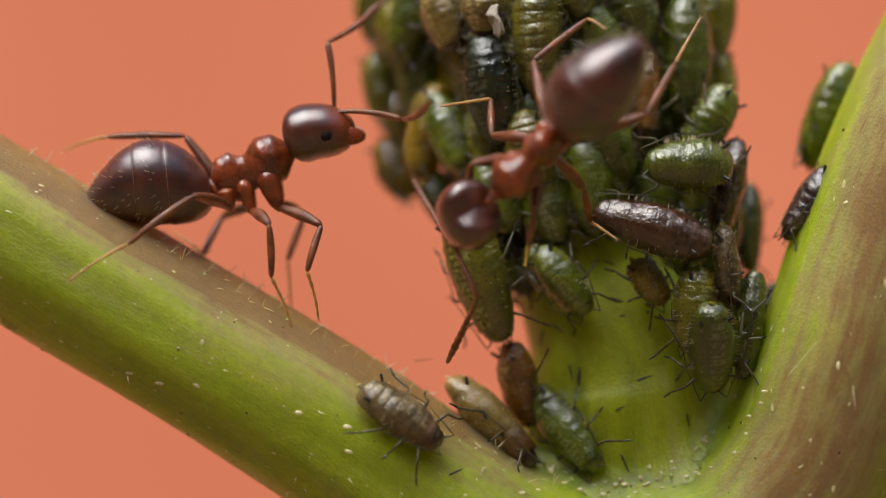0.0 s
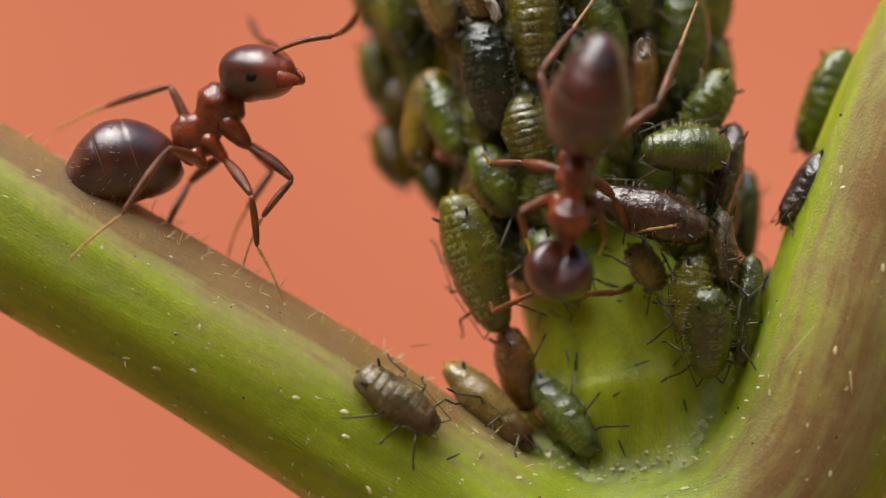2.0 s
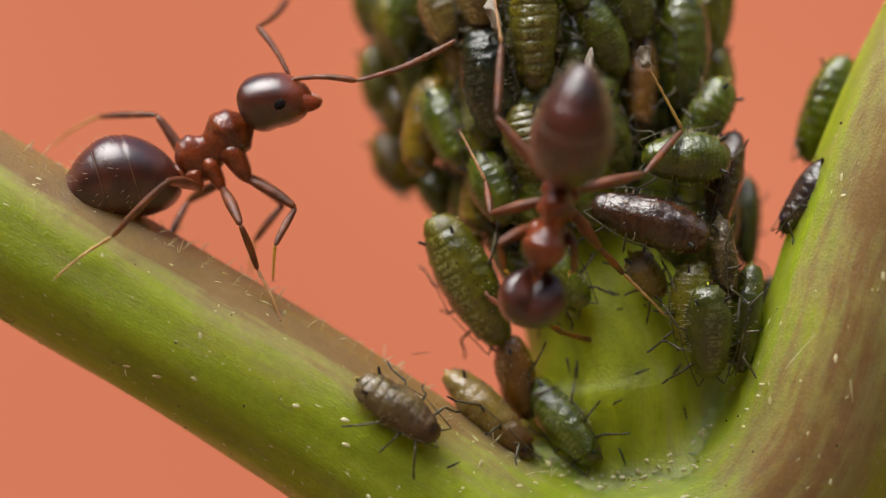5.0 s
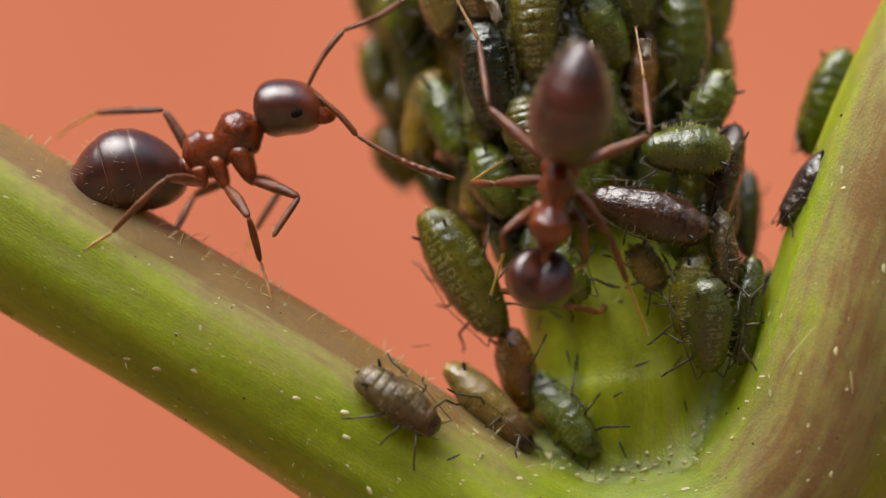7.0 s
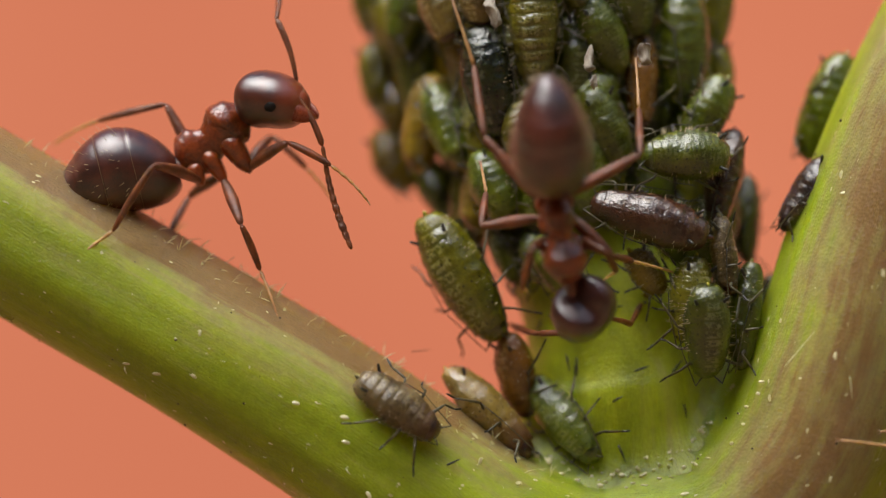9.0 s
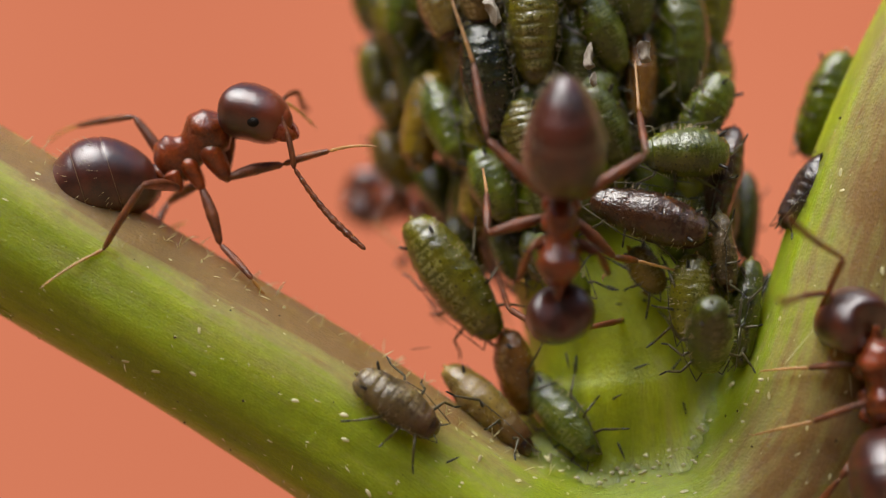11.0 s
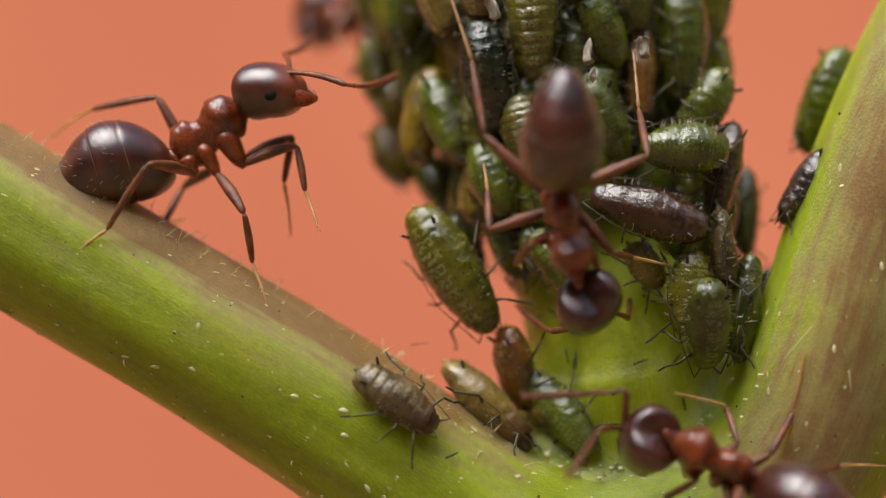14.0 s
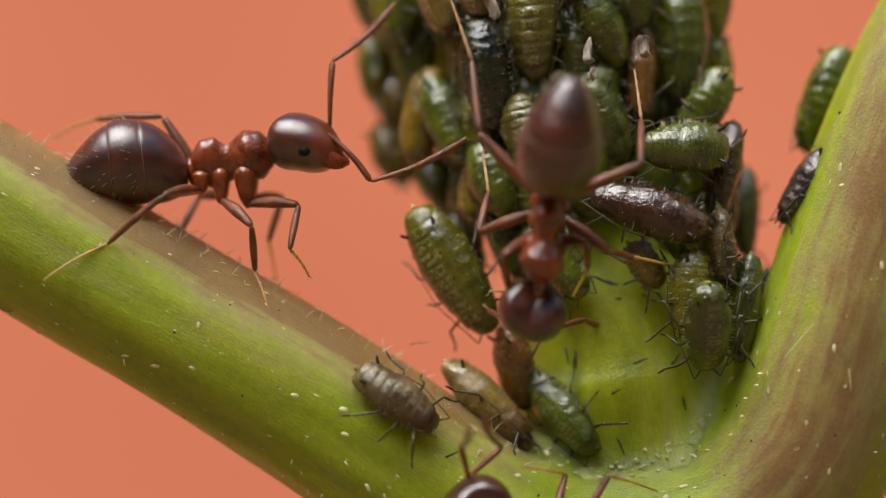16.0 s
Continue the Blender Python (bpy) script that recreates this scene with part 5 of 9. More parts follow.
    near_mid_ankle=[(-2.43, -0.94, -0.12), (-2.49, -0.69, 0.03), (-2.62, -0.54, 0), (-2.67, -0.46, 0.02), (-2.61, -0.6, 0.11), (-2.64, -0.54, 0.13), (-2.64, -0.52, 0.05), (-2.62, -0.61, 0.03), (-2.62, -0.48, -0.14), (-2.64, -0.46, -0.14), (-2.6, -0.52, 0.02), (-2.58, -0.51, -0.1), (-2.59, -0.56, -0.18), (-2.47, -0.65, -0.17), (-2.44, -0.65, -0.1), (-2.58, -0.45, -0.15), (-2.58, -0.44, -0.15), (-2.71, -0.63, -0.28), (-2.69, -0.64, -0.32), (-2.71, -0.6, -0.21), (-2.77, -0.58, -0.19), (-2.64, -0.71, -0.25), (-2.66, -0.43, -0.19), (-2.67, -0.45, -0.14), (-2.67, -0.47, -0.15), (-2.68, -0.51, -0.19), (-2.67, -0.52, -0.26), (-2.63, -0.49, -0.28)],
    near_mid_toe=[(-2.15, -0.65, -0.87), (-2.2, -0.69, -0.77), (-2.22, -0.54, -0.75), (-2.27, -0.46, -0.72), (-2.25, -0.6, -0.66), (-2.3, -0.54, -0.64), (-2.24, -0.52, -0.7), (-2.23, -0.61, -0.72), (-2.28, -0.74, -0.88), (-2.31, -0.74, -0.87), (-2.39, -0.71, -0.78), (-2.35, -0.72, -0.89), (-2.37, -0.35, -0.97), (-2.44, -0.31, -0.95), (-2.49, -0.35, -0.89), (-2.29, -0.74, -0.89), (-2.36, -0.77, -0.9), (-2.3, -0.3, -0.95), (-2.28, -0.29, -0.98), (-2.33, -0.33, -0.92), (-2.32, -0.35, -0.88), (-2.39, -0.23, -0.91), (-2.37, -0.82, -0.89), (-2.4, -0.78, -0.87), (-2.39, -0.79, -0.89), (-2.35, -0.79, -0.93), (-2.34, -0.82, -0.98), (-2.36, -0.84, -1)],
    near_hind_knee=[(-3.49, -1.41, 1), (-3.61, -1.4, 1.11), (-3.76, -1.45, 1.17), (-3.85, -1.46, 1.27), (-3.79, -1.41, 1.44), (-3.84, -1.4, 1.48), (-3.87, -1.4, 1.43), (-3.74, -1.41, 1.24), (-3.82, -1.45, 1.05), (-3.86, -1.44, 1.11), (-3.82, -1.41, 1.27), (-3.82, -1.43, 1.04), (-3.75, -1.44, 0.82), (-3.6, -1.37, 0.82), (-3.58, -1.37, 0.89), (-4, -1.34, 1.3), (-4.04, -1.3, 1.33), (-4.12, -1.44, 0.96), (-4.14, -1.41, 0.83), (-4.24, -1.37, 1.09), (-4.31, -1.34, 1.14), (-4.24, -1.27, 1.16), (-4.1, -1.35, 1.19), (-4.06, -1.37, 1.21), (-4.01, -1.38, 1.16), (-3.94, -1.4, 1.03), (-3.87, -1.44, 0.86), (-3.81, -1.41, 0.77)],
    near_hind_ankle=[(-4.37, -1.41, 0.33), (-4.42, -1.4, 0.36), (-4.49, -1.45, 0.35), (-4.51, -1.29, 0.41), (-4.4, -1.41, 0.53), (-4.45, -1.4, 0.56), (-4.48, -1.4, 0.52), (-4.47, -1.41, 0.42), (-4.59, -1.14, 0.32), (-4.56, -1.12, 0.32), (-4.52, -1.41, 0.41), (-4.57, -1.1, 0.31), (-4.57, -1.11, 0.17), (-4.49, -1.21, 0.2), (-4.45, -1.37, 0.22), (-4.56, -1.08, 0.39), (-4.58, -1.05, 0.4), (-4.69, -1.1, 0.08), (-4.78, -1.02, 0.03), (-4.72, -1.04, 0.16), (-4.7, -1.03, 0.16), (-4.69, -1.02, 0.19), (-4.64, -1.09, 0.26), (-4.63, -1.1, 0.3), (-4.57, -1.1, 0.25), (-4.6, -1.07, 0.2), (-4.62, -1.09, 0.13), (-4.62, -1.08, 0.1)],
    near_hind_toe=[(-5.18, -1.41, -0.18), (-5.2, -1.4, -0.19), (-5.26, -1.45, -0.23), (-5.26, -1.29, -0.19), (-5.13, -1.41, -0.1), (-5.15, -1.4, -0.09), (-5.19, -1.4, -0.13), (-5.23, -1.41, -0.17), (-5.37, -1.14, -0.23), (-5.35, -1.12, -0.23), (-5.25, -1.41, -0.21), (-5.34, -1.1, -0.27), (-5.37, -1.31, -0.32), (-5.33, -1.21, -0.27), (-5.29, -1.37, -0.25), (-5.29, -1.08, -0.23), (-5.31, -1.05, -0.22), (-5.48, -1.34, -0.4), (-5.53, -1.39, -0.45), (-5.45, -1.35, -0.39), (-5.44, -1.34, -0.37), (-5.41, -1.33, -0.36), (-5.36, -1.3, -0.33), (-5.37, -1.1, -0.31), (-5.36, -1.1, -0.29), (-5.37, -1.31, -0.32), (-5.42, -1.32, -0.35), (-5.42, -1.32, -0.36)],
    far_front_knee=[(-2.11, 0.68, 0.76), (-2.32, 0.66, 1.47), (-2.35, 0.51, 1.23), (-2.6, 0.51, 1.22), (-2.53, 0.6, 1.27), (-2.55, 0.53, 1.21), (-2.56, 0.54, 1.03), (-2.33, 0.69, 1.04), (-2.47, 0.37, 0.87), (-2.38, 0.55, 1.55), (-2.23, 0.47, 1.3), (-2.42, 0.66, 0.95), (-2.43, 0.65, 0.56), (-2.58, 0.03, 1.67), (-2.02, 0.73, 0.97), (-2.49, 0.66, 1.75), (-2.5, 0.74, 1.5), (-2.99, 0.04, 2.07), (-2.99, 0.03, 2.05), (-3.4, 0.04, 2.24), (-3.53, 0.05, 2.26), (-2.67, 0.76, 1.65), (-2.32, 0.52, 1.42), (-2.2, 0.15, 1.61), (-2.3, 0.55, 1.31), (-2.68, 0.8, 1.18), (-2.51, 0.68, 0.44), (-2.34, 0.69, 0.77)],
    far_front_ankle=[(-2.29, 0.68, 0.11), (-2.1, 0.66, 0.83), (-2.56, 0.51, 0.58), (-2.84, 0.51, 0.58), (-2.82, 0.6, 0.66), (-2.85, 0.53, 0.6), (-2.85, 0.54, 0.42), (-2.53, 0.69, 0.39), (-2.77, 0.57, 0.29), (-2.29, 0.55, 0.87), (-2.5, 0.47, 0.68), (-2.72, 0.66, 0.34), (-2.55, 0.65, -0.11), (-2.41, 0.03, 2.33), (-1.94, 0.73, 0.29), (-1.98, 0.66, 1.3), (-2.27, 0.74, 0.86), (-2.36, 0.04, 2.33), (-2.43, 0.28, 2.36), (-2.99, 0.47, 2.57), (-3.29, 0.65, 2.46), (-2.5, 0.76, 0.99), (-2.48, 0.52, 0.76), (-2.27, 0.15, 0.93), (-2.46, 0.55, 0.65), (-2.55, 0.8, 0.51), (-2.77, 1.01, -0.1), (-2.52, 0.76, 0.12)],
    far_front_toe=[(-2.25, 0.68, -0.61), (-1.72, 0.66, 0.21), (-2.57, 0.51, -0.14), (-2.96, 0.83, -0.06), (-3.1, 0.6, -0.01), (-3.12, 0.53, -0.07), (-3.14, 0.54, -0.24), (-2.63, 1.19, -0.12), (-2.9, 1.11, -0.16), (-2.11, 0.79, 0.22), (-2.69, 0.47, -0.01), (-2.9, 1.3, 0.06), (-2.64, 1.13, -0.64), (-2.2, 0.03, 3.02), (-1.72, 0.91, -0.37), (-1.54, 0.66, 0.73), (-2.05, 0.74, 0.17), (-1.85, 0.41, 1.98), (-2.23, 0.94, 2.15), (-2.75, 1.14, 2.48), (-2.92, 1.26, 2.35), (-2.25, 0.76, 0.32), (-2.44, 0.52, 0.04), (-2.16, 0.15, 0.22), (-2.41, 0.93, 0.04), (-2.36, 0.98, -0.16), (-2.98, 0.74, -0.74), (-2.43, 1.18, -0.46)],
    far_mid_knee=[(-3.25, 0.75, 0.73), (-3.41, 0.75, 0.68), (-3.77, 0.68, 0.81), (-3.94, 0.66, 0.92), (-3.69, 0.64, 0.99), (-3.72, 0.64, 1.02), (-3.73, 0.68, 0.96), (-3.53, 0.73, 0.88), (-3.78, 0.69, 0.84), (-3.78, 0.7, 0.93), (-3.65, 0.68, 0.94), (-3.63, 0.73, 0.83), (-3.54, 0.78, 0.73), (-3.2, 0.79, 0.64), (-3.21, 0.77, 0.63), (-3.69, 0.68, 0.88), (-3.68, 0.66, 0.87), (-4, 0.69, 0.76), (-3.96, 0.69, 0.73), (-3.95, 0.68, 0.88), (-3.99, 0.65, 0.85), (-3.78, 0.69, 0.91), (-3.75, 0.71, 0.94), (-3.76, 0.7, 0.92), (-3.71, 0.72, 0.86), (-3.68, 0.76, 0.73), (-3.63, 0.82, 0.64), (-3.53, 0.81, 0.79)],
    far_mid_ankle=[(-3.47, 0.27, 0.2), (-3.63, 0.27, 0.15), (-4, 0.25, 0.25), (-4.19, 0.24, 0.35), (-3.94, 0.24, 0.41), (-3.97, 0.24, 0.43), (-3.96, 0.25, 0.39), (-3.75, 0.26, 0.34), (-4.01, 0.25, 0.28), (-4.01, 0.25, 0.37), (-3.88, 0.25, 0.38), (-3.85, 0.26, 0.29), (-3.75, 0.28, 0.21), (-3.41, 0.28, 0.13), (-3.42, 0.27, 0.11), (-3.93, 0.25, 0.32), (-3.92, 0.24, 0.29), (-4.24, 0.25, 0.2), (-4.2, 0.25, 0.17), (-4.19, 0.25, 0.31), (-4.24, 0.24, 0.28), (-4.02, 0.25, 0.35), (-3.98, 0.25, 0.39), (-3.99, 0.25, 0.37), (-3.94, 0.26, 0.31), (-3.89, 0.27, 0.21), (-3.82, 0.29, 0.14), (-3.73, 0.29, 0.29)],
    far_mid_toe=[(-3.96, 0.9, 0.5), (-3.94, 0.95, 0.55), (-3.77, 1.02, 0.53), (-3.72, 0.94, 0.46), (-3.79, 1.07, 0.45), (-3.77, 1.07, 0.43), (-3.77, 1.07, 0.46), (-3.91, 1.08, 0.5), (-3.76, 1.02, 0.52), (-3.75, 1.06, 0.47), (-3.82, 1.09, 0.47), (-3.85, 1.08, 0.53), (-3.91, 1.04, 0.57), (-3.93, 0.84, 0.49), (-3.93, 0.84, 0.49), (-3.79, 1.07, 0.5), (-3.8, 1.05, 0.51), (-3.75, 0.88, 0.49), (-3.75, 0.89, 0.5), (-3.72, 0.94, 0.48), (-3.74, 0.9, 0.48), (-3.75, 1.04, 0.48), (-3.76, 1.07, 0.46), (-3.76, 1.06, 0.47), (-3.79, 1.07, 0.51), (-3.82, 1.04, 0.57), (-3.86, 1.01, 0.6), (-3.93, 1.08, 0.54)],
    far_hind_knee=[(-3.76, 0.02, 1.95), (-3.78, 0.02, 1.97), (-4.05, 0.03, 2.18), (-4.14, 0.49, 2.23), (-3.9, 0.03, 2.42), (-3.91, 0.03, 2.45), (-3.95, 0.03, 2.35), (-3.87, 0.02, 2.18), (-4.21, 0.03, 2.12), (-4.19, 0.03, 2.22), (-3.97, 0.03, 2.29), (-4.02, 0.02, 2.11), (-3.99, 0.02, 1.95), (-3.76, 0.02, 1.8), (-3.72, 0.02, 1.83), (-3.97, 0.03, 2.25), (-3.98, 0.03, 2.25), (-4.45, 0.03, 2.03), (-4.45, 0.03, 1.98), (-4.32, 0.03, 2.2), (-4.35, 0.03, 2.2), (-4.14, 0.03, 2.24), (-4.07, 0.03, 2.27), (-4.08, 0.03, 2.26), (-4.03, 0.02, 2.18), (-3.99, 0.02, 2.03), (-4, 0.02, 1.9), (-4.02, 0.02, 1.99)],
    far_hind_ankle=[(-4.85, 0.02, 1.86), (-4.87, 0.09, 1.85), (-4.94, 0.65, 2.01), (-5.04, 1.08, 2), (-4.86, 0.46, 2.1), (-4.89, 0.38, 2.08), (-4.92, 0.48, 2.11), (-4.91, 0.37, 2.06), (-5.02, 0.77, 2.09), (-5.06, 0.7, 2.11), (-4.97, 0.43, 2.08), (-5.03, 0.45, 2.02), (-5.02, 0.4, 1.9), (-4.86, 0.02, 1.83), (-4.82, 0.02, 1.83), (-4.96, 0.4, 1.97), (-4.99, 0.41, 2), (-5.32, 0.68, 1.87), (-5.31, 0.7, 1.82), (-5.16, 0.71, 2), (-5.19, 0.7, 1.98), (-5.09, 0.53, 2.03), (-5.01, 0.55, 2.06), (-5.05, 0.49, 2.04), (-5.05, 0.41, 2), (-5.06, 0.27, 1.96), (-5.01, 0.45, 1.9), (-5.01, 0.48, 1.89)],
    far_hind_toe=[(-5.54, 0.67, 1.68), (-5.54, 0.75, 1.68), (-5.67, 1.19, 1.69), (-5.79, 1.57, 1.65), (-5.62, 0.97, 1.79), (-5.61, 0.92, 1.75), (-5.64, 0.99, 1.73), (-5.66, 0.83, 1.68), (-5.71, 1.33, 1.72), (-5.71, 1.29, 1.73), (-5.66, 0.99, 1.71), (-5.65, 1.1, 1.69), (-5.66, 1.05, 1.6), (-5.53, 0.7, 1.68), (-5.53, 0.66, 1.68), (-5.65, 0.99, 1.67), (-5.71, 0.93, 1.64), (-5.8, 1.49, 1.69), (-5.79, 1.51, 1.64), (-5.75, 1.4, 1.69), (-5.78, 1.4, 1.66), (-5.75, 1.16, 1.73), (-5.74, 1.08, 1.71), (-5.7, 1.08, 1.66), (-5.7, 1.05, 1.71), (-5.68, 0.95, 1.66), (-5.67, 1.11, 1.66), (-5.67, 1.14, 1.65)],
)
ANT_ON_CLUSTER = dict(
    waist=[(1.5, -2.25, 1.89), (1.74, -2.25, 1.76), (1.68, -2.25, 1.47), (1.75, -2.25, 1.34), (1.8, -2.25, 1.39), (1.92, -2.25, 1.45), (2.01, -2.25, 1.63), (2.01, -2.25, 1.59), (1.43, -2.25, 0.88), (1.43, -2.25, 1.12), (1.4, -2.25, 1.24), (1.57, -2.25, 1.28), (1.39, -2.25, 1.11), (1.4, -2.25, 1.1), (1.4, -2.25, 1.02), (1.46, -2.25, 0.89), (1.49, -2.25, 0.88), (1.59, -2.25, 0.83), (1.61, -2.25, 0.74), (1.55, -2.25, 0.76), (1.52, -2.25, 0.74), (1.52, -2.25, 0.72), (1.52, -2.25, 0.86), (1.55, -2.25, 0.88), (1.52, -2.25, 0.93), (1.56, -2.25, 0.89), (1.52, -2.25, 0.8), (1.44, -2.25, 0.79)],
    neck=[(0.67, -2.01, 1.02), (1.49, -2.01, 0.59), (1.55, -2.03, 0.28), (1.55, -2.02, 0.16), (1.64, -2.02, 0.2), (1.67, -2.03, 0.27), (1.74, -2.04, 0.46), (1.74, -2.04, 0.42), (1.09, -2, -0.27), (1.12, -2.02, -0.03), (1.15, -2.01, 0.07), (1.37, -2.03, 0.1), (1.5, -2.03, -0.09), (1.73, -2.04, -0.06), (1.67, -2.03, -0.15), (1.68, -2.03, -0.29), (1.68, -2.02, -0.3), (1.53, -2.01, -0.36), (1.62, -2.02, -0.46), (1.79, -2.01, -0.41), (1.78, -2.02, -0.43), (1.79, -2.01, -0.45), (1.74, -2.02, -0.32), (1.79, -2.01, -0.29), (1.63, -2.03, -0.27), (1.54, -2.01, -0.31), (1.37, -1.99, -0.38), (1.3, -2, -0.39)],
    tail=[(2.57, -3.2, 3.02), (2.09, -3.23, 3.27), (2.11, -3.21, 2.97), (2.18, -3.21, 2.84), (2.09, -3.25, 2.9), (2.1, -3.28, 2.97), (2.31, -3.28, 3.13), (2.3, -3.27, 3.1), (1.65, -3.18, 2.42), (1.82, -3.21, 2.63), (1.82, -3.19, 2.75), (1.82, -3.24, 2.81), (1.52, -3.26, 2.64), (1.38, -3.25, 2.64), (1.29, -3.23, 2.56), (1.33, -3.2, 2.45), (1.36, -3.2, 2.44), (1.6, -3.18, 2.39), (1.58, -3.18, 2.3), (1.42, -3.2, 2.32), (1.42, -3.2, 2.3), (1.42, -3.2, 2.27), (1.5, -3.2, 2.41), (1.59, -3.19, 2.44), (1.71, -3.18, 2.48), (1.6, -3.2, 2.45), (1.68, -3.21, 2.35), (1.69, -3.22, 2.32)],
    face=[(0.25, -0.96, 0.71), (1.45, -0.9, 0.21), (1.53, -0.95, -0.16), (1.48, -0.92, -0.22), (1.57, -0.91, -0.17), (1.58, -0.92, -0.1), (1.55, -0.96, 0.04), (1.52, -0.96, 0.02), (1.14, -0.87, -0.56), (1.09, -0.9, -0.37), (1.1, -0.89, -0.26), (1.33, -0.92, -0.25), (1.68, -0.94, -0.47), (1.95, -0.95, -0.42), (1.9, -0.95, -0.53), (1.91, -0.93, -0.63), (1.87, -0.91, -0.62), (1.56, -0.88, -0.65), (1.71, -0.89, -0.73), (1.97, -0.9, -0.72), (1.98, -0.91, -0.74), (2.01, -0.9, -0.76), (1.97, -0.92, -0.65), (1.97, -0.9, -0.62), (1.7, -0.92, -0.62), (1.45, -0.89, -0.63), (1.26, -0.87, -0.69), (1.24, -0.87, -0.7)],
    left_elbow=[(0.03, -0.8, 0.43), (0.36, -1.73, -0.32), (0.47, -1.74, -0.76), (0.42, -1.75, -0.25), (0.89, -0.94, -0.71), (0.9, -0.95, -0.3), (0.79, -1.18, 0), (1.03, -0.95, -0.35), (0.66, -0.73, -0.7), (0.74, -0.72, -0.75), (0.71, -0.71, -0.6), (0.93, -0.77, -0.55), (1.12, -0.96, -1.04), (1.69, -0.87, -1.05), (1.68, -0.87, -1.1), (1.44, -0.85, -1.03), (1.43, -0.79, -1), (0.99, -0.77, -0.78), (1.16, -0.76, -0.92), (1.5, -0.78, -1.09), (1.55, -0.76, -1.15), (1.7, -0.73, -1.22), (1.62, -0.78, -1.15), (1.62, -0.75, -1.09), (0.78, -1.29, -0.67), (0.8, -0.84, -0.72), (0.79, -0.73, -0.73), (0.75, -0.71, -0.9)],
    left_tip=[(-0.45, 0.39, 1.21), (0.08, -0.26, -0.37), (0.65, -0.29, -1.11), (0.73, -0.56, -1.12), (0.56, 0.49, -0.37), (0.49, 0.46, 0.02), (0.5, 0.24, 0.41), (0.54, 0.32, 0.29), (0.24, 0.62, -0.19), (0.15, 0.52, -0.13), (0.16, 0.67, -0.37), (0.68, 0.7, -0.41), (0.6, 0.43, -0.83), (0.94, 0.43, -1.11), (0.97, 0.45, -1.01), (0.97, 0.57, -0.95), (0.96, 0.63, -0.92), (0.78, 0.61, -0.24), (0.84, 0.7, -0.79), (1.27, 0.7, -1.01), (1.24, 0.7, -1.03), (1.28, 0.71, -1.18), (1.24, 0.66, -0.99), (1.11, 0.63, -0.8), (1.6, -0.25, -1.38), (0.87, 0.53, -0.1), (0.7, 0.67, -0.19), (0.25, 0.6, -0.37)],
    right_elbow=[(0.5, -1.77, -0.6), (2.11, -0.95, -0.32), (2.61, -1.89, -0.69), (2.12, -0.99, -0.87), (2.22, -0.92, -0.55), (1.96, -0.88, -0.81), (1.97, -0.99, -0.54), (1.81, -0.96, -0.66), (1.45, -0.63, -1.05), (1.37, -0.76, -1.07), (1.65, -0.8, -0.87), (1.98, -0.91, -0.78), (2.37, -0.98, -0.73), (2.55, -0.91, -0.62), (2.54, -0.95, -0.78), (2.46, -0.83, -0.87), (2.45, -0.79, -0.85), (2.24, -0.78, -0.94), (2.19, -0.65, -1.04), (2.52, -0.74, -0.97), (2.49, -0.74, -0.92), (2.56, -0.79, -0.78), (2.56, -0.88, -0.6), (2.48, -0.76, -0.89), (2.64, -1.34, -0.56), (1.94, -0.76, -1.15), (1.46, -0.66, -1.25), (1.85, -0.79, -0.98)],
    right_tip=[(-0.01, -0.57, -1.34), (2.98, 0.27, -0.29), (2.41, -0.69, -1.57), (2.68, 0.37, -0.58), (2.78, 0.46, -0.41), (2.75, 0.39, -0.69), (2.24, 0.45, -0.24), (2.64, 0.29, -0.68), (2.34, 0.53, -1.39), (2.33, 0.39, -1.12), (2.19, 0.6, -0.86), (2.38, 0.53, -0.65), (2.58, 0.48, -0.43), (2.92, 0.46, -0.15), (2.95, 0.43, -0.36), (2.95, 0.51, -0.42), (2.94, 0.55, -0.39), (2.73, 0.64, -0.85), (2.63, 0.77, -0.87), (2.82, 0.69, -0.64), (2.7, 0.72, -0.67), (3.02, 0.64, -0.81), (2.82, 0.58, -0.86), (2.73, 0.62, -0.35), (2.12, -0.13, -1.29), (2.65, 0.56, -1.23), (2.2, 0.6, -1.57), (2.44, 0.58, -1.1)],
    left_hind_knee=[(1.19, -1.2, 2.83), (1.16, -1.35, 2.65), (1.2, -1.95, 2.55), (1.26, -1.95, 2.43), (1.28, -1.95, 2.46), (1.3, -1.95, 2.5), (1.29, -1.72, 2.6), (1.31, -1.85, 2.6), (0.46, -1.95, 1.72), (0.4, -1.95, 1.9), (0.54, -1.64, 2.1), (0.6, -1.55, 2), (0.4, -1.83, 1.85), (0.42, -1.96, 1.81), (0.44, -1.96, 1.77), (0.52, -1.96, 1.67), (0.54, -1.96, 1.65), (0.58, -1.95, 1.59), (0.63, -1.96, 1.52), (0.6, -1.96, 1.53), (0.6, -1.96, 1.52), (0.6, -1.96, 1.5), (0.54, -1.96, 1.59), (0.54, -1.96, 1.59), (0.48, -1.96, 1.63), (0.51, -1.96, 1.6), (0.51, -1.95, 1.59), (0.47, -1.95, 1.61)],
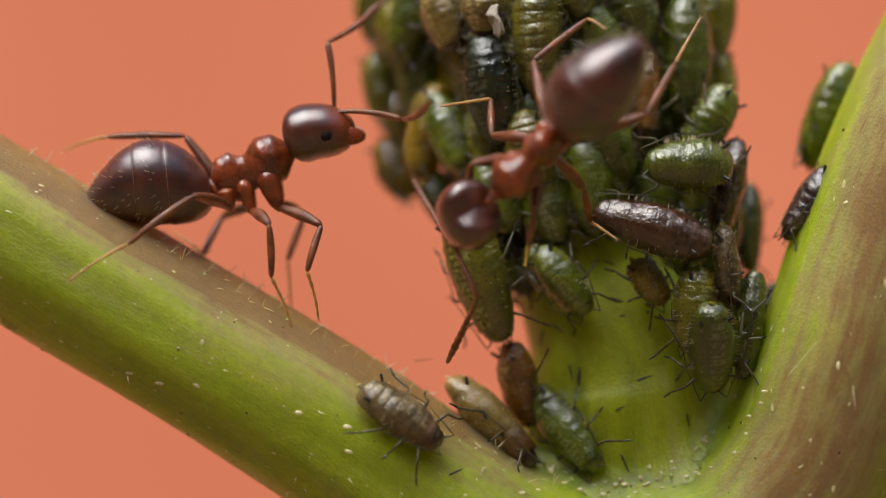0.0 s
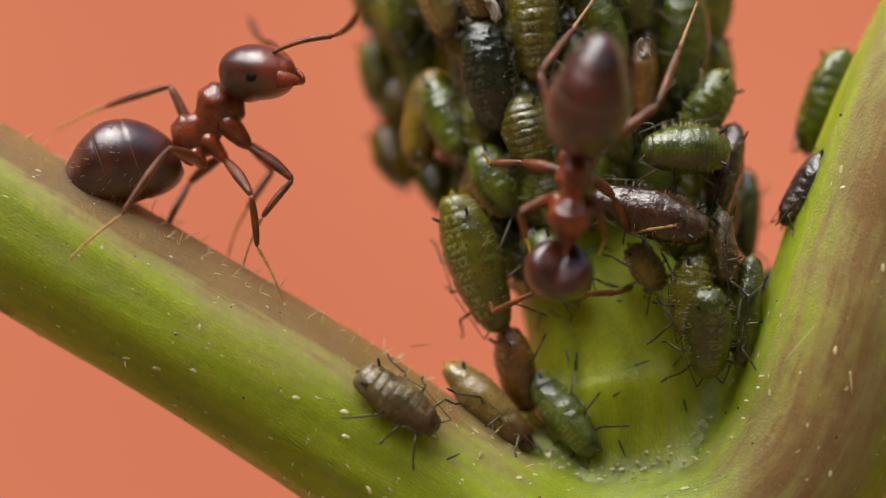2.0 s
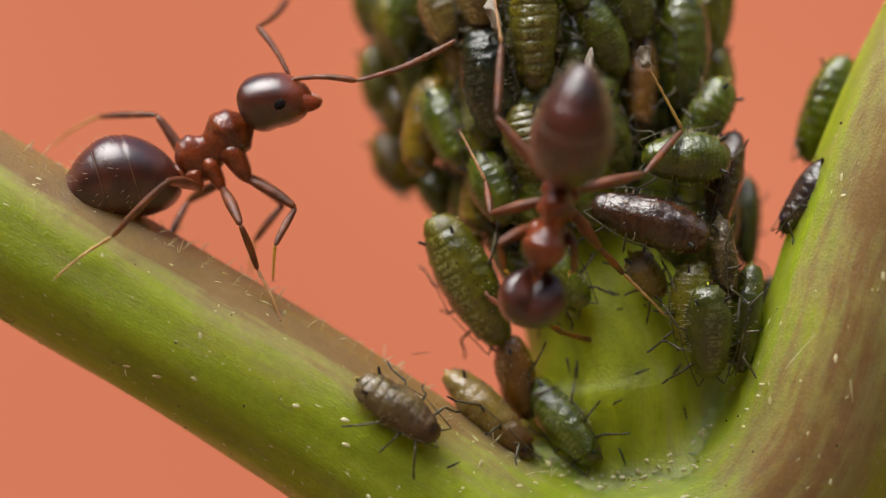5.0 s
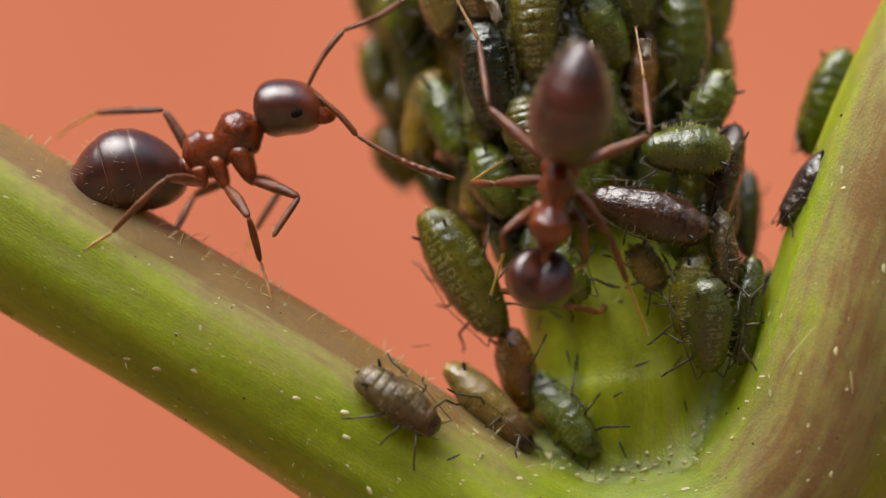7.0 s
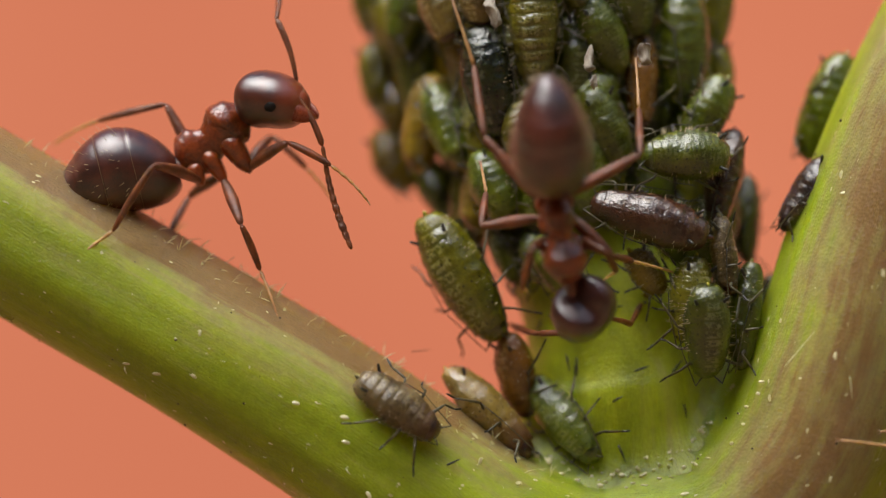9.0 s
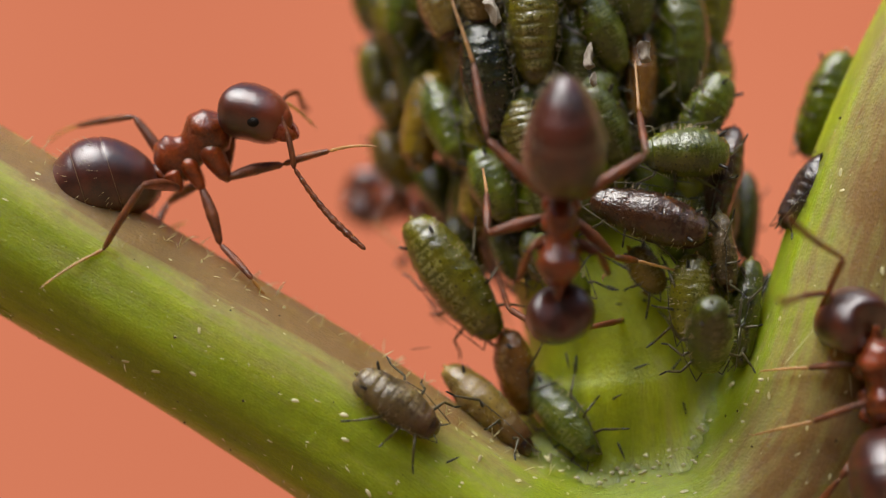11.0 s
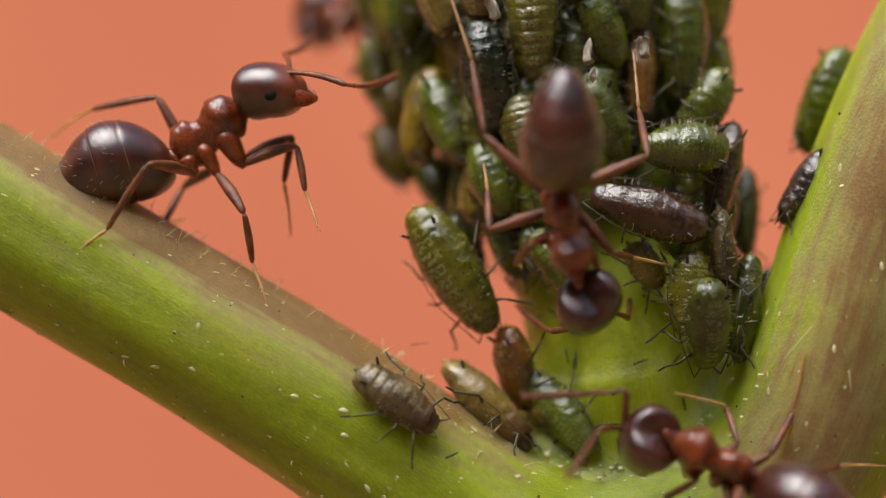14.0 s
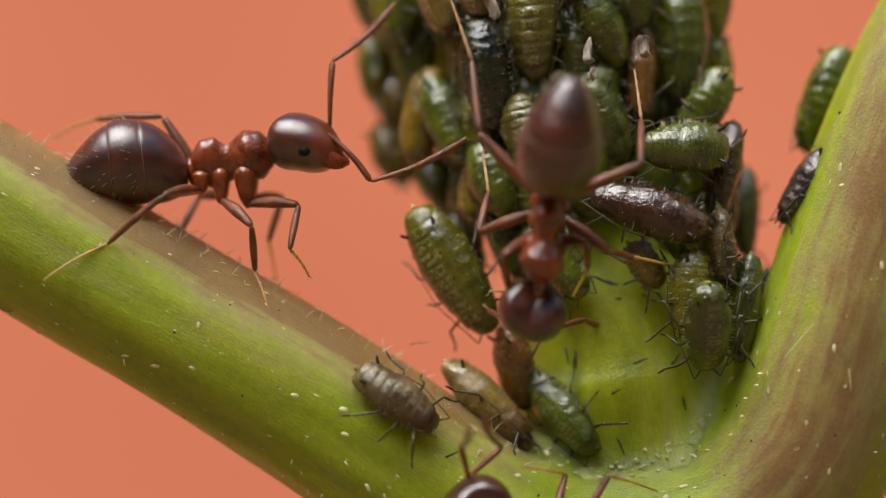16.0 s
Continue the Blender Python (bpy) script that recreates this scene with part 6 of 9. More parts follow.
    left_hind_ankle=[(1.94, -0.69, 3.46), (1.8, -0.69, 3.25), (1.76, -1.17, 3.09), (1.74, -1.2, 3.08), (1.77, -1.19, 3.09), (1.79, -1.17, 3.1), (1.89, -0.99, 3.16), (1.87, -1.07, 3.13), (0.34, -1.76, 2.8), (0.34, -1.29, 2.78), (0.45, -1.02, 3.01), (0.47, -1, 2.94), (0.4, -1.18, 2.74), (0.4, -1.29, 2.68), (0.4, -1.34, 2.68), (0.4, -1.5, 2.66), (0.4, -1.53, 2.66), (0.4, -1.66, 2.64), (0.4, -1.96, 2.6), (0.39, -1.96, 2.61), (0.39, -1.96, 2.6), (0.39, -1.96, 2.58), (0.39, -1.61, 2.63), (0.39, -1.62, 2.62), (0.39, -1.5, 2.63), (0.39, -1.55, 2.62), (0.39, -1.58, 2.61), (0.39, -1.52, 2.62)],
    left_hind_toe=[(2.14, -1.61, 3.27), (2.26, -1.47, 3.57), (2.19, -0.51, 3.64), (2.16, -0.53, 3.62), (2.16, -0.52, 3.65), (2.15, -0.51, 3.69), (2.19, -0.44, 3.9), (2.15, -0.46, 3.83), (0.11, -1.29, 3.61), (0.11, -0.93, 3.64), (0.03, -0.68, 3.8), (0.05, -0.71, 3.75), (0.11, -0.93, 3.61), (0.11, -1.16, 3.59), (0.11, -1.18, 3.58), (0.11, -1.3, 3.56), (0.11, -1.33, 3.55), (0.11, -1.39, 3.51), (0.11, -1.71, 3.48), (0.11, -1.65, 3.48), (0.11, -1.65, 3.47), (0.11, -1.68, 3.46), (0.11, -1.29, 3.48), (0.11, -1.29, 3.48), (0.11, -1.16, 3.48), (0.11, -1.2, 3.47), (0.11, -1.22, 3.46), (0.11, -1.15, 3.46)],
    right_hind_knee=[(2.7, -1.97, 2.09), (2.94, -1.96, 2.18), (2.8, -1.96, 2.05), (2.82, -1.96, 1.99), (2.89, -1.96, 2.02), (3, -1.96, 2.07), (3.13, -1.68, 2.13), (3.15, -1.83, 2.11), (2.44, -1.18, 0.82), (2.44, -1.18, 0.96), (2.41, -1.18, 1.04), (2.78, -1.67, 1.61), (2.65, -1.95, 1.48), (2.67, -1.95, 1.47), (2.64, -1.95, 1.44), (2.66, -1.95, 1.43), (2.68, -1.95, 1.43), (2.74, -1.96, 1.39), (2.72, -1.96, 1.37), (2.72, -1.95, 1.35), (2.69, -1.95, 1.32), (2.69, -1.95, 1.3), (2.75, -1.95, 1.32), (2.77, -1.7, 1.3), (2.76, -1.77, 1.28), (2.77, -1.66, 1.27), (2.74, -1.96, 1.23), (2.67, -1.96, 1.19)],
    right_hind_ankle=[(3.13, -1.27, 2.83), (3.17, -1.13, 2.87), (3.18, -1.28, 2.83), (3.2, -1.35, 2.82), (3.23, -1.29, 2.83), (3.26, -1.21, 2.83), (3.32, -0.96, 2.94), (3.33, -1.07, 2.89), (3.21, -0.57, 1.32), (3.14, -0.53, 1.5), (3.43, -1.18, 1.45), (2.75, -0.95, 2.44), (2.67, -1.08, 2.15), (2.67, -1.07, 2.13), (2.68, -1.08, 2.11), (2.68, -1.08, 2.09), (2.68, -1.07, 2.09), (2.69, -1.05, 2.01), (2.69, -1.06, 2), (2.7, -1.05, 1.99), (2.7, -1.06, 1.96), (2.71, -1.06, 1.94), (2.7, -1.04, 1.93), (2.71, -0.85, 1.99), (2.71, -0.9, 1.95), (2.71, -0.82, 1.97), (2.72, -1.05, 1.85), (2.73, -1.07, 1.83)],
    right_hind_toe=[(3.53, -0.71, 3.5), (3.55, -0.54, 3.52), (3.53, -0.69, 3.5), (3.52, -0.74, 3.5), (3.52, -0.68, 3.5), (3.53, -0.59, 3.51), (3.59, -0.43, 3.69), (3.55, -0.48, 3.6), (2.71, -0.96, 2.05), (2.63, -1.1, 2.08), (4.31, -0.83, 1.6), (2.68, -0.34, 3.18), (2.67, -0.44, 2.86), (2.68, -0.43, 2.85), (2.68, -0.44, 2.82), (2.68, -0.44, 2.81), (2.68, -0.43, 2.8), (2.68, -0.42, 2.74), (2.68, -0.42, 2.72), (2.68, -0.42, 2.71), (2.68, -0.43, 2.68), (2.68, -0.43, 2.66), (2.68, -0.42, 2.66), (2.67, -0.35, 2.81), (2.67, -0.36, 2.75), (2.67, -0.35, 2.81), (2.68, -0.42, 2.58), (2.68, -0.43, 2.54)],
    left_mid_knee=[(0.65, -1.07, 1.83), (0.86, -1.7, 1.01), (1.11, -0.94, 1.25), (1.11, -0.99, 1.25), (1.11, -1.02, 1.25), (1.1, -1.11, 1.26), (1.1, -1.24, 1.26), (1.1, -1.22, 1.26), (0.5, -1.29, 0.43), (0.5, -1.27, 0.73), (0.5, -1.2, 0.92), (0.72, -1.15, 0.97), (0.46, -1.42, 0.63), (0.51, -1.48, 0.55), (0.51, -1.4, 0.5), (0.51, -1.53, 0.45), (0.51, -1.71, 0.43), (0.6, -1.71, 0.31), (0.6, -1.71, 0.29), (0.6, -1.71, 0.25), (0.56, -1.71, 0.25), (0.56, -1.71, 0.25), (0.59, -1.72, 0.27), (0.62, -1.71, 0.29), (0.59, -1.72, 0.29), (0.6, -1.71, 0.3), (0.52, -1.7, 0.27), (0.51, -1.38, 0.27)],
    left_mid_ankle=[(0.61, -0.53, 2.35), (0.55, -1.02, 1), (0.63, -0.37, 1.27), (0.64, -0.4, 1.27), (0.65, -0.43, 1.26), (0.67, -0.5, 1.26), (0.7, -0.6, 1.26), (0.69, -0.6, 1.26), (0.54, -0.79, 0.99), (0.5, -0.54, 0.92), (0.45, -0.45, 1.01), (0.37, -0.49, 0.99), (0.51, -0.76, 0.98), (0.52, -0.82, 0.9), (0.55, -0.79, 0.94), (0.58, -0.95, 0.93), (0.58, -1.14, 0.92), (0.59, -1.23, 0.88), (0.59, -1.25, 0.88), (0.6, -1.29, 0.87), (0.6, -1.29, 0.86), (0.6, -1.28, 0.86), (0.61, -1.24, 0.85), (0.61, -1.21, 0.84), (0.62, -1.21, 0.84), (0.62, -1.18, 0.83), (0.62, -1.2, 0.82), (0.63, -0.88, 0.82)],
    left_mid_toe=[(-0.1, -0.99, 2.24), (0.33, -0.22, 1.19), (0.66, -1.2, 1.41), (0.59, -1.24, 1.39), (0.52, -1.26, 1.37), (0.37, -1.29, 1.35), (0.1, -1.19, 1.32), (0.07, -1.17, 1.26), (0.48, -0.24, 1.64), (0.5, -0.96, 1.66), (0.61, -1.16, 1.45), (0.8, -1.16, 1.28), (0.5, -0.11, 1.53), (0.53, -0.19, 1.47), (0.5, -0.15, 1.49), (0.51, -0.23, 1.37), (0.53, -0.37, 1.27), (0.55, -0.45, 1.23), (0.55, -0.48, 1.23), (0.55, -0.52, 1.23), (0.56, -0.52, 1.23), (0.56, -0.51, 1.23), (0.57, -0.48, 1.23), (0.57, -0.45, 1.23), (0.57, -0.45, 1.23), (0.58, -0.44, 1.23), (0.58, -0.46, 1.23), (0.56, -0.26, 1.4)],
    right_mid_knee=[(1.86, -1.09, 1.13), (2.25, -1.15, 0.96), (2.27, -1.04, 0.91), (2.29, -0.99, 0.86), (2.31, -1, 0.81), (2.32, -1.01, 0.77), (2.33, -1.15, 0.71), (2.34, -1.17, 0.66), (2.01, -1.24, 0.05), (1.98, -1.72, 0.09), (1.99, -1.71, 0.23), (2.21, -1.72, 0.3), (2.15, -1.71, 0.22), (2.16, -1.71, 0.21), (2.19, -1.71, 0.16), (2.27, -1.71, 0.06), (2.29, -1.71, 0.04), (2.32, -1.37, 0.01), (2.32, -1.24, 0.01), (2.32, -1.34, 0), (2.32, -1.36, -0), (2.32, -1.34, -0.01), (2.3, -1.71, -0.01), (2.29, -1.7, -0.01), (2.26, -1.71, 0.03), (2.29, -1.71, -0.02), (2.31, -1.71, -0.03), (2.27, -1.71, -0.01)],
    right_mid_ankle=[(2, -0.51, 0.68), (2.52, -0.63, 0.49), (2.56, -0.55, 0.42), (2.58, -0.51, 0.36), (2.59, -0.5, 0.32), (2.6, -0.5, 0.29), (2.58, -0.59, 0.29), (2.59, -0.59, 0.26), (2.42, -0.72, -0.3), (2.36, -1.18, -0.28), (2.42, -1.45, -0.33), (2.48, -1.57, -0.38), (2.59, -1.16, -0.02), (2.6, -1.15, -0.03), (2.6, -1.11, -0.03), (2.6, -1.04, -0.03), (2.61, -1.03, -0.03), (2.69, -0.72, -0.06), (2.73, -0.62, -0.07), (2.7, -0.7, -0.07), (2.69, -0.71, -0.07), (2.7, -0.7, -0.07), (2.61, -1.03, -0.06), (2.61, -1.03, -0.07), (2.61, -1.06, -0.07), (2.62, -1.03, -0.07), (2.62, -1.03, -0.07), (2.62, -1.05, -0.08)],
    right_mid_toe=[(2.33, -1.24, 0.4), (3.25, -0.22, 0.34), (3.24, -1.05, 0.36), (3.19, -1.1, 0.39), (3.19, -1.11, 0.39), (3.18, -1.11, 0.38), (3.3, -1.04, 0.32), (3.3, -1.04, 0.32), (2.81, -0.37, -0.98), (2.74, -0.76, -0.91), (2.75, -1.04, -1), (2.78, -1.19, -1.09), (3.19, -0.57, -0.18), (3.19, -0.56, -0.18), (3.19, -0.52, -0.18), (3.2, -0.45, -0.18), (3.2, -0.45, -0.19), (3.42, -0.33, -0.24), (3.51, -0.34, -0.27), (3.44, -0.33, -0.25), (3.43, -0.33, -0.25), (3.45, -0.33, -0.25), (3.21, -0.44, -0.19), (3.22, -0.44, -0.2), (3.21, -0.46, -0.19), (3.21, -0.44, -0.2), (3.22, -0.44, -0.2), (3.21, -0.45, -0.2)],
    left_front_knee=[(0.24, -1.98, 1.41), (0.88, -1.87, 0.64), (0.89, -2.12, 0.45), (0.91, -2.19, 0.49), (0.93, -2.14, 0.53), (0.96, -2.04, 0.57), (1, -1.67, 0.62), (1.01, -1.9, 0.65), (0.52, -2.16, 0.05), (0.52, -2.01, 0.12), (0.49, -2.06, 0.3), (0.71, -1.99, 0.23), (0.9, -2.28, 0.05), (1.13, -2.41, 0.16), (1.13, -2.44, 0.15), (1.13, -2.44, 0.14), (1.13, -2.43, 0.14), (1.12, -2.42, 0.11), (1.11, -2.42, 0.11), (1.11, -2.39, 0.1), (1.11, -2.4, 0.09), (1.11, -2.39, 0.08), (1.1, -2.4, 0.08), (1.1, -2.36, 0.07), (1.1, -2.4, 0.06), (0.99, -2.35, 0.06), (0.84, -2.32, 0.05), (0.72, -2.25, -0.11)],
    left_front_ankle=[(0.27, -1.37, 1.12), (1.01, -1.35, 0.23), (1.04, -1.49, 0.25), (1.07, -1.57, 0.26), (1.1, -1.54, 0.27), (1.14, -1.46, 0.26), (1.22, -1.19, 0.19), (1.22, -1.39, 0.26), (0.65, -1.53, -0.18), (0.68, -1.42, -0.16), (0.73, -1.52, -0.03), (0.81, -1.35, 0.05), (0.76, -1.69, -0.25), (1.07, -1.91, -0.3), (1.06, -1.96, -0.33), (1.06, -1.98, -0.35), (1.05, -1.96, -0.34), (1.03, -1.85, -0.24), (1.03, -1.83, -0.24), (1.03, -1.79, -0.21), (1.02, -1.78, -0.19), (1.02, -1.76, -0.16), (1.01, -1.76, -0.14), (1.01, -1.72, -0.12), (1, -1.75, -0.09), (0.93, -1.73, -0.21), (0.66, -1.78, -0.33), (0.89, -1.71, -0.5)],
    left_front_toe=[(0.61, -0.79, 0.85), (1.09, -0.72, -0.12), (1.11, -0.82, -0.02), (1.14, -0.89, 0.03), (1.18, -0.86, 0.03), (1.22, -0.79, 0), (1.2, -1.84, -0.13), (1.3, -0.73, -0.01), (0.87, -0.88, -0.4), (0.87, -0.79, -0.47), (0.75, -0.92, -0.43), (0.65, -0.92, -0.51), (0.64, -0.98, -0.34), (1.09, -1.21, -0.46), (1.1, -1.25, -0.45), (1.12, -1.27, -0.44), (1.11, -1.25, -0.43), (1.09, -1.13, -0.33), (1.09, -1.12, -0.32), (1.09, -1.07, -0.29), (1.08, -1.07, -0.27), (1.08, -1.05, -0.24), (1.07, -1.04, -0.22), (1.07, -1, -0.2), (1.06, -1.03, -0.17), (0.91, -1.02, -0.33), (0.82, -1.2, -0.73), (0.66, -1.03, -0.55)],
    right_front_knee=[(1.16, -2.18, 0.64), (1.95, -2.39, 0.78), (1.99, -2.46, 0.73), (2.03, -2.46, 0.68), (2.07, -2.46, 0.63), (2.11, -2.46, 0.59), (2.16, -2.38, 0.54), (2.2, -2.36, 0.49), (1.61, -2.44, 0.05), (1.66, -2.37, 0.1), (1.78, -2.33, 0.24), (1.9, -2.41, 0.38), (2.07, -2.19, 0.05), (2.28, -2.16, 0.16), (2.27, -2.16, 0.11), (2.26, -2.25, 0.06), (2.25, -2.28, 0.06), (2.15, -2.35, 0.03), (2.13, -2.4, 0.03), (2.11, -2.41, 0.02), (2.09, -2.42, 0.01), (2.07, -2.42, 0.01), (2.04, -2.39, -0), (2.02, -2.39, -0.01), (2, -2.37, -0.02), (2, -2.39, 0.03), (2, -2.37, 0.07), (2, -2.34, 0.11)],
    right_front_ankle=[(1.11, -1.57, 0.35), (2.06, -1.89, 0.33), (2.09, -1.92, 0.32), (2.13, -1.9, 0.31), (2.16, -1.88, 0.3), (2.2, -1.85, 0.29), (2.24, -1.75, 0.28), (2.27, -1.72, 0.27), (1.56, -1.8, -0.18), (1.62, -1.75, -0.17), (1.76, -1.75, -0.12), (1.89, -1.9, -0.08), (2.07, -1.58, -0.25), (2.32, -1.52, -0.07), (2.32, -1.52, -0.1), (2.32, -1.6, -0.13), (2.31, -1.63, -0.13), (2.21, -1.71, -0.18), (2.2, -1.76, -0.18), (2.18, -1.76, -0.19), (2.16, -1.77, -0.2), (2.14, -1.78, -0.21), (2.11, -1.76, -0.22), (2.09, -1.75, -0.23), (2.07, -1.74, -0.24), (2.03, -1.76, -0.21), (2, -1.74, -0.18), (1.96, -1.72, -0.15)],
    right_front_toe=[(1.08, -0.91, 0.06), (2.09, -1.24, 0.03), (2.11, -1.27, 0.03), (2.12, -1.23, 0.03), (2.14, -1.21, 0.03), (2.16, -1.18, 0.04), (2.18, -1.08, 0.04), (2.2, -1.05, 0.04), (1.55, -1.08, -0.26), (1.59, -1.03, -0.26), (1.7, -1.05, -0.25), (1.81, -1.2, -0.23), (1.95, -0.88, -0.36), (2.3, -0.82, -0.24), (2.26, -0.82, -0.27), (2.23, -0.91, -0.28), (2.23, -0.93, -0.27), (2.21, -1, -0.29), (2.2, -1.04, -0.28), (2.2, -1.05, -0.29), (2.19, -1.06, -0.3), (2.18, -1.07, -0.3), (2.17, -1.04, -0.31), (2.16, -1.04, -0.32), (2.15, -1.03, -0.33), (2.04, -1.06, -0.4), (1.94, -1.08, -0.47), (1.83, -1.12, -0.54)],
)
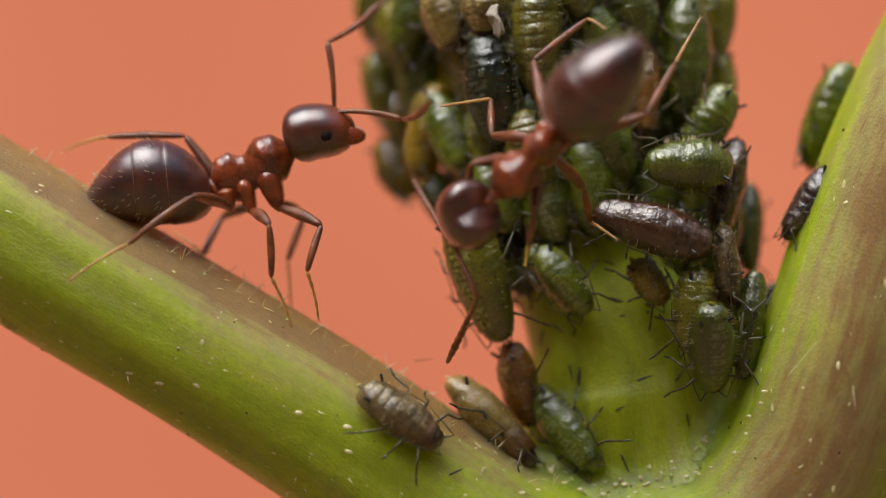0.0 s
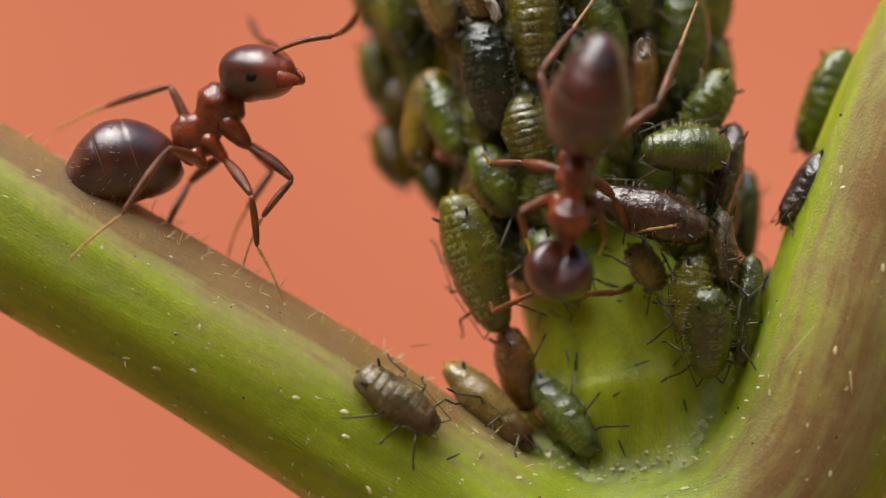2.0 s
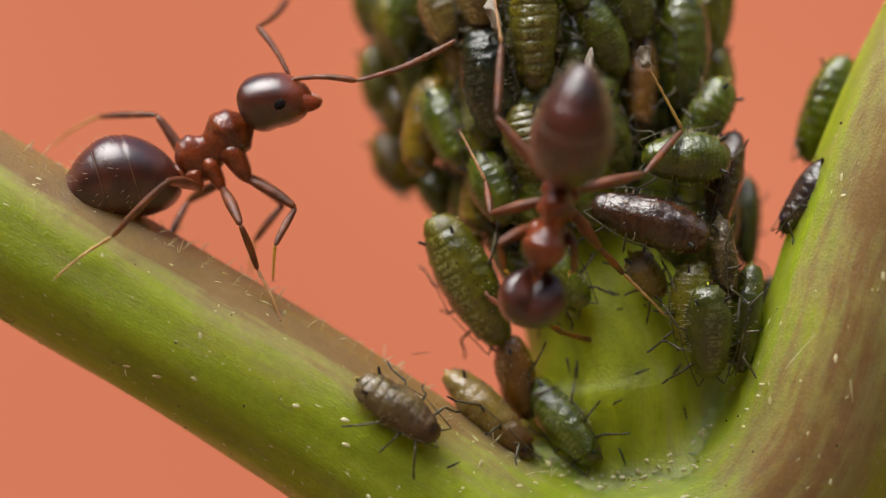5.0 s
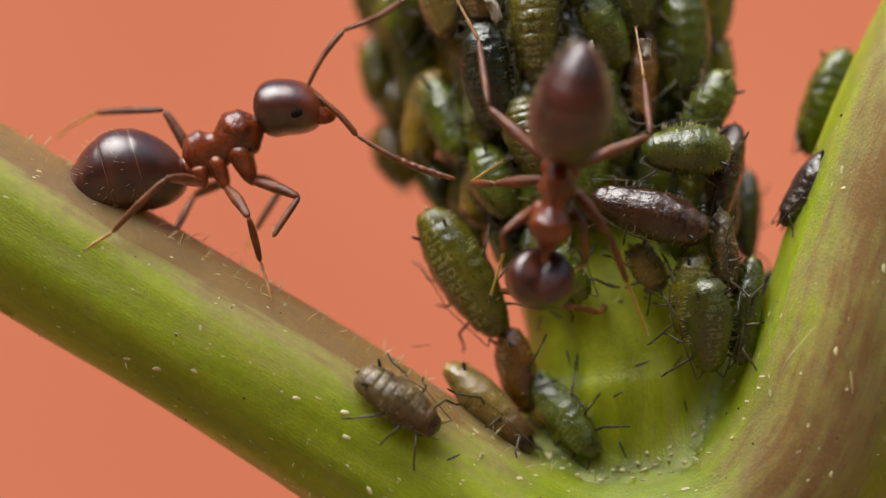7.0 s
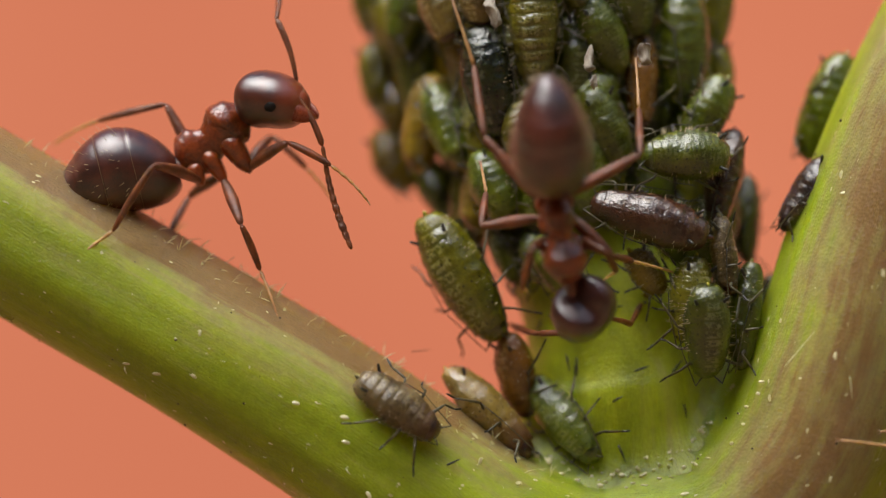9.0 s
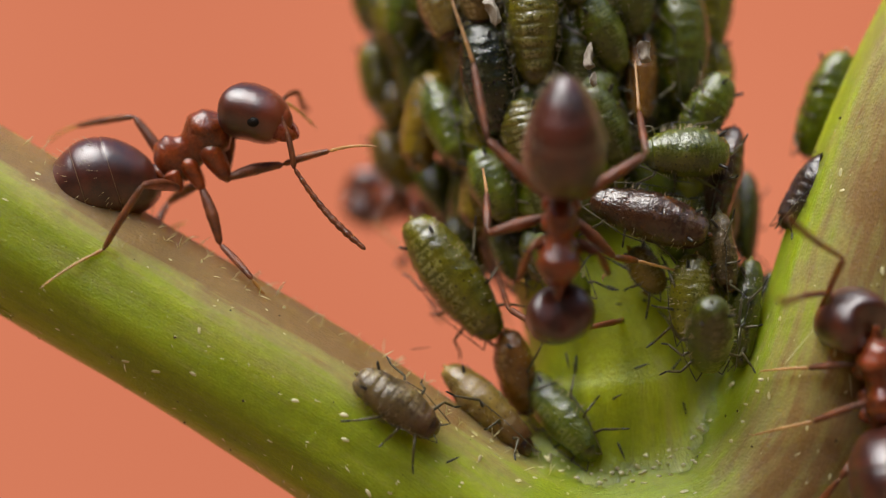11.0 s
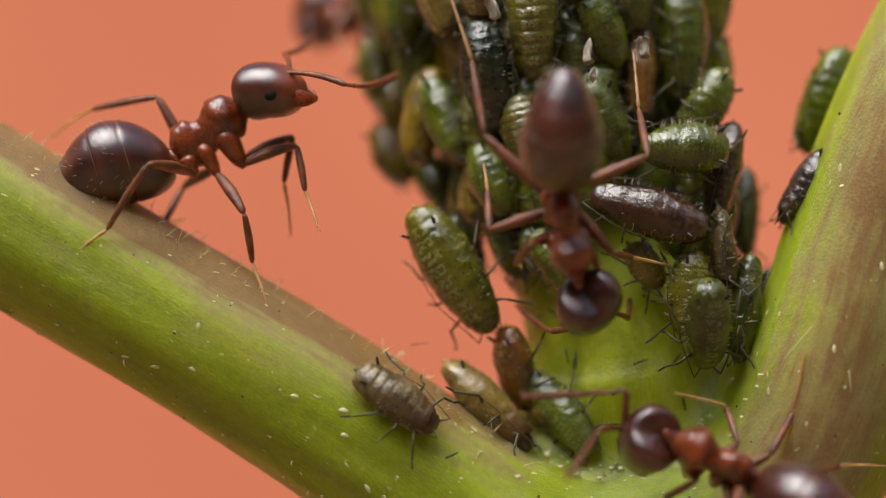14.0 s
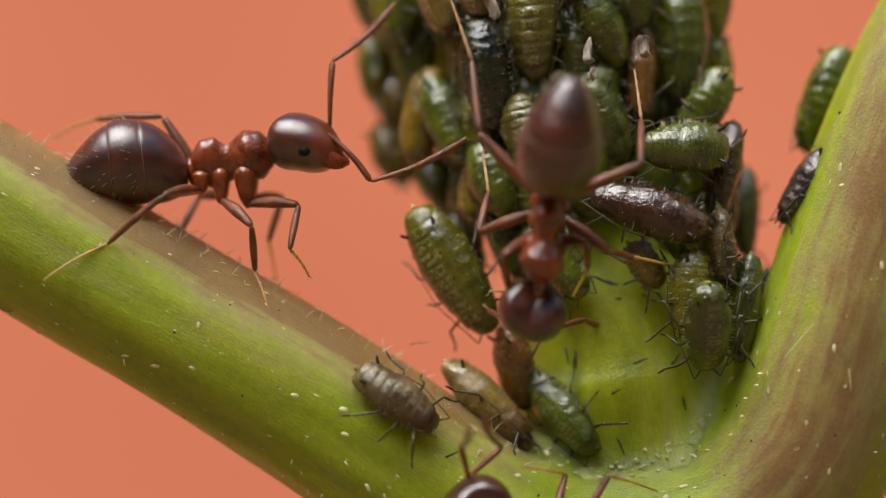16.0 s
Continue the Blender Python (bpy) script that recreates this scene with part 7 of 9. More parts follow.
ANT_ON_BRANCH = dict(
    waist=[(9.7, -1.75, -1.87), (9.66, -1.75, -1.89), (9.61, -1.75, -1.9), (9.56, -1.75, -1.91), (9.52, -1.75, -1.93), (9.47, -1.75, -1.94), (9.42, -1.75, -1.95), (9.38, -1.75, -1.97), (9.16, -1.75, -2.03), (9.14, -1.75, -2.04), (9.1, -1.75, -2.05), (9.05, -1.75, -2.06), (9, -1.75, -2.08), (8.95, -1.75, -2.09), (8.91, -1.75, -2.1), (7.64, -1.75, -2.38), (6.1, -1.75, -2.16), (5.92, -1.75, -2.33), (5.96, -1.75, -2.46), (5.99, -1.98, -2.58), (5.87, -2.2, -2.55), (5.41, -2.25, -2.57), (5.33, -2.3, -2.57), (4.21, -2, -3.03), (3.37, -2, -3.32), (3.21, -2, -3.43), (2.67, -2, -4.2), (1.83, -2, -4.1)],
    neck=[(9.22, -1.81, -0.75), (9.18, -1.81, -0.77), (9.13, -1.81, -0.78), (9.08, -1.81, -0.79), (9.04, -1.81, -0.81), (8.99, -1.81, -0.82), (8.94, -1.81, -0.83), (8.9, -1.81, -0.85), (8.68, -1.81, -0.91), (8.66, -1.81, -0.92), (8.62, -1.81, -0.93), (8.57, -1.81, -0.94), (8.52, -1.81, -0.96), (8.48, -1.81, -0.97), (8.43, -1.81, -0.98), (7.23, -1.8, -1.24), (6.05, -1.8, -0.95), (5.83, -1.8, -1.12), (5.84, -1.8, -1.25), (5.52, -2.04, -1.45), (5.34, -2.26, -1.45), (4.74, -2.31, -1.55), (4.78, -2.36, -1.49), (3.11, -2.07, -2.51), (2.3, -2.06, -2.73), (2.29, -2.07, -2.63), (1.71, -2.07, -3.45), (0.69, -2.06, -3.67)],
    tail=[(10.01, -2.07, -3.62), (9.97, -2.07, -3.63), (9.93, -2.07, -3.64), (9.89, -2.07, -3.65), (9.85, -2.07, -3.67), (9.81, -2.07, -3.68), (9.77, -2.07, -3.69), (9.73, -2.07, -3.7), (9.54, -2.07, -3.76), (9.52, -2.07, -3.77), (9.48, -2.07, -3.78), (9.44, -2.07, -3.79), (9.4, -2.07, -3.8), (9.36, -2.07, -3.81), (9.32, -2.07, -3.83), (7.96, -2.06, -4.13), (6.19, -2.04, -3.94), (6.07, -2.04, -4.1), (6.17, -2.04, -4.23), (6.73, -2.31, -4.18), (6.77, -2.55, -4.06), (5.98, -2.59, -4.24), (5.58, -2.64, -4.32), (5.66, -2.27, -4.06), (4.85, -2.29, -4.3), (4.72, -2.35, -4.36), (4.34, -2.39, -4.75), (3.58, -2.33, -3.81)],
    face=[(8.71, -0.72, -0.35), (8.67, -0.72, -0.37), (8.62, -0.72, -0.38), (8.58, -0.71, -0.4), (8.54, -0.71, -0.41), (8.5, -0.71, -0.42), (8.45, -0.71, -0.44), (8.41, -0.71, -0.45), (8.21, -0.7, -0.51), (8.19, -0.7, -0.52), (8.15, -0.7, -0.53), (8.11, -0.7, -0.55), (8.06, -0.69, -0.56), (8.02, -0.69, -0.58), (7.98, -0.69, -0.59), (6.71, -0.92, -0.48), (5.56, -0.8, -0.34), (5.04, -0.88, -0.74), (4.91, -1.05, -0.83), (4.74, -1.04, -1.43), (4.45, -1.39, -1.17), (4, -1.28, -1.51), (4.02, -1.37, -1.25), (2.56, -0.96, -2.8), (1.75, -0.92, -2.83), (1.71, -0.94, -2.63), (1.18, -0.92, -3.58), (0.24, -0.91, -3.4)],
    left_elbow=[(7.98, -1.3, -0.03), (7.93, -1.3, -0.04), (7.89, -1.3, -0.06), (7.85, -1.3, -0.07), (7.8, -1.3, -0.08), (7.76, -1.3, -0.1), (7.71, -1.29, -0.11), (7.67, -1.29, -0.12), (7.48, -1.45, -0.19), (7.47, -1.45, -0.2), (7.42, -1.46, -0.21), (7.38, -1.47, -0.22), (7.34, -1.48, -0.24), (7.3, -1.48, -0.25), (7.26, -1.49, -0.27), (6.77, -1.64, -0.16), (4.86, -1.39, -0.19), (4.8, -2.24, -0.54), (4.97, -2.48, -0.69), (4.09, -1.71, -1.62), (3.89, -2.33, -0.84), (3.8, -2.67, -1.49), (3.78, -2.74, -0.87), (2.08, -2.33, -2.36), (1.33, -2.14, -2.97), (1.02, -1.49, -2.86), (0.58, -1.84, -2.62), (0.23, -2.23, -2.6)],
    left_tip=[(7.24, -2.59, 0.19), (7.2, -2.59, 0.17), (7.15, -2.59, 0.16), (7.11, -2.59, 0.15), (7.06, -2.58, 0.13), (7.02, -2.58, 0.12), (6.97, -2.58, 0.11), (6.93, -2.58, 0.09), (6.69, -2.71, 0.03), (6.67, -2.71, 0.03), (6.63, -2.71, 0.02), (6.58, -2.72, 0), (6.54, -2.72, -0.01), (6.49, -2.73, -0.02), (6.44, -2.73, -0.04), (5.86, -2.83, -0.01), (4.02, -2.61, 0.07), (4.33, -3.66, -0.58), (4.32, -3.82, -0.85), (3.03, -2.65, -1.11), (3.25, -3.61, -0.38), (3.15, -3.97, -1.15), (3.2, -4.13, -0.83), (1.57, -3.62, -2.93), (0.84, -3.56, -3.07), (0.13, -2.68, -2.7), (0.15, -3.26, -2.82), (0.33, -3.67, -2.21)],
    right_elbow=[(8.29, -1.9, 0.34), (8.25, -1.9, 0.33), (8.21, -1.9, 0.32), (8.17, -1.9, 0.3), (8.12, -1.9, 0.29), (8.08, -1.9, 0.28), (8.04, -1.9, 0.26), (8, -1.9, 0.25), (7.8, -1.91, 0.19), (7.79, -1.91, 0.18), (7.75, -1.91, 0.17), (7.7, -1.91, 0.15), (7.66, -1.91, 0.14), (7.62, -1.91, 0.13), (7.58, -1.91, 0.11), (7.17, -2.05, 0.14), (5.37, -2.33, -0.14), (5.36, -2.03, -0.04), (5.35, -1.66, -0.03), (5.03, -2.49, -0.97), (4.92, -2.02, -0.34), (4.45, -2.1, -0.64), (4.31, -2.62, -0.57), (2.48, -1.97, -1.85), (2.04, -1.55, -1.87), (1.93, -2.37, -2.12), (1.31, -1.55, -2.57), (0.82, -1.54, -2.65)],
    right_tip=[(7.44, -3.08, 0.7), (7.4, -3.08, 0.69), (7.36, -3.09, 0.67), (7.32, -3.09, 0.66), (7.28, -3.09, 0.65), (7.24, -3.09, 0.64), (7.2, -3.09, 0.62), (7.16, -3.09, 0.61), (6.97, -3.1, 0.55), (6.95, -3.1, 0.54), (6.91, -3.1, 0.53), (6.87, -3.1, 0.52), (6.83, -3.1, 0.51), (6.79, -3.1, 0.49), (6.75, -3.1, 0.48), (6.25, -3.23, 0.14), (4.53, -3.58, -0.2), (4.47, -3.06, 0.59), (4.11, -2.46, 0.26), (4.8, -3.93, -0.64), (3.74, -2.74, 0.22), (3.43, -3.2, -0.54), (3.45, -3.81, -0.26), (1.02, -2.33, -1.92), (2.41, -2.98, -1.57), (2.27, -3.63, -1.4), (0.86, -2.92, -2.17), (0.56, -2.94, -2.18)],
    left_front_knee=[(8.92, -1.31, -1.71), (8.88, -1.31, -1.72), (8.83, -1.31, -1.74), (8.79, -1.31, -1.75), (8.74, -1.31, -1.77), (8.7, -1.31, -1.78), (8.65, -1.31, -1.8), (8.61, -1.31, -1.82), (8.4, -1.31, -1.89), (8.39, -1.31, -1.89), (8.34, -1.31, -1.91), (8.3, -1.31, -1.92), (8.25, -1.31, -1.94), (8.21, -1.31, -1.96), (8.16, -1.31, -1.97), (7.36, -1.3, -1.85), (5.6, -1.75, -1.13), (5.45, -1.89, -1.45), (5.47, -1.89, -1.7), (5.46, -2.11, -2.3), (5.25, -2.34, -2.24), (4.87, -2.37, -2.44), (4.65, -2.31, -2.38), (3.37, -2.21, -3.12), (2.46, -2.25, -3.26), (2.08, -1.87, -3.35), (1.66, -2.17, -3.38), (1.25, -2.26, -3.43)],
    left_front_ankle=[(8.32, -1.31, -2.02), (8.28, -1.31, -2.04), (8.23, -1.31, -2.05), (8.19, -1.31, -2.07), (8.14, -1.31, -2.08), (8.1, -1.31, -2.1), (8.05, -1.31, -2.11), (8.01, -1.31, -2.13), (7.8, -1.31, -2.2), (7.78, -1.31, -2.2), (7.74, -1.31, -2.22), (7.69, -1.31, -2.23), (7.65, -1.31, -2.25), (7.6, -1.31, -2.26), (7.56, -1.31, -2.28), (6.84, -1.3, -2.29), (5.34, -1.13, -1.09), (4.98, -1.41, -1.54), (4.99, -1.4, -1.71), (5.03, -1.61, -2.13), (4.95, -1.74, -2.13), (4.56, -1.78, -2.29), (4.42, -1.68, -2.26), (3.04, -1.66, -3.32), (2.11, -1.67, -3.39), (1.72, -1.33, -3.55), (1.4, -1.58, -3.62), (1.04, -1.68, -3.72)],
    left_front_toe=[(7.69, -1.1, -2.3), (7.64, -1.1, -2.31), (7.6, -1.09, -2.33), (7.56, -1.09, -2.35), (7.52, -1.09, -2.37), (7.47, -1.08, -2.39), (7.43, -1.08, -2.4), (7.39, -1.08, -2.42), (7.2, -1.06, -2.51), (7.18, -1.06, -2.51), (7.14, -1.05, -2.53), (7.1, -1.05, -2.55), (7.06, -1.04, -2.57), (7.02, -1.04, -2.59), (6.98, -1.03, -2.61), (6.13, -1.3, -2.35), (4.89, -1.68, -0.96), (4.4, -0.98, -1.61), (4.36, -1.05, -1.74), (4.32, -1.61, -2.08), (4.23, -1.74, -2.08), (4.16, -1.23, -2.05), (4.15, -1.04, -2.07), (2.61, -1.11, -3.53), (1.68, -1.11, -3.51), (1.13, -0.94, -3.68), (0.99, -1.01, -3.76), (0.72, -1.05, -3.86)],
    left_mid_knee=[(9.21, -1.27, -2.2), (9.16, -1.27, -2.21), (9.12, -1.27, -2.23), (9.07, -1.27, -2.24), (9.02, -1.27, -2.25), (8.98, -1.27, -2.27), (8.93, -1.27, -2.28), (8.88, -1.27, -2.29), (8.66, -1.27, -2.36), (8.65, -1.27, -2.36), (8.6, -1.27, -2.37), (8.55, -1.27, -2.39), (8.5, -1.27, -2.4), (8.46, -1.27, -2.41), (8.41, -1.27, -2.43), (6.5, -1.7, -2.8), (5.48, -1.57, -1.94), (5.59, -1.99, -1.99), (5.56, -1.94, -2.16), (5.43, -2.04, -2.57), (5.41, -2.28, -2.65), (4.94, -2.39, -2.67), (4.86, -2.39, -2.68), (3.82, -2.18, -3.35), (3.23, -2.25, -3.48), (2.66, -2.14, -3.63), (2.06, -2.27, -3.75), (1.47, -2.35, -3.88)],
    left_mid_ankle=[(8.5, -1.45, -2.36), (8.45, -1.45, -2.38), (8.41, -1.45, -2.39), (8.36, -1.45, -2.4), (8.31, -1.45, -2.42), (8.27, -1.45, -2.43), (8.22, -1.45, -2.44), (8.17, -1.45, -2.46), (7.95, -1.45, -2.52), (7.94, -1.45, -2.53), (7.89, -1.45, -2.54), (7.84, -1.45, -2.55), (7.79, -1.45, -2.57), (7.75, -1.45, -2.58), (7.7, -1.45, -2.59), (5.75, -1.55, -2.66), (4.89, -1.24, -2.28), (5.04, -1.55, -2.24), (5.01, -1.45, -2.33), (4.94, -1.49, -2.5), (4.96, -1.68, -2.7), (4.29, -2.18, -2.97), (4.31, -1.98, -2.98), (3.48, -1.55, -3.57), (2.9, -1.61, -3.7), (2.29, -1.53, -3.85), (1.71, -1.65, -3.96), (1.12, -1.73, -4.09)],
    left_mid_toe=[(7.74, -1.11, -2.55), (7.7, -1.11, -2.56), (7.65, -1.1, -2.58), (7.61, -1.1, -2.59), (7.56, -1.1, -2.61), (7.51, -1.1, -2.62), (7.47, -1.1, -2.64), (7.42, -1.1, -2.65), (7.21, -1.09, -2.72), (7.19, -1.09, -2.72), (7.15, -1.09, -2.74), (7.1, -1.08, -2.75), (7.05, -1.08, -2.77), (7.01, -1.08, -2.78), (6.96, -1.08, -2.8), (4.6, -1.4, -2.36), (4.1, -1.49, -2.44), (4.27, -1.26, -2.44), (4.23, -1.13, -2.45), (4.19, -1.08, -2.43), (4.11, -1.68, -2.76), (3.44, -2.18, -3.03), (3.46, -1.98, -3.05), (2.91, -0.98, -3.83), (2.36, -1, -3.93), (1.71, -0.95, -4.07), (1.21, -0.99, -4.16), (0.67, -1.03, -4.26)],
    left_hind_knee=[(9.11, -1.99, -2.47), (9.06, -1.99, -2.48), (9.02, -1.99, -2.5), (8.97, -1.99, -2.51), (8.92, -1.99, -2.52), (8.88, -2, -2.54), (8.83, -2, -2.55), (8.78, -2, -2.56), (8.57, -2, -2.62), (8.55, -2, -2.63), (8.5, -2, -2.64), (8.46, -2, -2.66), (8.41, -2, -2.67), (8.36, -2, -2.68), (8.32, -2, -2.7), (7.44, -1.45, -2.87), (5.59, -1.86, -2.88), (5.33, -1.69, -3.05), (5.29, -1.8, -3.06), (5.2, -2.02, -3.08), (5.1, -2.23, -3.1), (4.97, -2.73, -3.09), (4.59, -2, -3.23), (3.85, -2.65, -3.46), (3.28, -2.76, -3.6), (2.73, -2.62, -3.77), (2.17, -2.73, -3.91), (1.6, -2.82, -4.05)],
    left_hind_ankle=[(8.68, -1.38, -3.28), (8.64, -1.38, -3.29), (8.6, -1.37, -3.3), (8.56, -1.37, -3.32), (8.52, -1.37, -3.33), (8.47, -1.37, -3.35), (8.43, -1.37, -3.36), (8.39, -1.37, -3.38), (8.2, -1.37, -3.45), (8.18, -1.37, -3.45), (8.14, -1.37, -3.47), (8.1, -1.37, -3.48), (8.05, -1.37, -3.5), (8.01, -1.37, -3.51), (7.97, -1.36, -3.52), (6.87, -1.08, -3.73), (5.1, -1.21, -3.63), (4.8, -1.14, -3.83), (4.79, -1.19, -3.82), (4.75, -1.3, -3.79), (4.72, -1.44, -3.75), (4.69, -1.82, -3.65), (4.22, -1.32, -4.01), (3.86, -1.69, -4), (3.26, -1.79, -4.12), (2.67, -1.67, -4.31), (2.08, -1.77, -4.43), (1.49, -1.85, -4.56)],
    left_hind_toe=[(8.27, -0.96, -4.04), (8.23, -0.96, -4.05), (8.18, -0.96, -4.06), (8.14, -0.96, -4.08), (8.09, -0.96, -4.09), (8.05, -0.96, -4.11), (8.01, -0.96, -4.12), (7.96, -0.96, -4.13), (7.76, -0.96, -4.2), (7.74, -0.96, -4.2), (7.7, -0.96, -4.22), (7.65, -0.96, -4.23), (7.61, -0.96, -4.24), (7.56, -0.96, -4.26), (7.52, -0.96, -4.27), (6.48, -1.82, -4.19), (4.66, -1.68, -4.34), (4.36, -1.83, -4.34), (4.3, -1.78, -4.39), (4.27, -0.96, -4.54), (4.28, -0.92, -4.44), (4.38, -1.1, -4.2), (4.18, -0.84, -4.85), (4.06, -0.97, -4.61), (3.43, -1.04, -4.7), (2.85, -0.96, -4.93), (2.23, -1.03, -5.03), (1.61, -1.09, -5.13)],
    right_front_knee=[(9.82, -1.36, -0.77), (9.78, -1.36, -0.78), (9.73, -1.36, -0.8), (9.69, -1.36, -0.81), (9.64, -1.36, -0.83), (9.6, -1.36, -0.84), (9.55, -1.36, -0.86), (9.51, -1.36, -0.87), (9.3, -1.36, -0.94), (9.28, -1.36, -0.95), (9.23, -1.36, -0.96), (9.19, -1.36, -0.98), (9.14, -1.36, -0.99), (9.1, -1.36, -1.01), (9.05, -1.36, -1.02), (8.21, -1.35, -1.04), (6.48, -1.33, -0.86), (6.15, -1.78, -1.11), (6.13, -1.7, -1.15), (5.98, -1.58, -1.33), (5.87, -1.81, -1.38), (5.18, -1.87, -1.37), (5.26, -2.11, -1.4), (4.08, -1.76, -2.55), (3.26, -1.94, -2.89), (3, -2.22, -2.96), (2.25, -1.94, -3.3), (1.57, -1.66, -3.52)],
    right_front_ankle=[(10.42, -1.14, -1.01), (10.37, -1.14, -1.03), (10.33, -1.14, -1.04), (10.29, -1.14, -1.05), (10.24, -1.14, -1.06), (10.2, -1.14, -1.08), (10.15, -1.14, -1.09), (10.11, -1.15, -1.1), (9.91, -1.15, -1.16), (9.89, -1.15, -1.17), (9.84, -1.15, -1.18), (9.8, -1.15, -1.19), (9.75, -1.15, -1.2), (9.71, -1.15, -1.22), (9.67, -1.15, -1.23), (8.82, -1.13, -1.27), (6.99, -1.14, -1.27), (6.55, -1.36, -1.46), (6.54, -1.3, -1.5), (6.51, -1.22, -1.55), (6.35, -1.36, -1.58), (5.38, -1.41, -1.83), (5.42, -1.67, -1.89), (3.88, -1.28, -2.11), (3.12, -1.39, -2.52), (2.97, -1.6, -2.7), (2.09, -1.33, -3.05), (1.7, -1.23, -3.01)],
    right_front_toe=[(10.52, -1.69, -1.47), (10.47, -1.69, -1.48), (10.43, -1.69, -1.5), (10.39, -1.69, -1.51), (10.35, -1.68, -1.53), (10.31, -1.68, -1.54), (10.27, -1.68, -1.55), (10.23, -1.68, -1.57), (10.04, -1.68, -1.63), (10.02, -1.68, -1.64), (9.98, -1.68, -1.65), (9.94, -1.67, -1.66), (9.89, -1.67, -1.68), (9.85, -1.67, -1.69), (9.81, -1.67, -1.71), (8.81, -1.61, -1.81), (7.05, -1.58, -1.85), (6.82, -1.02, -2.03), (6.72, -1.61, -2.13), (6.57, -1.67, -2.11), (6.62, -0.98, -2.12), (5.46, -0.79, -2.18), (5.61, -1, -2.07), (3.21, -1.47, -1.93), (2.64, -1.03, -2.12), (2.86, -0.98, -2.34), (1.46, -1, -2.92), (1.1, -1.62, -2.93)],
    right_mid_knee=[(10.18, -1.32, -1.59), (10.13, -1.32, -1.6), (10.08, -1.32, -1.62), (10.04, -1.32, -1.63), (9.99, -1.32, -1.65), (9.94, -1.32, -1.66), (9.9, -1.32, -1.67), (9.85, -1.32, -1.69), (9.63, -1.32, -1.75), (9.62, -1.32, -1.76), (9.57, -1.32, -1.77), (9.52, -1.32, -1.78), (9.48, -1.32, -1.8), (9.43, -1.32, -1.81), (9.38, -1.32, -1.82), (8.59, -1.77, -1.81), (6.75, -1.29, -1.83), (6.54, -1.29, -2.09), (6.58, -1.29, -2.13), (6.46, -1.54, -2.19), (6.32, -1.77, -2.24), (5.36, -2.58, -2.28), (5.45, -2.52, -2.15), (4.47, -1.62, -2.74), (3.55, -2, -3.05), (3.24, -2.25, -3.18), (2.72, -1.61, -3.55), (1.9, -1.62, -3.61)],
    right_mid_ankle=[(10.88, -1.13, -1.41), (10.84, -1.14, -1.43), (10.79, -1.14, -1.44), (10.74, -1.14, -1.46), (10.7, -1.14, -1.47), (10.65, -1.14, -1.49), (10.6, -1.14, -1.5), (10.56, -1.14, -1.52), (10.34, -1.15, -1.58), (10.33, -1.15, -1.59), (10.28, -1.15, -1.6), (10.23, -1.15, -1.62), (10.19, -1.15, -1.63), (10.14, -1.15, -1.65), (10.09, -1.15, -1.66), (9.16, -1.3, -1.65), (7.44, -1.5, -1.63), (7.15, -1.52, -1.72), (7.13, -1.55, -1.69), (7, -1.18, -1.82), (6.83, -1.33, -1.9), (5.68, -1.94, -2.05), (5.89, -2.09, -1.72), (4.81, -1.25, -2.18), (3.65, -1.39, -2.63), (3.46, -1.58, -2.91), (3.11, -1.61, -2.91), (2.29, -1.31, -3.05)],
    right_mid_toe=[(11.34, -1.83, -1.27), (11.3, -1.83, -1.28), (11.26, -1.83, -1.3), (11.22, -1.82, -1.31), (11.18, -1.82, -1.32), (11.14, -1.81, -1.34), (11.1, -1.81, -1.35), (11.06, -1.81, -1.36), (10.88, -1.79, -1.42), (10.86, -1.79, -1.43), (10.82, -1.78, -1.44), (10.78, -1.78, -1.45), (10.74, -1.78, -1.47), (10.7, -1.77, -1.48), (10.65, -1.77, -1.49), (9.91, -0.96, -1.44), (7.96, -0.84, -1.46), (7.53, -0.77, -1.69), (7.47, -0.77, -1.75), (7.41, -1.9, -1.63), (7.52, -0.9, -1.66), (6.09, -1.21, -1.9), (5.62, -1.37, -1.36), (4.96, -1.29, -1.34), (3.74, -0.94, -1.92), (3.71, -1.06, -2.3), (3.66, -1.61, -2.26), (2.97, -0.86, -3.32)],
    right_hind_knee=[(10.15, -2.38, -2.14), (10.11, -2.37, -2.16), (10.07, -2.37, -2.17), (10.03, -2.36, -2.18), (9.99, -2.36, -2.2), (9.95, -2.35, -2.21), (9.91, -2.35, -2.23), (9.87, -2.34, -2.24), (9.68, -2.31, -2.3), (9.67, -2.31, -2.31), (9.63, -2.3, -2.32), (9.59, -2.29, -2.34), (9.55, -2.29, -2.35), (9.51, -2.28, -2.36), (9.47, -2.27, -2.38), (8.51, -2.55, -2.43), (6.88, -1.91, -2.5), (6.26, -2.44, -2.57), (6.19, -2.53, -2.58), (6.02, -2.85, -2.58), (5.85, -3.08, -2.59), (5.74, -3, -2.62), (5.2, -3.18, -2.79), (4.75, -2.64, -3.01), (4.21, -2.14, -3.19), (3.8, -2.54, -3.31), (3.2, -2.03, -3.52), (2.54, -2.11, -3.67)],
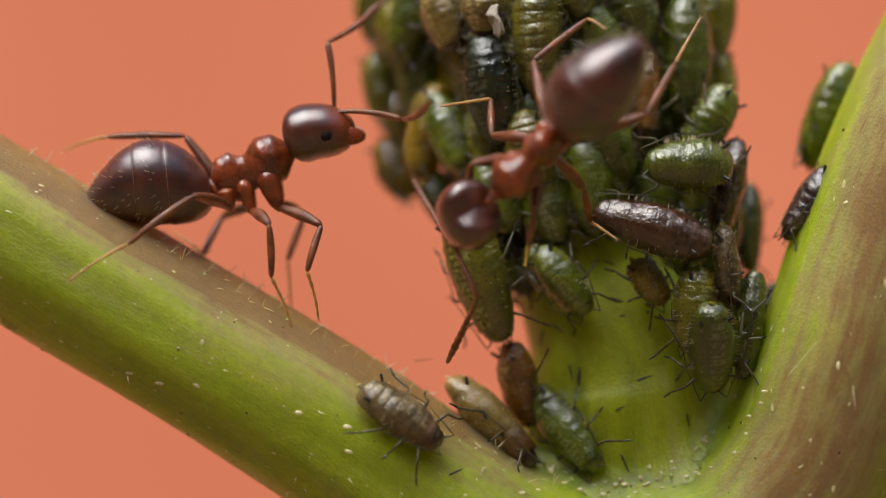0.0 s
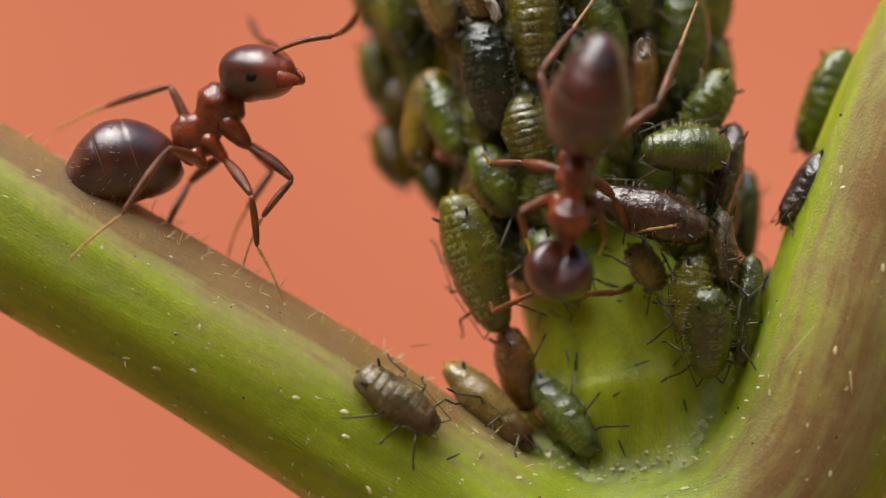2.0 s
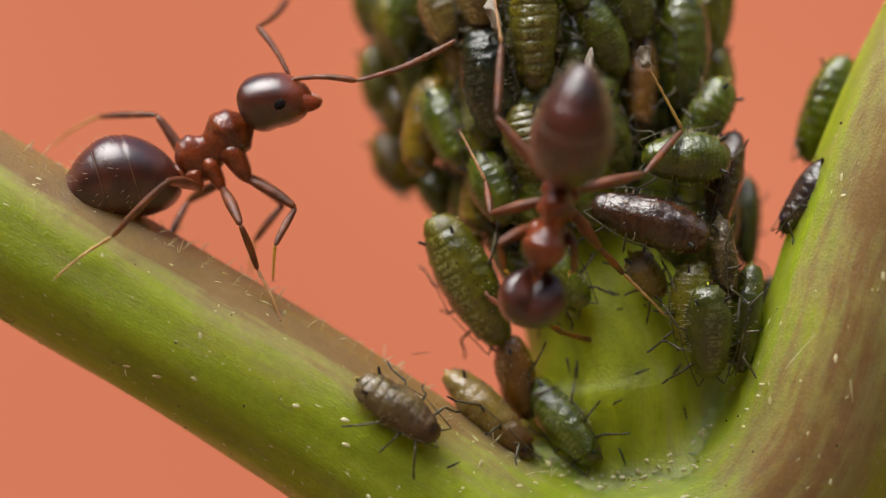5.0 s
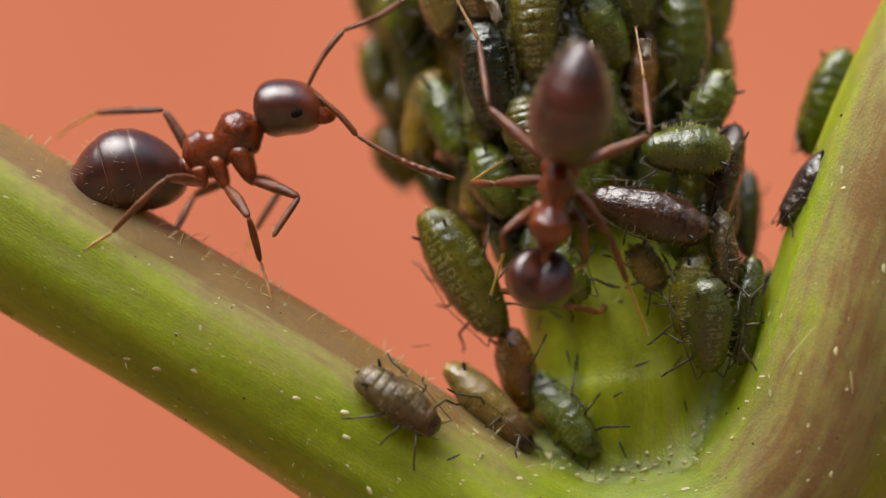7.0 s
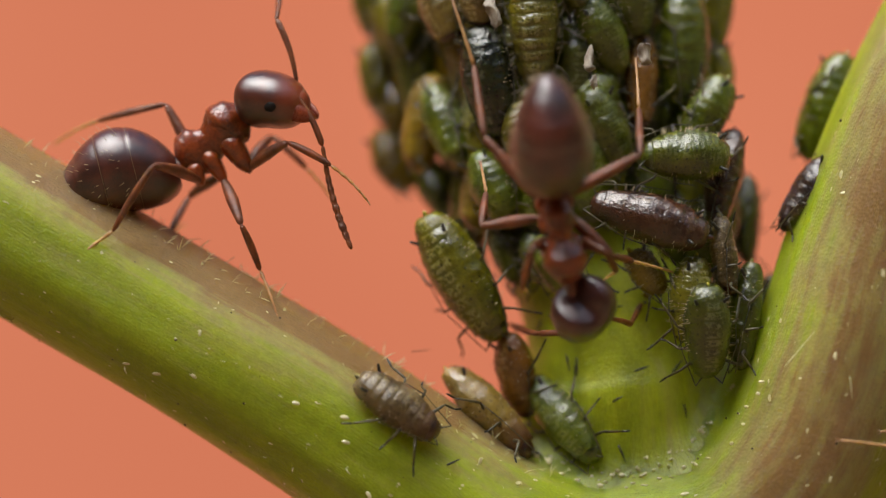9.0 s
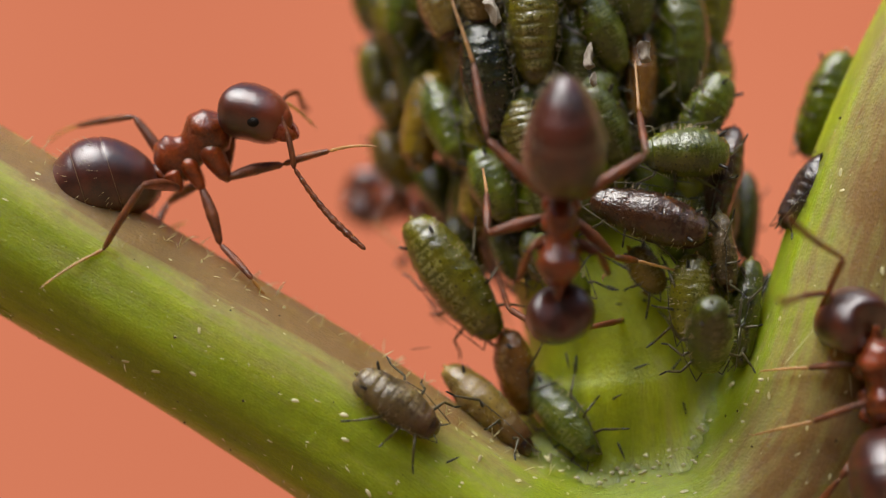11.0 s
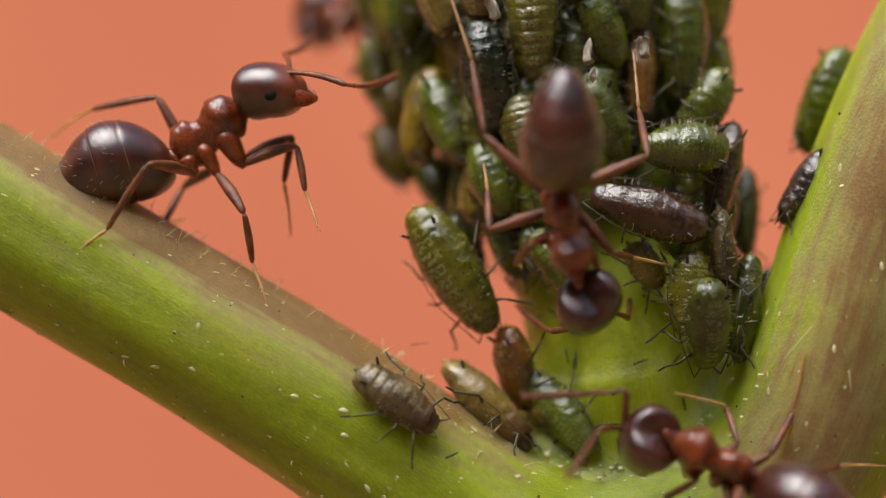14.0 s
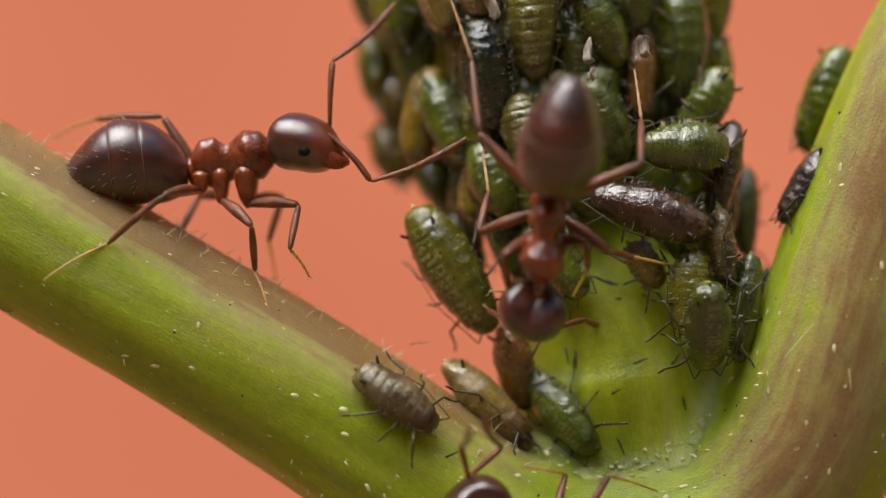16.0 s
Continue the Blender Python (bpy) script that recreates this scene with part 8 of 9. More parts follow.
    right_hind_ankle=[(10.8, -1.59, -2.54), (10.76, -1.58, -2.55), (10.72, -1.58, -2.57), (10.68, -1.57, -2.58), (10.64, -1.57, -2.6), (10.6, -1.56, -2.61), (10.56, -1.56, -2.63), (10.52, -1.55, -2.64), (10.34, -1.53, -2.71), (10.32, -1.53, -2.72), (10.28, -1.52, -2.74), (10.24, -1.52, -2.75), (10.2, -1.51, -2.77), (10.16, -1.5, -2.78), (10.13, -1.5, -2.8), (9.15, -1.72, -2.75), (7.67, -1.24, -2.88), (6.92, -1.61, -2.85), (6.84, -1.68, -2.84), (6.62, -1.96, -2.82), (6.45, -2.19, -2.82), (6.34, -2.1, -2.84), (5.78, -2.25, -2.85), (5.37, -1.74, -2.89), (4.88, -1.28, -3.04), (4.28, -1.56, -3.2), (3.82, -1.13, -3.4), (3.13, -1.17, -3.64)],
    right_hind_toe=[(11.4, -1.02, -3.03), (11.36, -1.01, -3.04), (11.32, -1.01, -3.06), (11.28, -1.01, -3.08), (11.24, -1.01, -3.09), (11.2, -1, -3.11), (11.16, -1, -3.13), (11.12, -1, -3.15), (10.94, -0.99, -3.23), (10.92, -0.98, -3.23), (10.88, -0.98, -3.25), (10.85, -0.98, -3.27), (10.81, -0.98, -3.29), (10.77, -0.97, -3.31), (10.73, -0.97, -3.32), (9.66, -1.03, -3.18), (7.87, -1.94, -3.51), (7.51, -0.96, -3.24), (7.42, -1, -3.2), (7.17, -1.23, -3.13), (7.02, -1.47, -3.11), (6.92, -1.4, -3.13), (6.43, -1.56, -3.01), (6.08, -1.1, -2.95), (5.32, -1.7, -3.78), (4.77, -0.84, -3.61), (3.94, -1.92, -3.92), (3.35, -1.96, -4.15)],
)
ANT_BEHIND = dict(
    waist=[(2.29, 4.2, 0.13), (2.29, 4.2, 0.15), (2.29, 4.2, 0.16), (2.28, 4.2, 0.17), (2.28, 4.2, 0.18), (2.28, 4.2, 0.2), (2.27, 4.2, 0.21), (2.27, 4.2, 0.22), (2.26, 4.2, 0.28), (2.26, 4.2, 0.29), (2.25, 4.2, 0.3), (2.25, 4.2, 0.31), (2.25, 4.2, 0.33), (2.25, 4.2, 0.34), (2.24, 4.2, 0.35), (2.24, 4.2, 0.37), (2.24, 4.2, 0.37), (-0.12, 4.2, 0.49), (-0.15, 4.2, 0.42), (0.18, 4.2, 1.34), (0.24, 4.2, 1.76), (-0.44, 4.2, 3.26), (-0.73, 4.2, 3.3), (-0.73, 4.2, 3.42), (-0.58, 4.2, 3.26), (-0.2, 4.2, 4.14), (-0.03, 4.2, 4.39), (0.14, 4.2, 4.65)],
    neck=[(2.18, 4.34, 1.34), (2.16, 4.34, 1.35), (2.14, 4.34, 1.36), (2.13, 4.34, 1.37), (2.11, 4.34, 1.38), (2.09, 4.34, 1.39), (2.07, 4.34, 1.4), (2.05, 4.35, 1.41), (1.96, 4.35, 1.46), (1.95, 4.35, 1.46), (1.93, 4.35, 1.47), (1.91, 4.35, 1.48), (1.89, 4.36, 1.48), (1.87, 4.36, 1.49), (1.85, 4.36, 1.5), (1.83, 4.36, 1.5), (1.82, 4.36, 1.51), (-1.25, 4.43, 0.9), (-1.27, 4.46, 0.85), (-0.24, 4.36, 2.47), (-0.59, 4.39, 2.63), (-1.46, 4.43, 3.88), (-1.78, 4.49, 3.85), (-1.88, 4.49, 3.7), (-1.74, 4.46, 3.55), (-0.46, 4.35, 5.32), (-0.2, 4.33, 5.59), (0.04, 4.31, 5.86)],
    tail=[(2.15, 3.84, -1.63), (2.16, 3.84, -1.61), (2.18, 3.84, -1.6), (2.2, 3.83, -1.59), (2.22, 3.83, -1.58), (2.23, 3.83, -1.56), (2.25, 3.83, -1.55), (2.27, 3.82, -1.54), (2.36, 3.81, -1.47), (2.37, 3.81, -1.46), (2.39, 3.81, -1.45), (2.41, 3.8, -1.43), (2.43, 3.8, -1.42), (2.45, 3.8, -1.4), (2.47, 3.79, -1.38), (2.5, 3.79, -1.37), (2.51, 3.79, -1.36), (1.58, 3.76, 0.1), (1.56, 3.78, 0.05), (1.28, 3.81, -0.04), (1.22, 3.85, 0.29), (0.86, 3.87, 2.06), (0.73, 3.86, 2.31), (0.79, 3.84, 2.51), (0.89, 3.82, 2.29), (0.43, 3.75, 2.52), (0.39, 3.81, 2.69), (0.39, 3.85, 2.9)],
    face=[(2.22, 5.45, 1.96), (2.2, 5.46, 1.95), (2.18, 5.47, 1.94), (2.16, 5.48, 1.94), (2.14, 5.49, 1.93), (2.12, 5.5, 1.93), (2.1, 5.5, 1.92), (2.08, 5.51, 1.91), (1.99, 5.55, 1.89), (1.98, 5.55, 1.88), (1.96, 5.56, 1.88), (1.94, 5.56, 1.87), (1.92, 5.57, 1.87), (1.9, 5.57, 1.86), (1.88, 5.58, 1.85), (1.86, 5.58, 1.85), (1.85, 5.58, 1.84), (-1.06, 5.67, 0.71), (-1.01, 5.68, 0.6), (-0.47, 5.55, 2.84), (-0.46, 5.63, 2.91), (-1.29, 5.69, 3.81), (-1.54, 5.73, 3.7), (-1.63, 5.73, 3.68), (-1.51, 5.71, 3.55), (-0.48, 5.37, 6.07), (-0.26, 5.23, 6.49), (-0.04, 5.03, 6.9)],
    left_elbow=[(1.72, 4.23, 2.35), (1.7, 4.23, 2.34), (1.68, 4.22, 2.33), (1.66, 4.22, 2.33), (1.64, 4.22, 2.32), (1.62, 4.22, 2.31), (1.6, 4.21, 2.31), (1.58, 4.21, 2.3), (1.49, 4.21, 2.27), (1.48, 4.2, 2.27), (1.46, 4.2, 2.26), (1.44, 4.2, 2.26), (1.42, 4.2, 2.25), (1.4, 4.2, 2.24), (1.38, 4.2, 2.24), (1.36, 4.2, 2.23), (1.35, 4.2, 2.23), (-1.47, 4.29, 1.13), (-1.42, 4.33, 1.03), (-0.88, 4.13, 3.19), (-0.86, 4.23, 3.27), (-1.68, 4.27, 4.15), (-1.93, 4.35, 4.03), (-2.02, 4.34, 4.01), (-1.9, 4.3, 3.88), (-0.91, 4.17, 6.35), (-0.69, 4.19, 6.78), (-0.48, 4.26, 7.22)],
    left_tip=[(1.41, 2.85, 1.84), (1.39, 2.85, 1.84), (1.37, 2.84, 1.83), (1.35, 2.84, 1.83), (1.33, 2.84, 1.82), (1.31, 2.84, 1.81), (1.29, 2.83, 1.81), (1.27, 2.83, 1.8), (1.18, 2.82, 1.77), (1.18, 2.82, 1.77), (1.16, 2.82, 1.76), (1.14, 2.82, 1.76), (1.12, 2.82, 1.75), (1.1, 2.82, 1.75), (1.08, 2.82, 1.74), (1.06, 2.82, 1.73), (1.05, 2.82, 1.73), (-1.68, 2.88, 0.67), (-1.63, 2.92, 0.57), (-1.08, 2.74, 2.66), (-1.07, 2.84, 2.74), (-1.88, 2.89, 3.6), (-2.12, 2.97, 3.47), (-2.2, 2.95, 3.45), (-2.09, 2.92, 3.33), (-1.14, 2.83, 5.73), (-0.93, 2.86, 6.15), (-0.72, 2.93, 6.57)],
    right_elbow=[(2.36, 5.1, 2.35), (2.34, 5.1, 2.35), (2.32, 5.11, 2.35), (2.3, 5.11, 2.35), (2.29, 5.11, 2.35), (2.27, 5.11, 2.35), (2.25, 5.11, 2.35), (2.23, 5.11, 2.35), (2.15, 5.12, 2.35), (2.14, 5.12, 2.35), (2.13, 5.12, 2.35), (2.11, 5.12, 2.34), (2.09, 5.12, 2.34), (2.07, 5.12, 2.34), (2.06, 5.13, 2.34), (2.04, 5.13, 2.34), (2.03, 5.13, 2.34), (-0.78, 5.2, 1.34), (-0.73, 5.23, 1.23), (-0.24, 5.06, 3.33), (-0.26, 5.18, 3.4), (-1.02, 5.2, 4.39), (-1.26, 5.27, 4.28), (-1.39, 5.28, 4.23), (-1.26, 5.25, 4.11), (-0.33, 5.09, 6.41), (-0.11, 5.04, 6.79), (0.11, 4.97, 7.18)],
    right_tip=[(2.66, 3.72, 2.84), (2.64, 3.72, 2.84), (2.62, 3.72, 2.83), (2.6, 3.72, 2.83), (2.58, 3.72, 2.82), (2.56, 3.72, 2.81), (2.54, 3.71, 2.81), (2.52, 3.71, 2.8), (2.43, 3.71, 2.77), (2.43, 3.71, 2.77), (2.41, 3.71, 2.76), (2.39, 3.71, 2.76), (2.37, 3.71, 2.75), (2.35, 3.71, 2.74), (2.33, 3.71, 2.74), (2.31, 3.7, 2.73), (2.3, 3.7, 2.73), (-0.49, 3.76, 1.65), (-0.44, 3.79, 1.54), (0.1, 3.64, 3.68), (0.12, 3.78, 3.76), (-0.7, 3.76, 4.63), (-0.94, 3.82, 4.5), (-1.03, 3.85, 4.49), (-0.91, 3.82, 4.37), (0.06, 3.7, 6.81), (0.28, 3.66, 7.22), (0.49, 3.59, 7.64)],
    left_front_knee=[(1.9, 3.44, 1.35), (1.89, 3.43, 1.35), (1.88, 3.42, 1.35), (1.87, 3.41, 1.36), (1.85, 3.4, 1.36), (1.84, 3.39, 1.36), (1.83, 3.38, 1.37), (1.82, 3.37, 1.37), (1.76, 3.33, 1.38), (1.75, 3.33, 1.38), (1.74, 3.32, 1.39), (1.73, 3.31, 1.39), (1.71, 3.3, 1.39), (1.7, 3.29, 1.4), (1.69, 3.29, 1.4), (1.68, 3.28, 1.4), (1.67, 3.28, 1.4), (-0.85, 3.07, 0.99), (-0.82, 3.08, 0.91), (-0.32, 3.22, 2.34), (-0.42, 3.08, 2.5), (-1.11, 3.04, 3.78), (-1.31, 3.09, 3.74), (-1.35, 3.14, 3.77), (-1.25, 3.11, 3.62), (-0.63, 3.26, 5.18), (-0.42, 3.35, 5.57), (-0.21, 3.54, 5.97)],
    left_front_ankle=[(1.62, 2.94, 0.99), (1.61, 2.92, 0.99), (1.6, 2.91, 0.99), (1.59, 2.9, 1), (1.57, 2.89, 1), (1.56, 2.88, 1), (1.55, 2.87, 1.01), (1.54, 2.86, 1.01), (1.48, 2.82, 1.02), (1.47, 2.82, 1.02), (1.46, 2.81, 1.03), (1.45, 2.8, 1.03), (1.44, 2.8, 1.03), (1.42, 2.79, 1.03), (1.41, 2.79, 1.03), (1.4, 2.78, 1.04), (1.39, 2.78, 1.04), (-1.15, 2.62, 0.58), (-1.11, 2.63, 0.5), (-0.58, 2.73, 1.95), (-0.7, 2.63, 2.08), (-1.4, 2.61, 3.35), (-1.59, 2.64, 3.31), (-1.62, 2.68, 3.35), (-1.52, 2.65, 3.2), (-0.88, 2.77, 4.77), (-0.67, 2.87, 5.16), (-0.47, 3.06, 5.56)],
    left_front_toe=[(1.8, 2.37, 0.58), (1.79, 2.36, 0.58), (1.78, 2.36, 0.57), (1.77, 2.35, 0.57), (1.76, 2.35, 0.57), (1.75, 2.34, 0.57), (1.74, 2.34, 0.57), (1.73, 2.34, 0.56), (1.69, 2.32, 0.55), (1.69, 2.32, 0.55), (1.68, 2.32, 0.55), (1.67, 2.31, 0.55), (1.66, 2.31, 0.55), (1.65, 2.31, 0.55), (1.64, 2.31, 0.55), (1.63, 2.31, 0.55), (1.63, 2.31, 0.55), (-0.74, 2.31, 0.06), (-0.72, 2.31, -0.01), (-0.29, 2.31, 1.45), (-0.32, 2.31, 1.56), (-1, 2.32, 2.82), (-1.22, 2.31, 2.78), (-1.28, 2.31, 2.83), (-1.17, 2.31, 2.68), (-0.64, 2.33, 4.26), (-0.46, 2.36, 4.69), (-0.29, 2.5, 5.15)],
    left_mid_knee=[(2, 3.81, -0.11), (2, 3.81, -0.1), (1.99, 3.81, -0.09), (1.99, 3.81, -0.07), (1.99, 3.81, -0.06), (1.98, 3.81, -0.05), (1.98, 3.81, -0.04), (1.97, 3.81, -0.02), (1.95, 3.81, 0.03), (1.95, 3.81, 0.04), (1.95, 3.81, 0.05), (1.94, 3.81, 0.06), (1.94, 3.81, 0.07), (1.93, 3.81, 0.08), (1.93, 3.81, 0.09), (1.92, 3.81, 0.11), (1.92, 3.81, 0.11), (-0.47, 3.09, 0.13), (-0.49, 3.12, 0.07), (-0.12, 3.81, 1.06), (-0.1, 3.67, 1.39), (-0.77, 3.35, 2.85), (-1.06, 3.35, 2.89), (-1.05, 3.09, 2.99), (-0.91, 3.08, 2.83), (-0.48, 3.81, 3.87), (-0.3, 3.8, 4.12), (-0.12, 3.8, 4.37)],
    left_mid_ankle=[(1.63, 3.21, -0.39), (1.63, 3.21, -0.38), (1.63, 3.21, -0.36), (1.63, 3.21, -0.35), (1.62, 3.21, -0.34), (1.62, 3.21, -0.33), (1.62, 3.21, -0.31), (1.61, 3.21, -0.3), (1.6, 3.2, -0.24), (1.6, 3.2, -0.24), (1.6, 3.2, -0.22), (1.59, 3.2, -0.21), (1.59, 3.2, -0.2), (1.59, 3.2, -0.19), (1.59, 3.2, -0.17), (1.58, 3.19, -0.16), (1.58, 3.19, -0.16), (-0.85, 2.49, -0.13), (-0.86, 2.52, -0.18), (-0.41, 3.17, 0.79), (-0.34, 2.99, 1.2), (-1.07, 2.71, 2.61), (-1.36, 2.71, 2.64), (-1.41, 2.51, 2.69), (-1.27, 2.5, 2.53), (-0.8, 3.23, 3.53), (-0.64, 3.23, 3.78), (-0.47, 3.23, 4.02)],
    left_mid_toe=[(2.03, 2.5, -0.64), (2.03, 2.5, -0.63), (2.03, 2.5, -0.61), (2.02, 2.5, -0.6), (2.02, 2.5, -0.59), (2.02, 2.5, -0.58), (2.02, 2.5, -0.56), (2.01, 2.5, -0.55), (2, 2.5, -0.49), (2, 2.5, -0.49), (2, 2.5, -0.48), (1.99, 2.49, -0.46), (1.99, 2.49, -0.45), (1.99, 2.49, -0.44), (1.99, 2.49, -0.43), (1.98, 2.49, -0.41), (1.98, 2.49, -0.41), (-0.1, 2.84, -0.36), (-0.11, 2.84, -0.42), (0.04, 2.5, 0.52), (0.16, 2.37, 0.89), (-0.38, 2.34, 2.28), (-0.66, 2.34, 2.31), (-0.66, 2.84, 2.48), (-0.52, 2.84, 2.32), (-0.37, 2.57, 3.22), (-0.2, 2.57, 3.46), (-0.03, 2.57, 3.71)],
    left_hind_knee=[(1.97, 3.06, -0.39), (1.97, 3.06, -0.38), (1.97, 3.06, -0.36), (1.97, 3.06, -0.35), (1.96, 3.06, -0.34), (1.96, 3.06, -0.32), (1.96, 3.06, -0.31), (1.95, 3.06, -0.3), (1.94, 3.06, -0.24), (1.94, 3.06, -0.24), (1.94, 3.06, -0.22), (1.93, 3.06, -0.21), (1.93, 3.06, -0.2), (1.93, 3.06, -0.19), (1.93, 3.06, -0.17), (1.92, 3.06, -0.16), (1.92, 3.06, -0.16), (-0.38, 2.88, -0.04), (-0.4, 2.88, -0.1), (-0.06, 3.05, 0.78), (0, 3.01, 1.2), (-0.68, 2.97, 2.66), (-0.96, 2.98, 2.7), (-0.96, 2.91, 2.8), (-0.81, 2.9, 2.64), (-0.46, 3.12, 3.52), (-0.29, 3.12, 3.77), (-0.12, 3.12, 4.01)],
    left_hind_ankle=[(2.1, 2.33, -1.2), (2.1, 2.33, -1.19), (2.1, 2.33, -1.18), (2.1, 2.33, -1.16), (2.09, 2.33, -1.15), (2.09, 2.33, -1.14), (2.09, 2.33, -1.13), (2.08, 2.33, -1.11), (2.07, 2.33, -1.06), (2.07, 2.33, -1.05), (2.07, 2.33, -1.04), (2.06, 2.33, -1.03), (2.06, 2.33, -1.01), (2.06, 2.33, -1), (2.06, 2.33, -0.99), (2.05, 2.33, -0.98), (2.05, 2.33, -0.97), (-0.19, 2.27, -0.94), (-0.22, 2.27, -1), (0.12, 2.34, -0.04), (0.18, 2.32, 0.36), (-0.5, 2.32, 1.79), (-0.78, 2.32, 1.83), (-0.77, 2.3, 1.91), (-0.63, 2.29, 1.75), (-0.3, 2.4, 2.71), (-0.13, 2.4, 2.95), (0.03, 2.4, 3.2)],
    left_hind_toe=[(2.64, 3.12, -1.11), (2.64, 3.12, -1.1), (2.63, 3.12, -1.09), (2.63, 3.12, -1.08), (2.63, 3.12, -1.06), (2.63, 3.12, -1.05), (2.62, 3.12, -1.04), (2.62, 3.12, -1.03), (2.61, 3.12, -0.97), (2.61, 3.12, -0.96), (2.6, 3.12, -0.95), (2.6, 3.12, -0.94), (2.6, 3.12, -0.93), (2.6, 3.12, -0.91), (2.59, 3.12, -0.9), (2.59, 3.12, -0.89), (2.59, 3.12, -0.88), (0.23, 3.1, -0.72), (0.21, 3.1, -0.78), (0.62, 3.15, 0.05), (0.67, 3.14, 0.48), (-0.02, 3.14, 1.95), (-0.3, 3.14, 1.98), (-0.32, 3.12, 2.12), (-0.19, 3.12, 1.96), (0.29, 3.16, 2.74), (0.46, 3.15, 2.98), (0.63, 3.15, 3.22)],
    right_front_knee=[(2.6, 3.4, 1.26), (2.58, 3.4, 1.26), (2.57, 3.39, 1.27), (2.56, 3.39, 1.27), (2.55, 3.38, 1.27), (2.53, 3.38, 1.28), (2.52, 3.37, 1.28), (2.51, 3.37, 1.28), (2.45, 3.35, 1.3), (2.45, 3.35, 1.3), (2.43, 3.34, 1.3), (2.42, 3.34, 1.3), (2.41, 3.34, 1.31), (2.4, 3.34, 1.31), (2.39, 3.33, 1.31), (2.37, 3.33, 1.32), (2.37, 3.33, 1.32), (-0.17, 3.42, 0.91), (-0.13, 3.53, 0.84), (0.37, 3.33, 2.26), (0.27, 3.35, 2.43), (-0.43, 3.44, 3.73), (-0.63, 3.64, 3.7), (-0.67, 3.74, 3.73), (-0.57, 3.59, 3.58), (0.06, 3.34, 5.1), (0.27, 3.37, 5.48), (0.49, 3.44, 5.87)],
    right_front_ankle=[(2.65, 2.89, 0.82), (2.64, 2.88, 0.82), (2.63, 2.88, 0.82), (2.62, 2.87, 0.82), (2.6, 2.87, 0.83), (2.59, 2.86, 0.83), (2.58, 2.86, 0.83), (2.57, 2.85, 0.84), (2.51, 2.84, 0.85), (2.5, 2.84, 0.85), (2.49, 2.83, 0.86), (2.48, 2.83, 0.86), (2.47, 2.83, 0.86), (2.45, 2.82, 0.87), (2.44, 2.82, 0.87), (2.43, 2.82, 0.87), (2.43, 2.82, 0.87), (-0.08, 2.91, 0.47), (-0.04, 3.02, 0.4), (0.46, 2.83, 1.81), (0.36, 2.85, 1.97), (-0.33, 2.95, 3.26), (-0.54, 3.16, 3.23), (-0.58, 3.27, 3.26), (-0.47, 3.11, 3.11), (0.15, 2.87, 4.62), (0.36, 2.9, 4.99), (0.57, 2.98, 5.38)],
    right_front_toe=[(2.87, 2.22, 0.67), (2.86, 2.21, 0.67), (2.85, 2.21, 0.68), (2.84, 2.21, 0.68), (2.83, 2.2, 0.68), (2.82, 2.2, 0.68), (2.81, 2.2, 0.68), (2.8, 2.19, 0.69), (2.76, 2.18, 0.7), (2.75, 2.18, 0.7), (2.74, 2.18, 0.7), (2.73, 2.18, 0.7), (2.72, 2.17, 0.7), (2.71, 2.17, 0.71), (2.7, 2.17, 0.71), (2.69, 2.17, 0.71), (2.69, 2.17, 0.71), (0.17, 2.25, 0.34), (0.16, 2.33, 0.29), (0.75, 2.19, 1.64), (0.64, 2.21, 1.8), (-0.1, 2.29, 3.1), (-0.36, 2.48, 3.09), (-0.39, 2.58, 3.12), (-0.29, 2.42, 2.97), (0.41, 2.23, 4.41), (0.59, 2.25, 4.79), (0.77, 2.32, 5.19)],
    right_mid_knee=[(2.77, 3.41, 0.04), (2.77, 3.41, 0.06), (2.77, 3.42, 0.07), (2.76, 3.42, 0.08), (2.76, 3.43, 0.09), (2.76, 3.43, 0.11), (2.76, 3.44, 0.12), (2.75, 3.44, 0.13), (2.74, 3.47, 0.19), (2.74, 3.47, 0.2), (2.74, 3.48, 0.21), (2.74, 3.49, 0.22), (2.73, 3.49, 0.24), (2.73, 3.5, 0.25), (2.73, 3.51, 0.26), (2.73, 3.52, 0.27), (2.73, 3.52, 0.28), (0.29, 3.89, 0.47), (0.26, 3.91, 0.41), (0.72, 3.55, 1.23), (0.77, 3.92, 1.66), (0.02, 3.97, 3.22), (-0.29, 3.98, 3.29), (-0.35, 3.86, 3.39), (-0.2, 3.85, 3.22), (0.32, 3.52, 3.99), (0.49, 3.49, 4.23), (0.66, 3.46, 4.48)],
    right_mid_ankle=[(2.93, 2.74, -0.27), (2.93, 2.75, -0.25), (2.93, 2.75, -0.24), (2.92, 2.76, -0.22), (2.92, 2.76, -0.21), (2.92, 2.77, -0.2), (2.92, 2.77, -0.18), (2.91, 2.78, -0.17), (2.9, 2.8, -0.11), (2.9, 2.8, -0.1), (2.89, 2.81, -0.09), (2.89, 2.81, -0.07), (2.89, 2.82, -0.06), (2.88, 2.83, -0.04), (2.88, 2.83, -0.03), (2.88, 2.84, -0.02), (2.87, 2.84, -0.01), (0.57, 3.28, 0.13), (0.55, 3.3, 0.07), (0.9, 2.89, 0.94), (0.95, 3.25, 1.38), (0.27, 3.37, 2.85), (-0.02, 3.41, 2.9), (-0.01, 3.31, 3), (0.13, 3.3, 2.84), (0.5, 2.88, 3.66), (0.67, 2.84, 3.89), (0.84, 2.82, 4.13)],
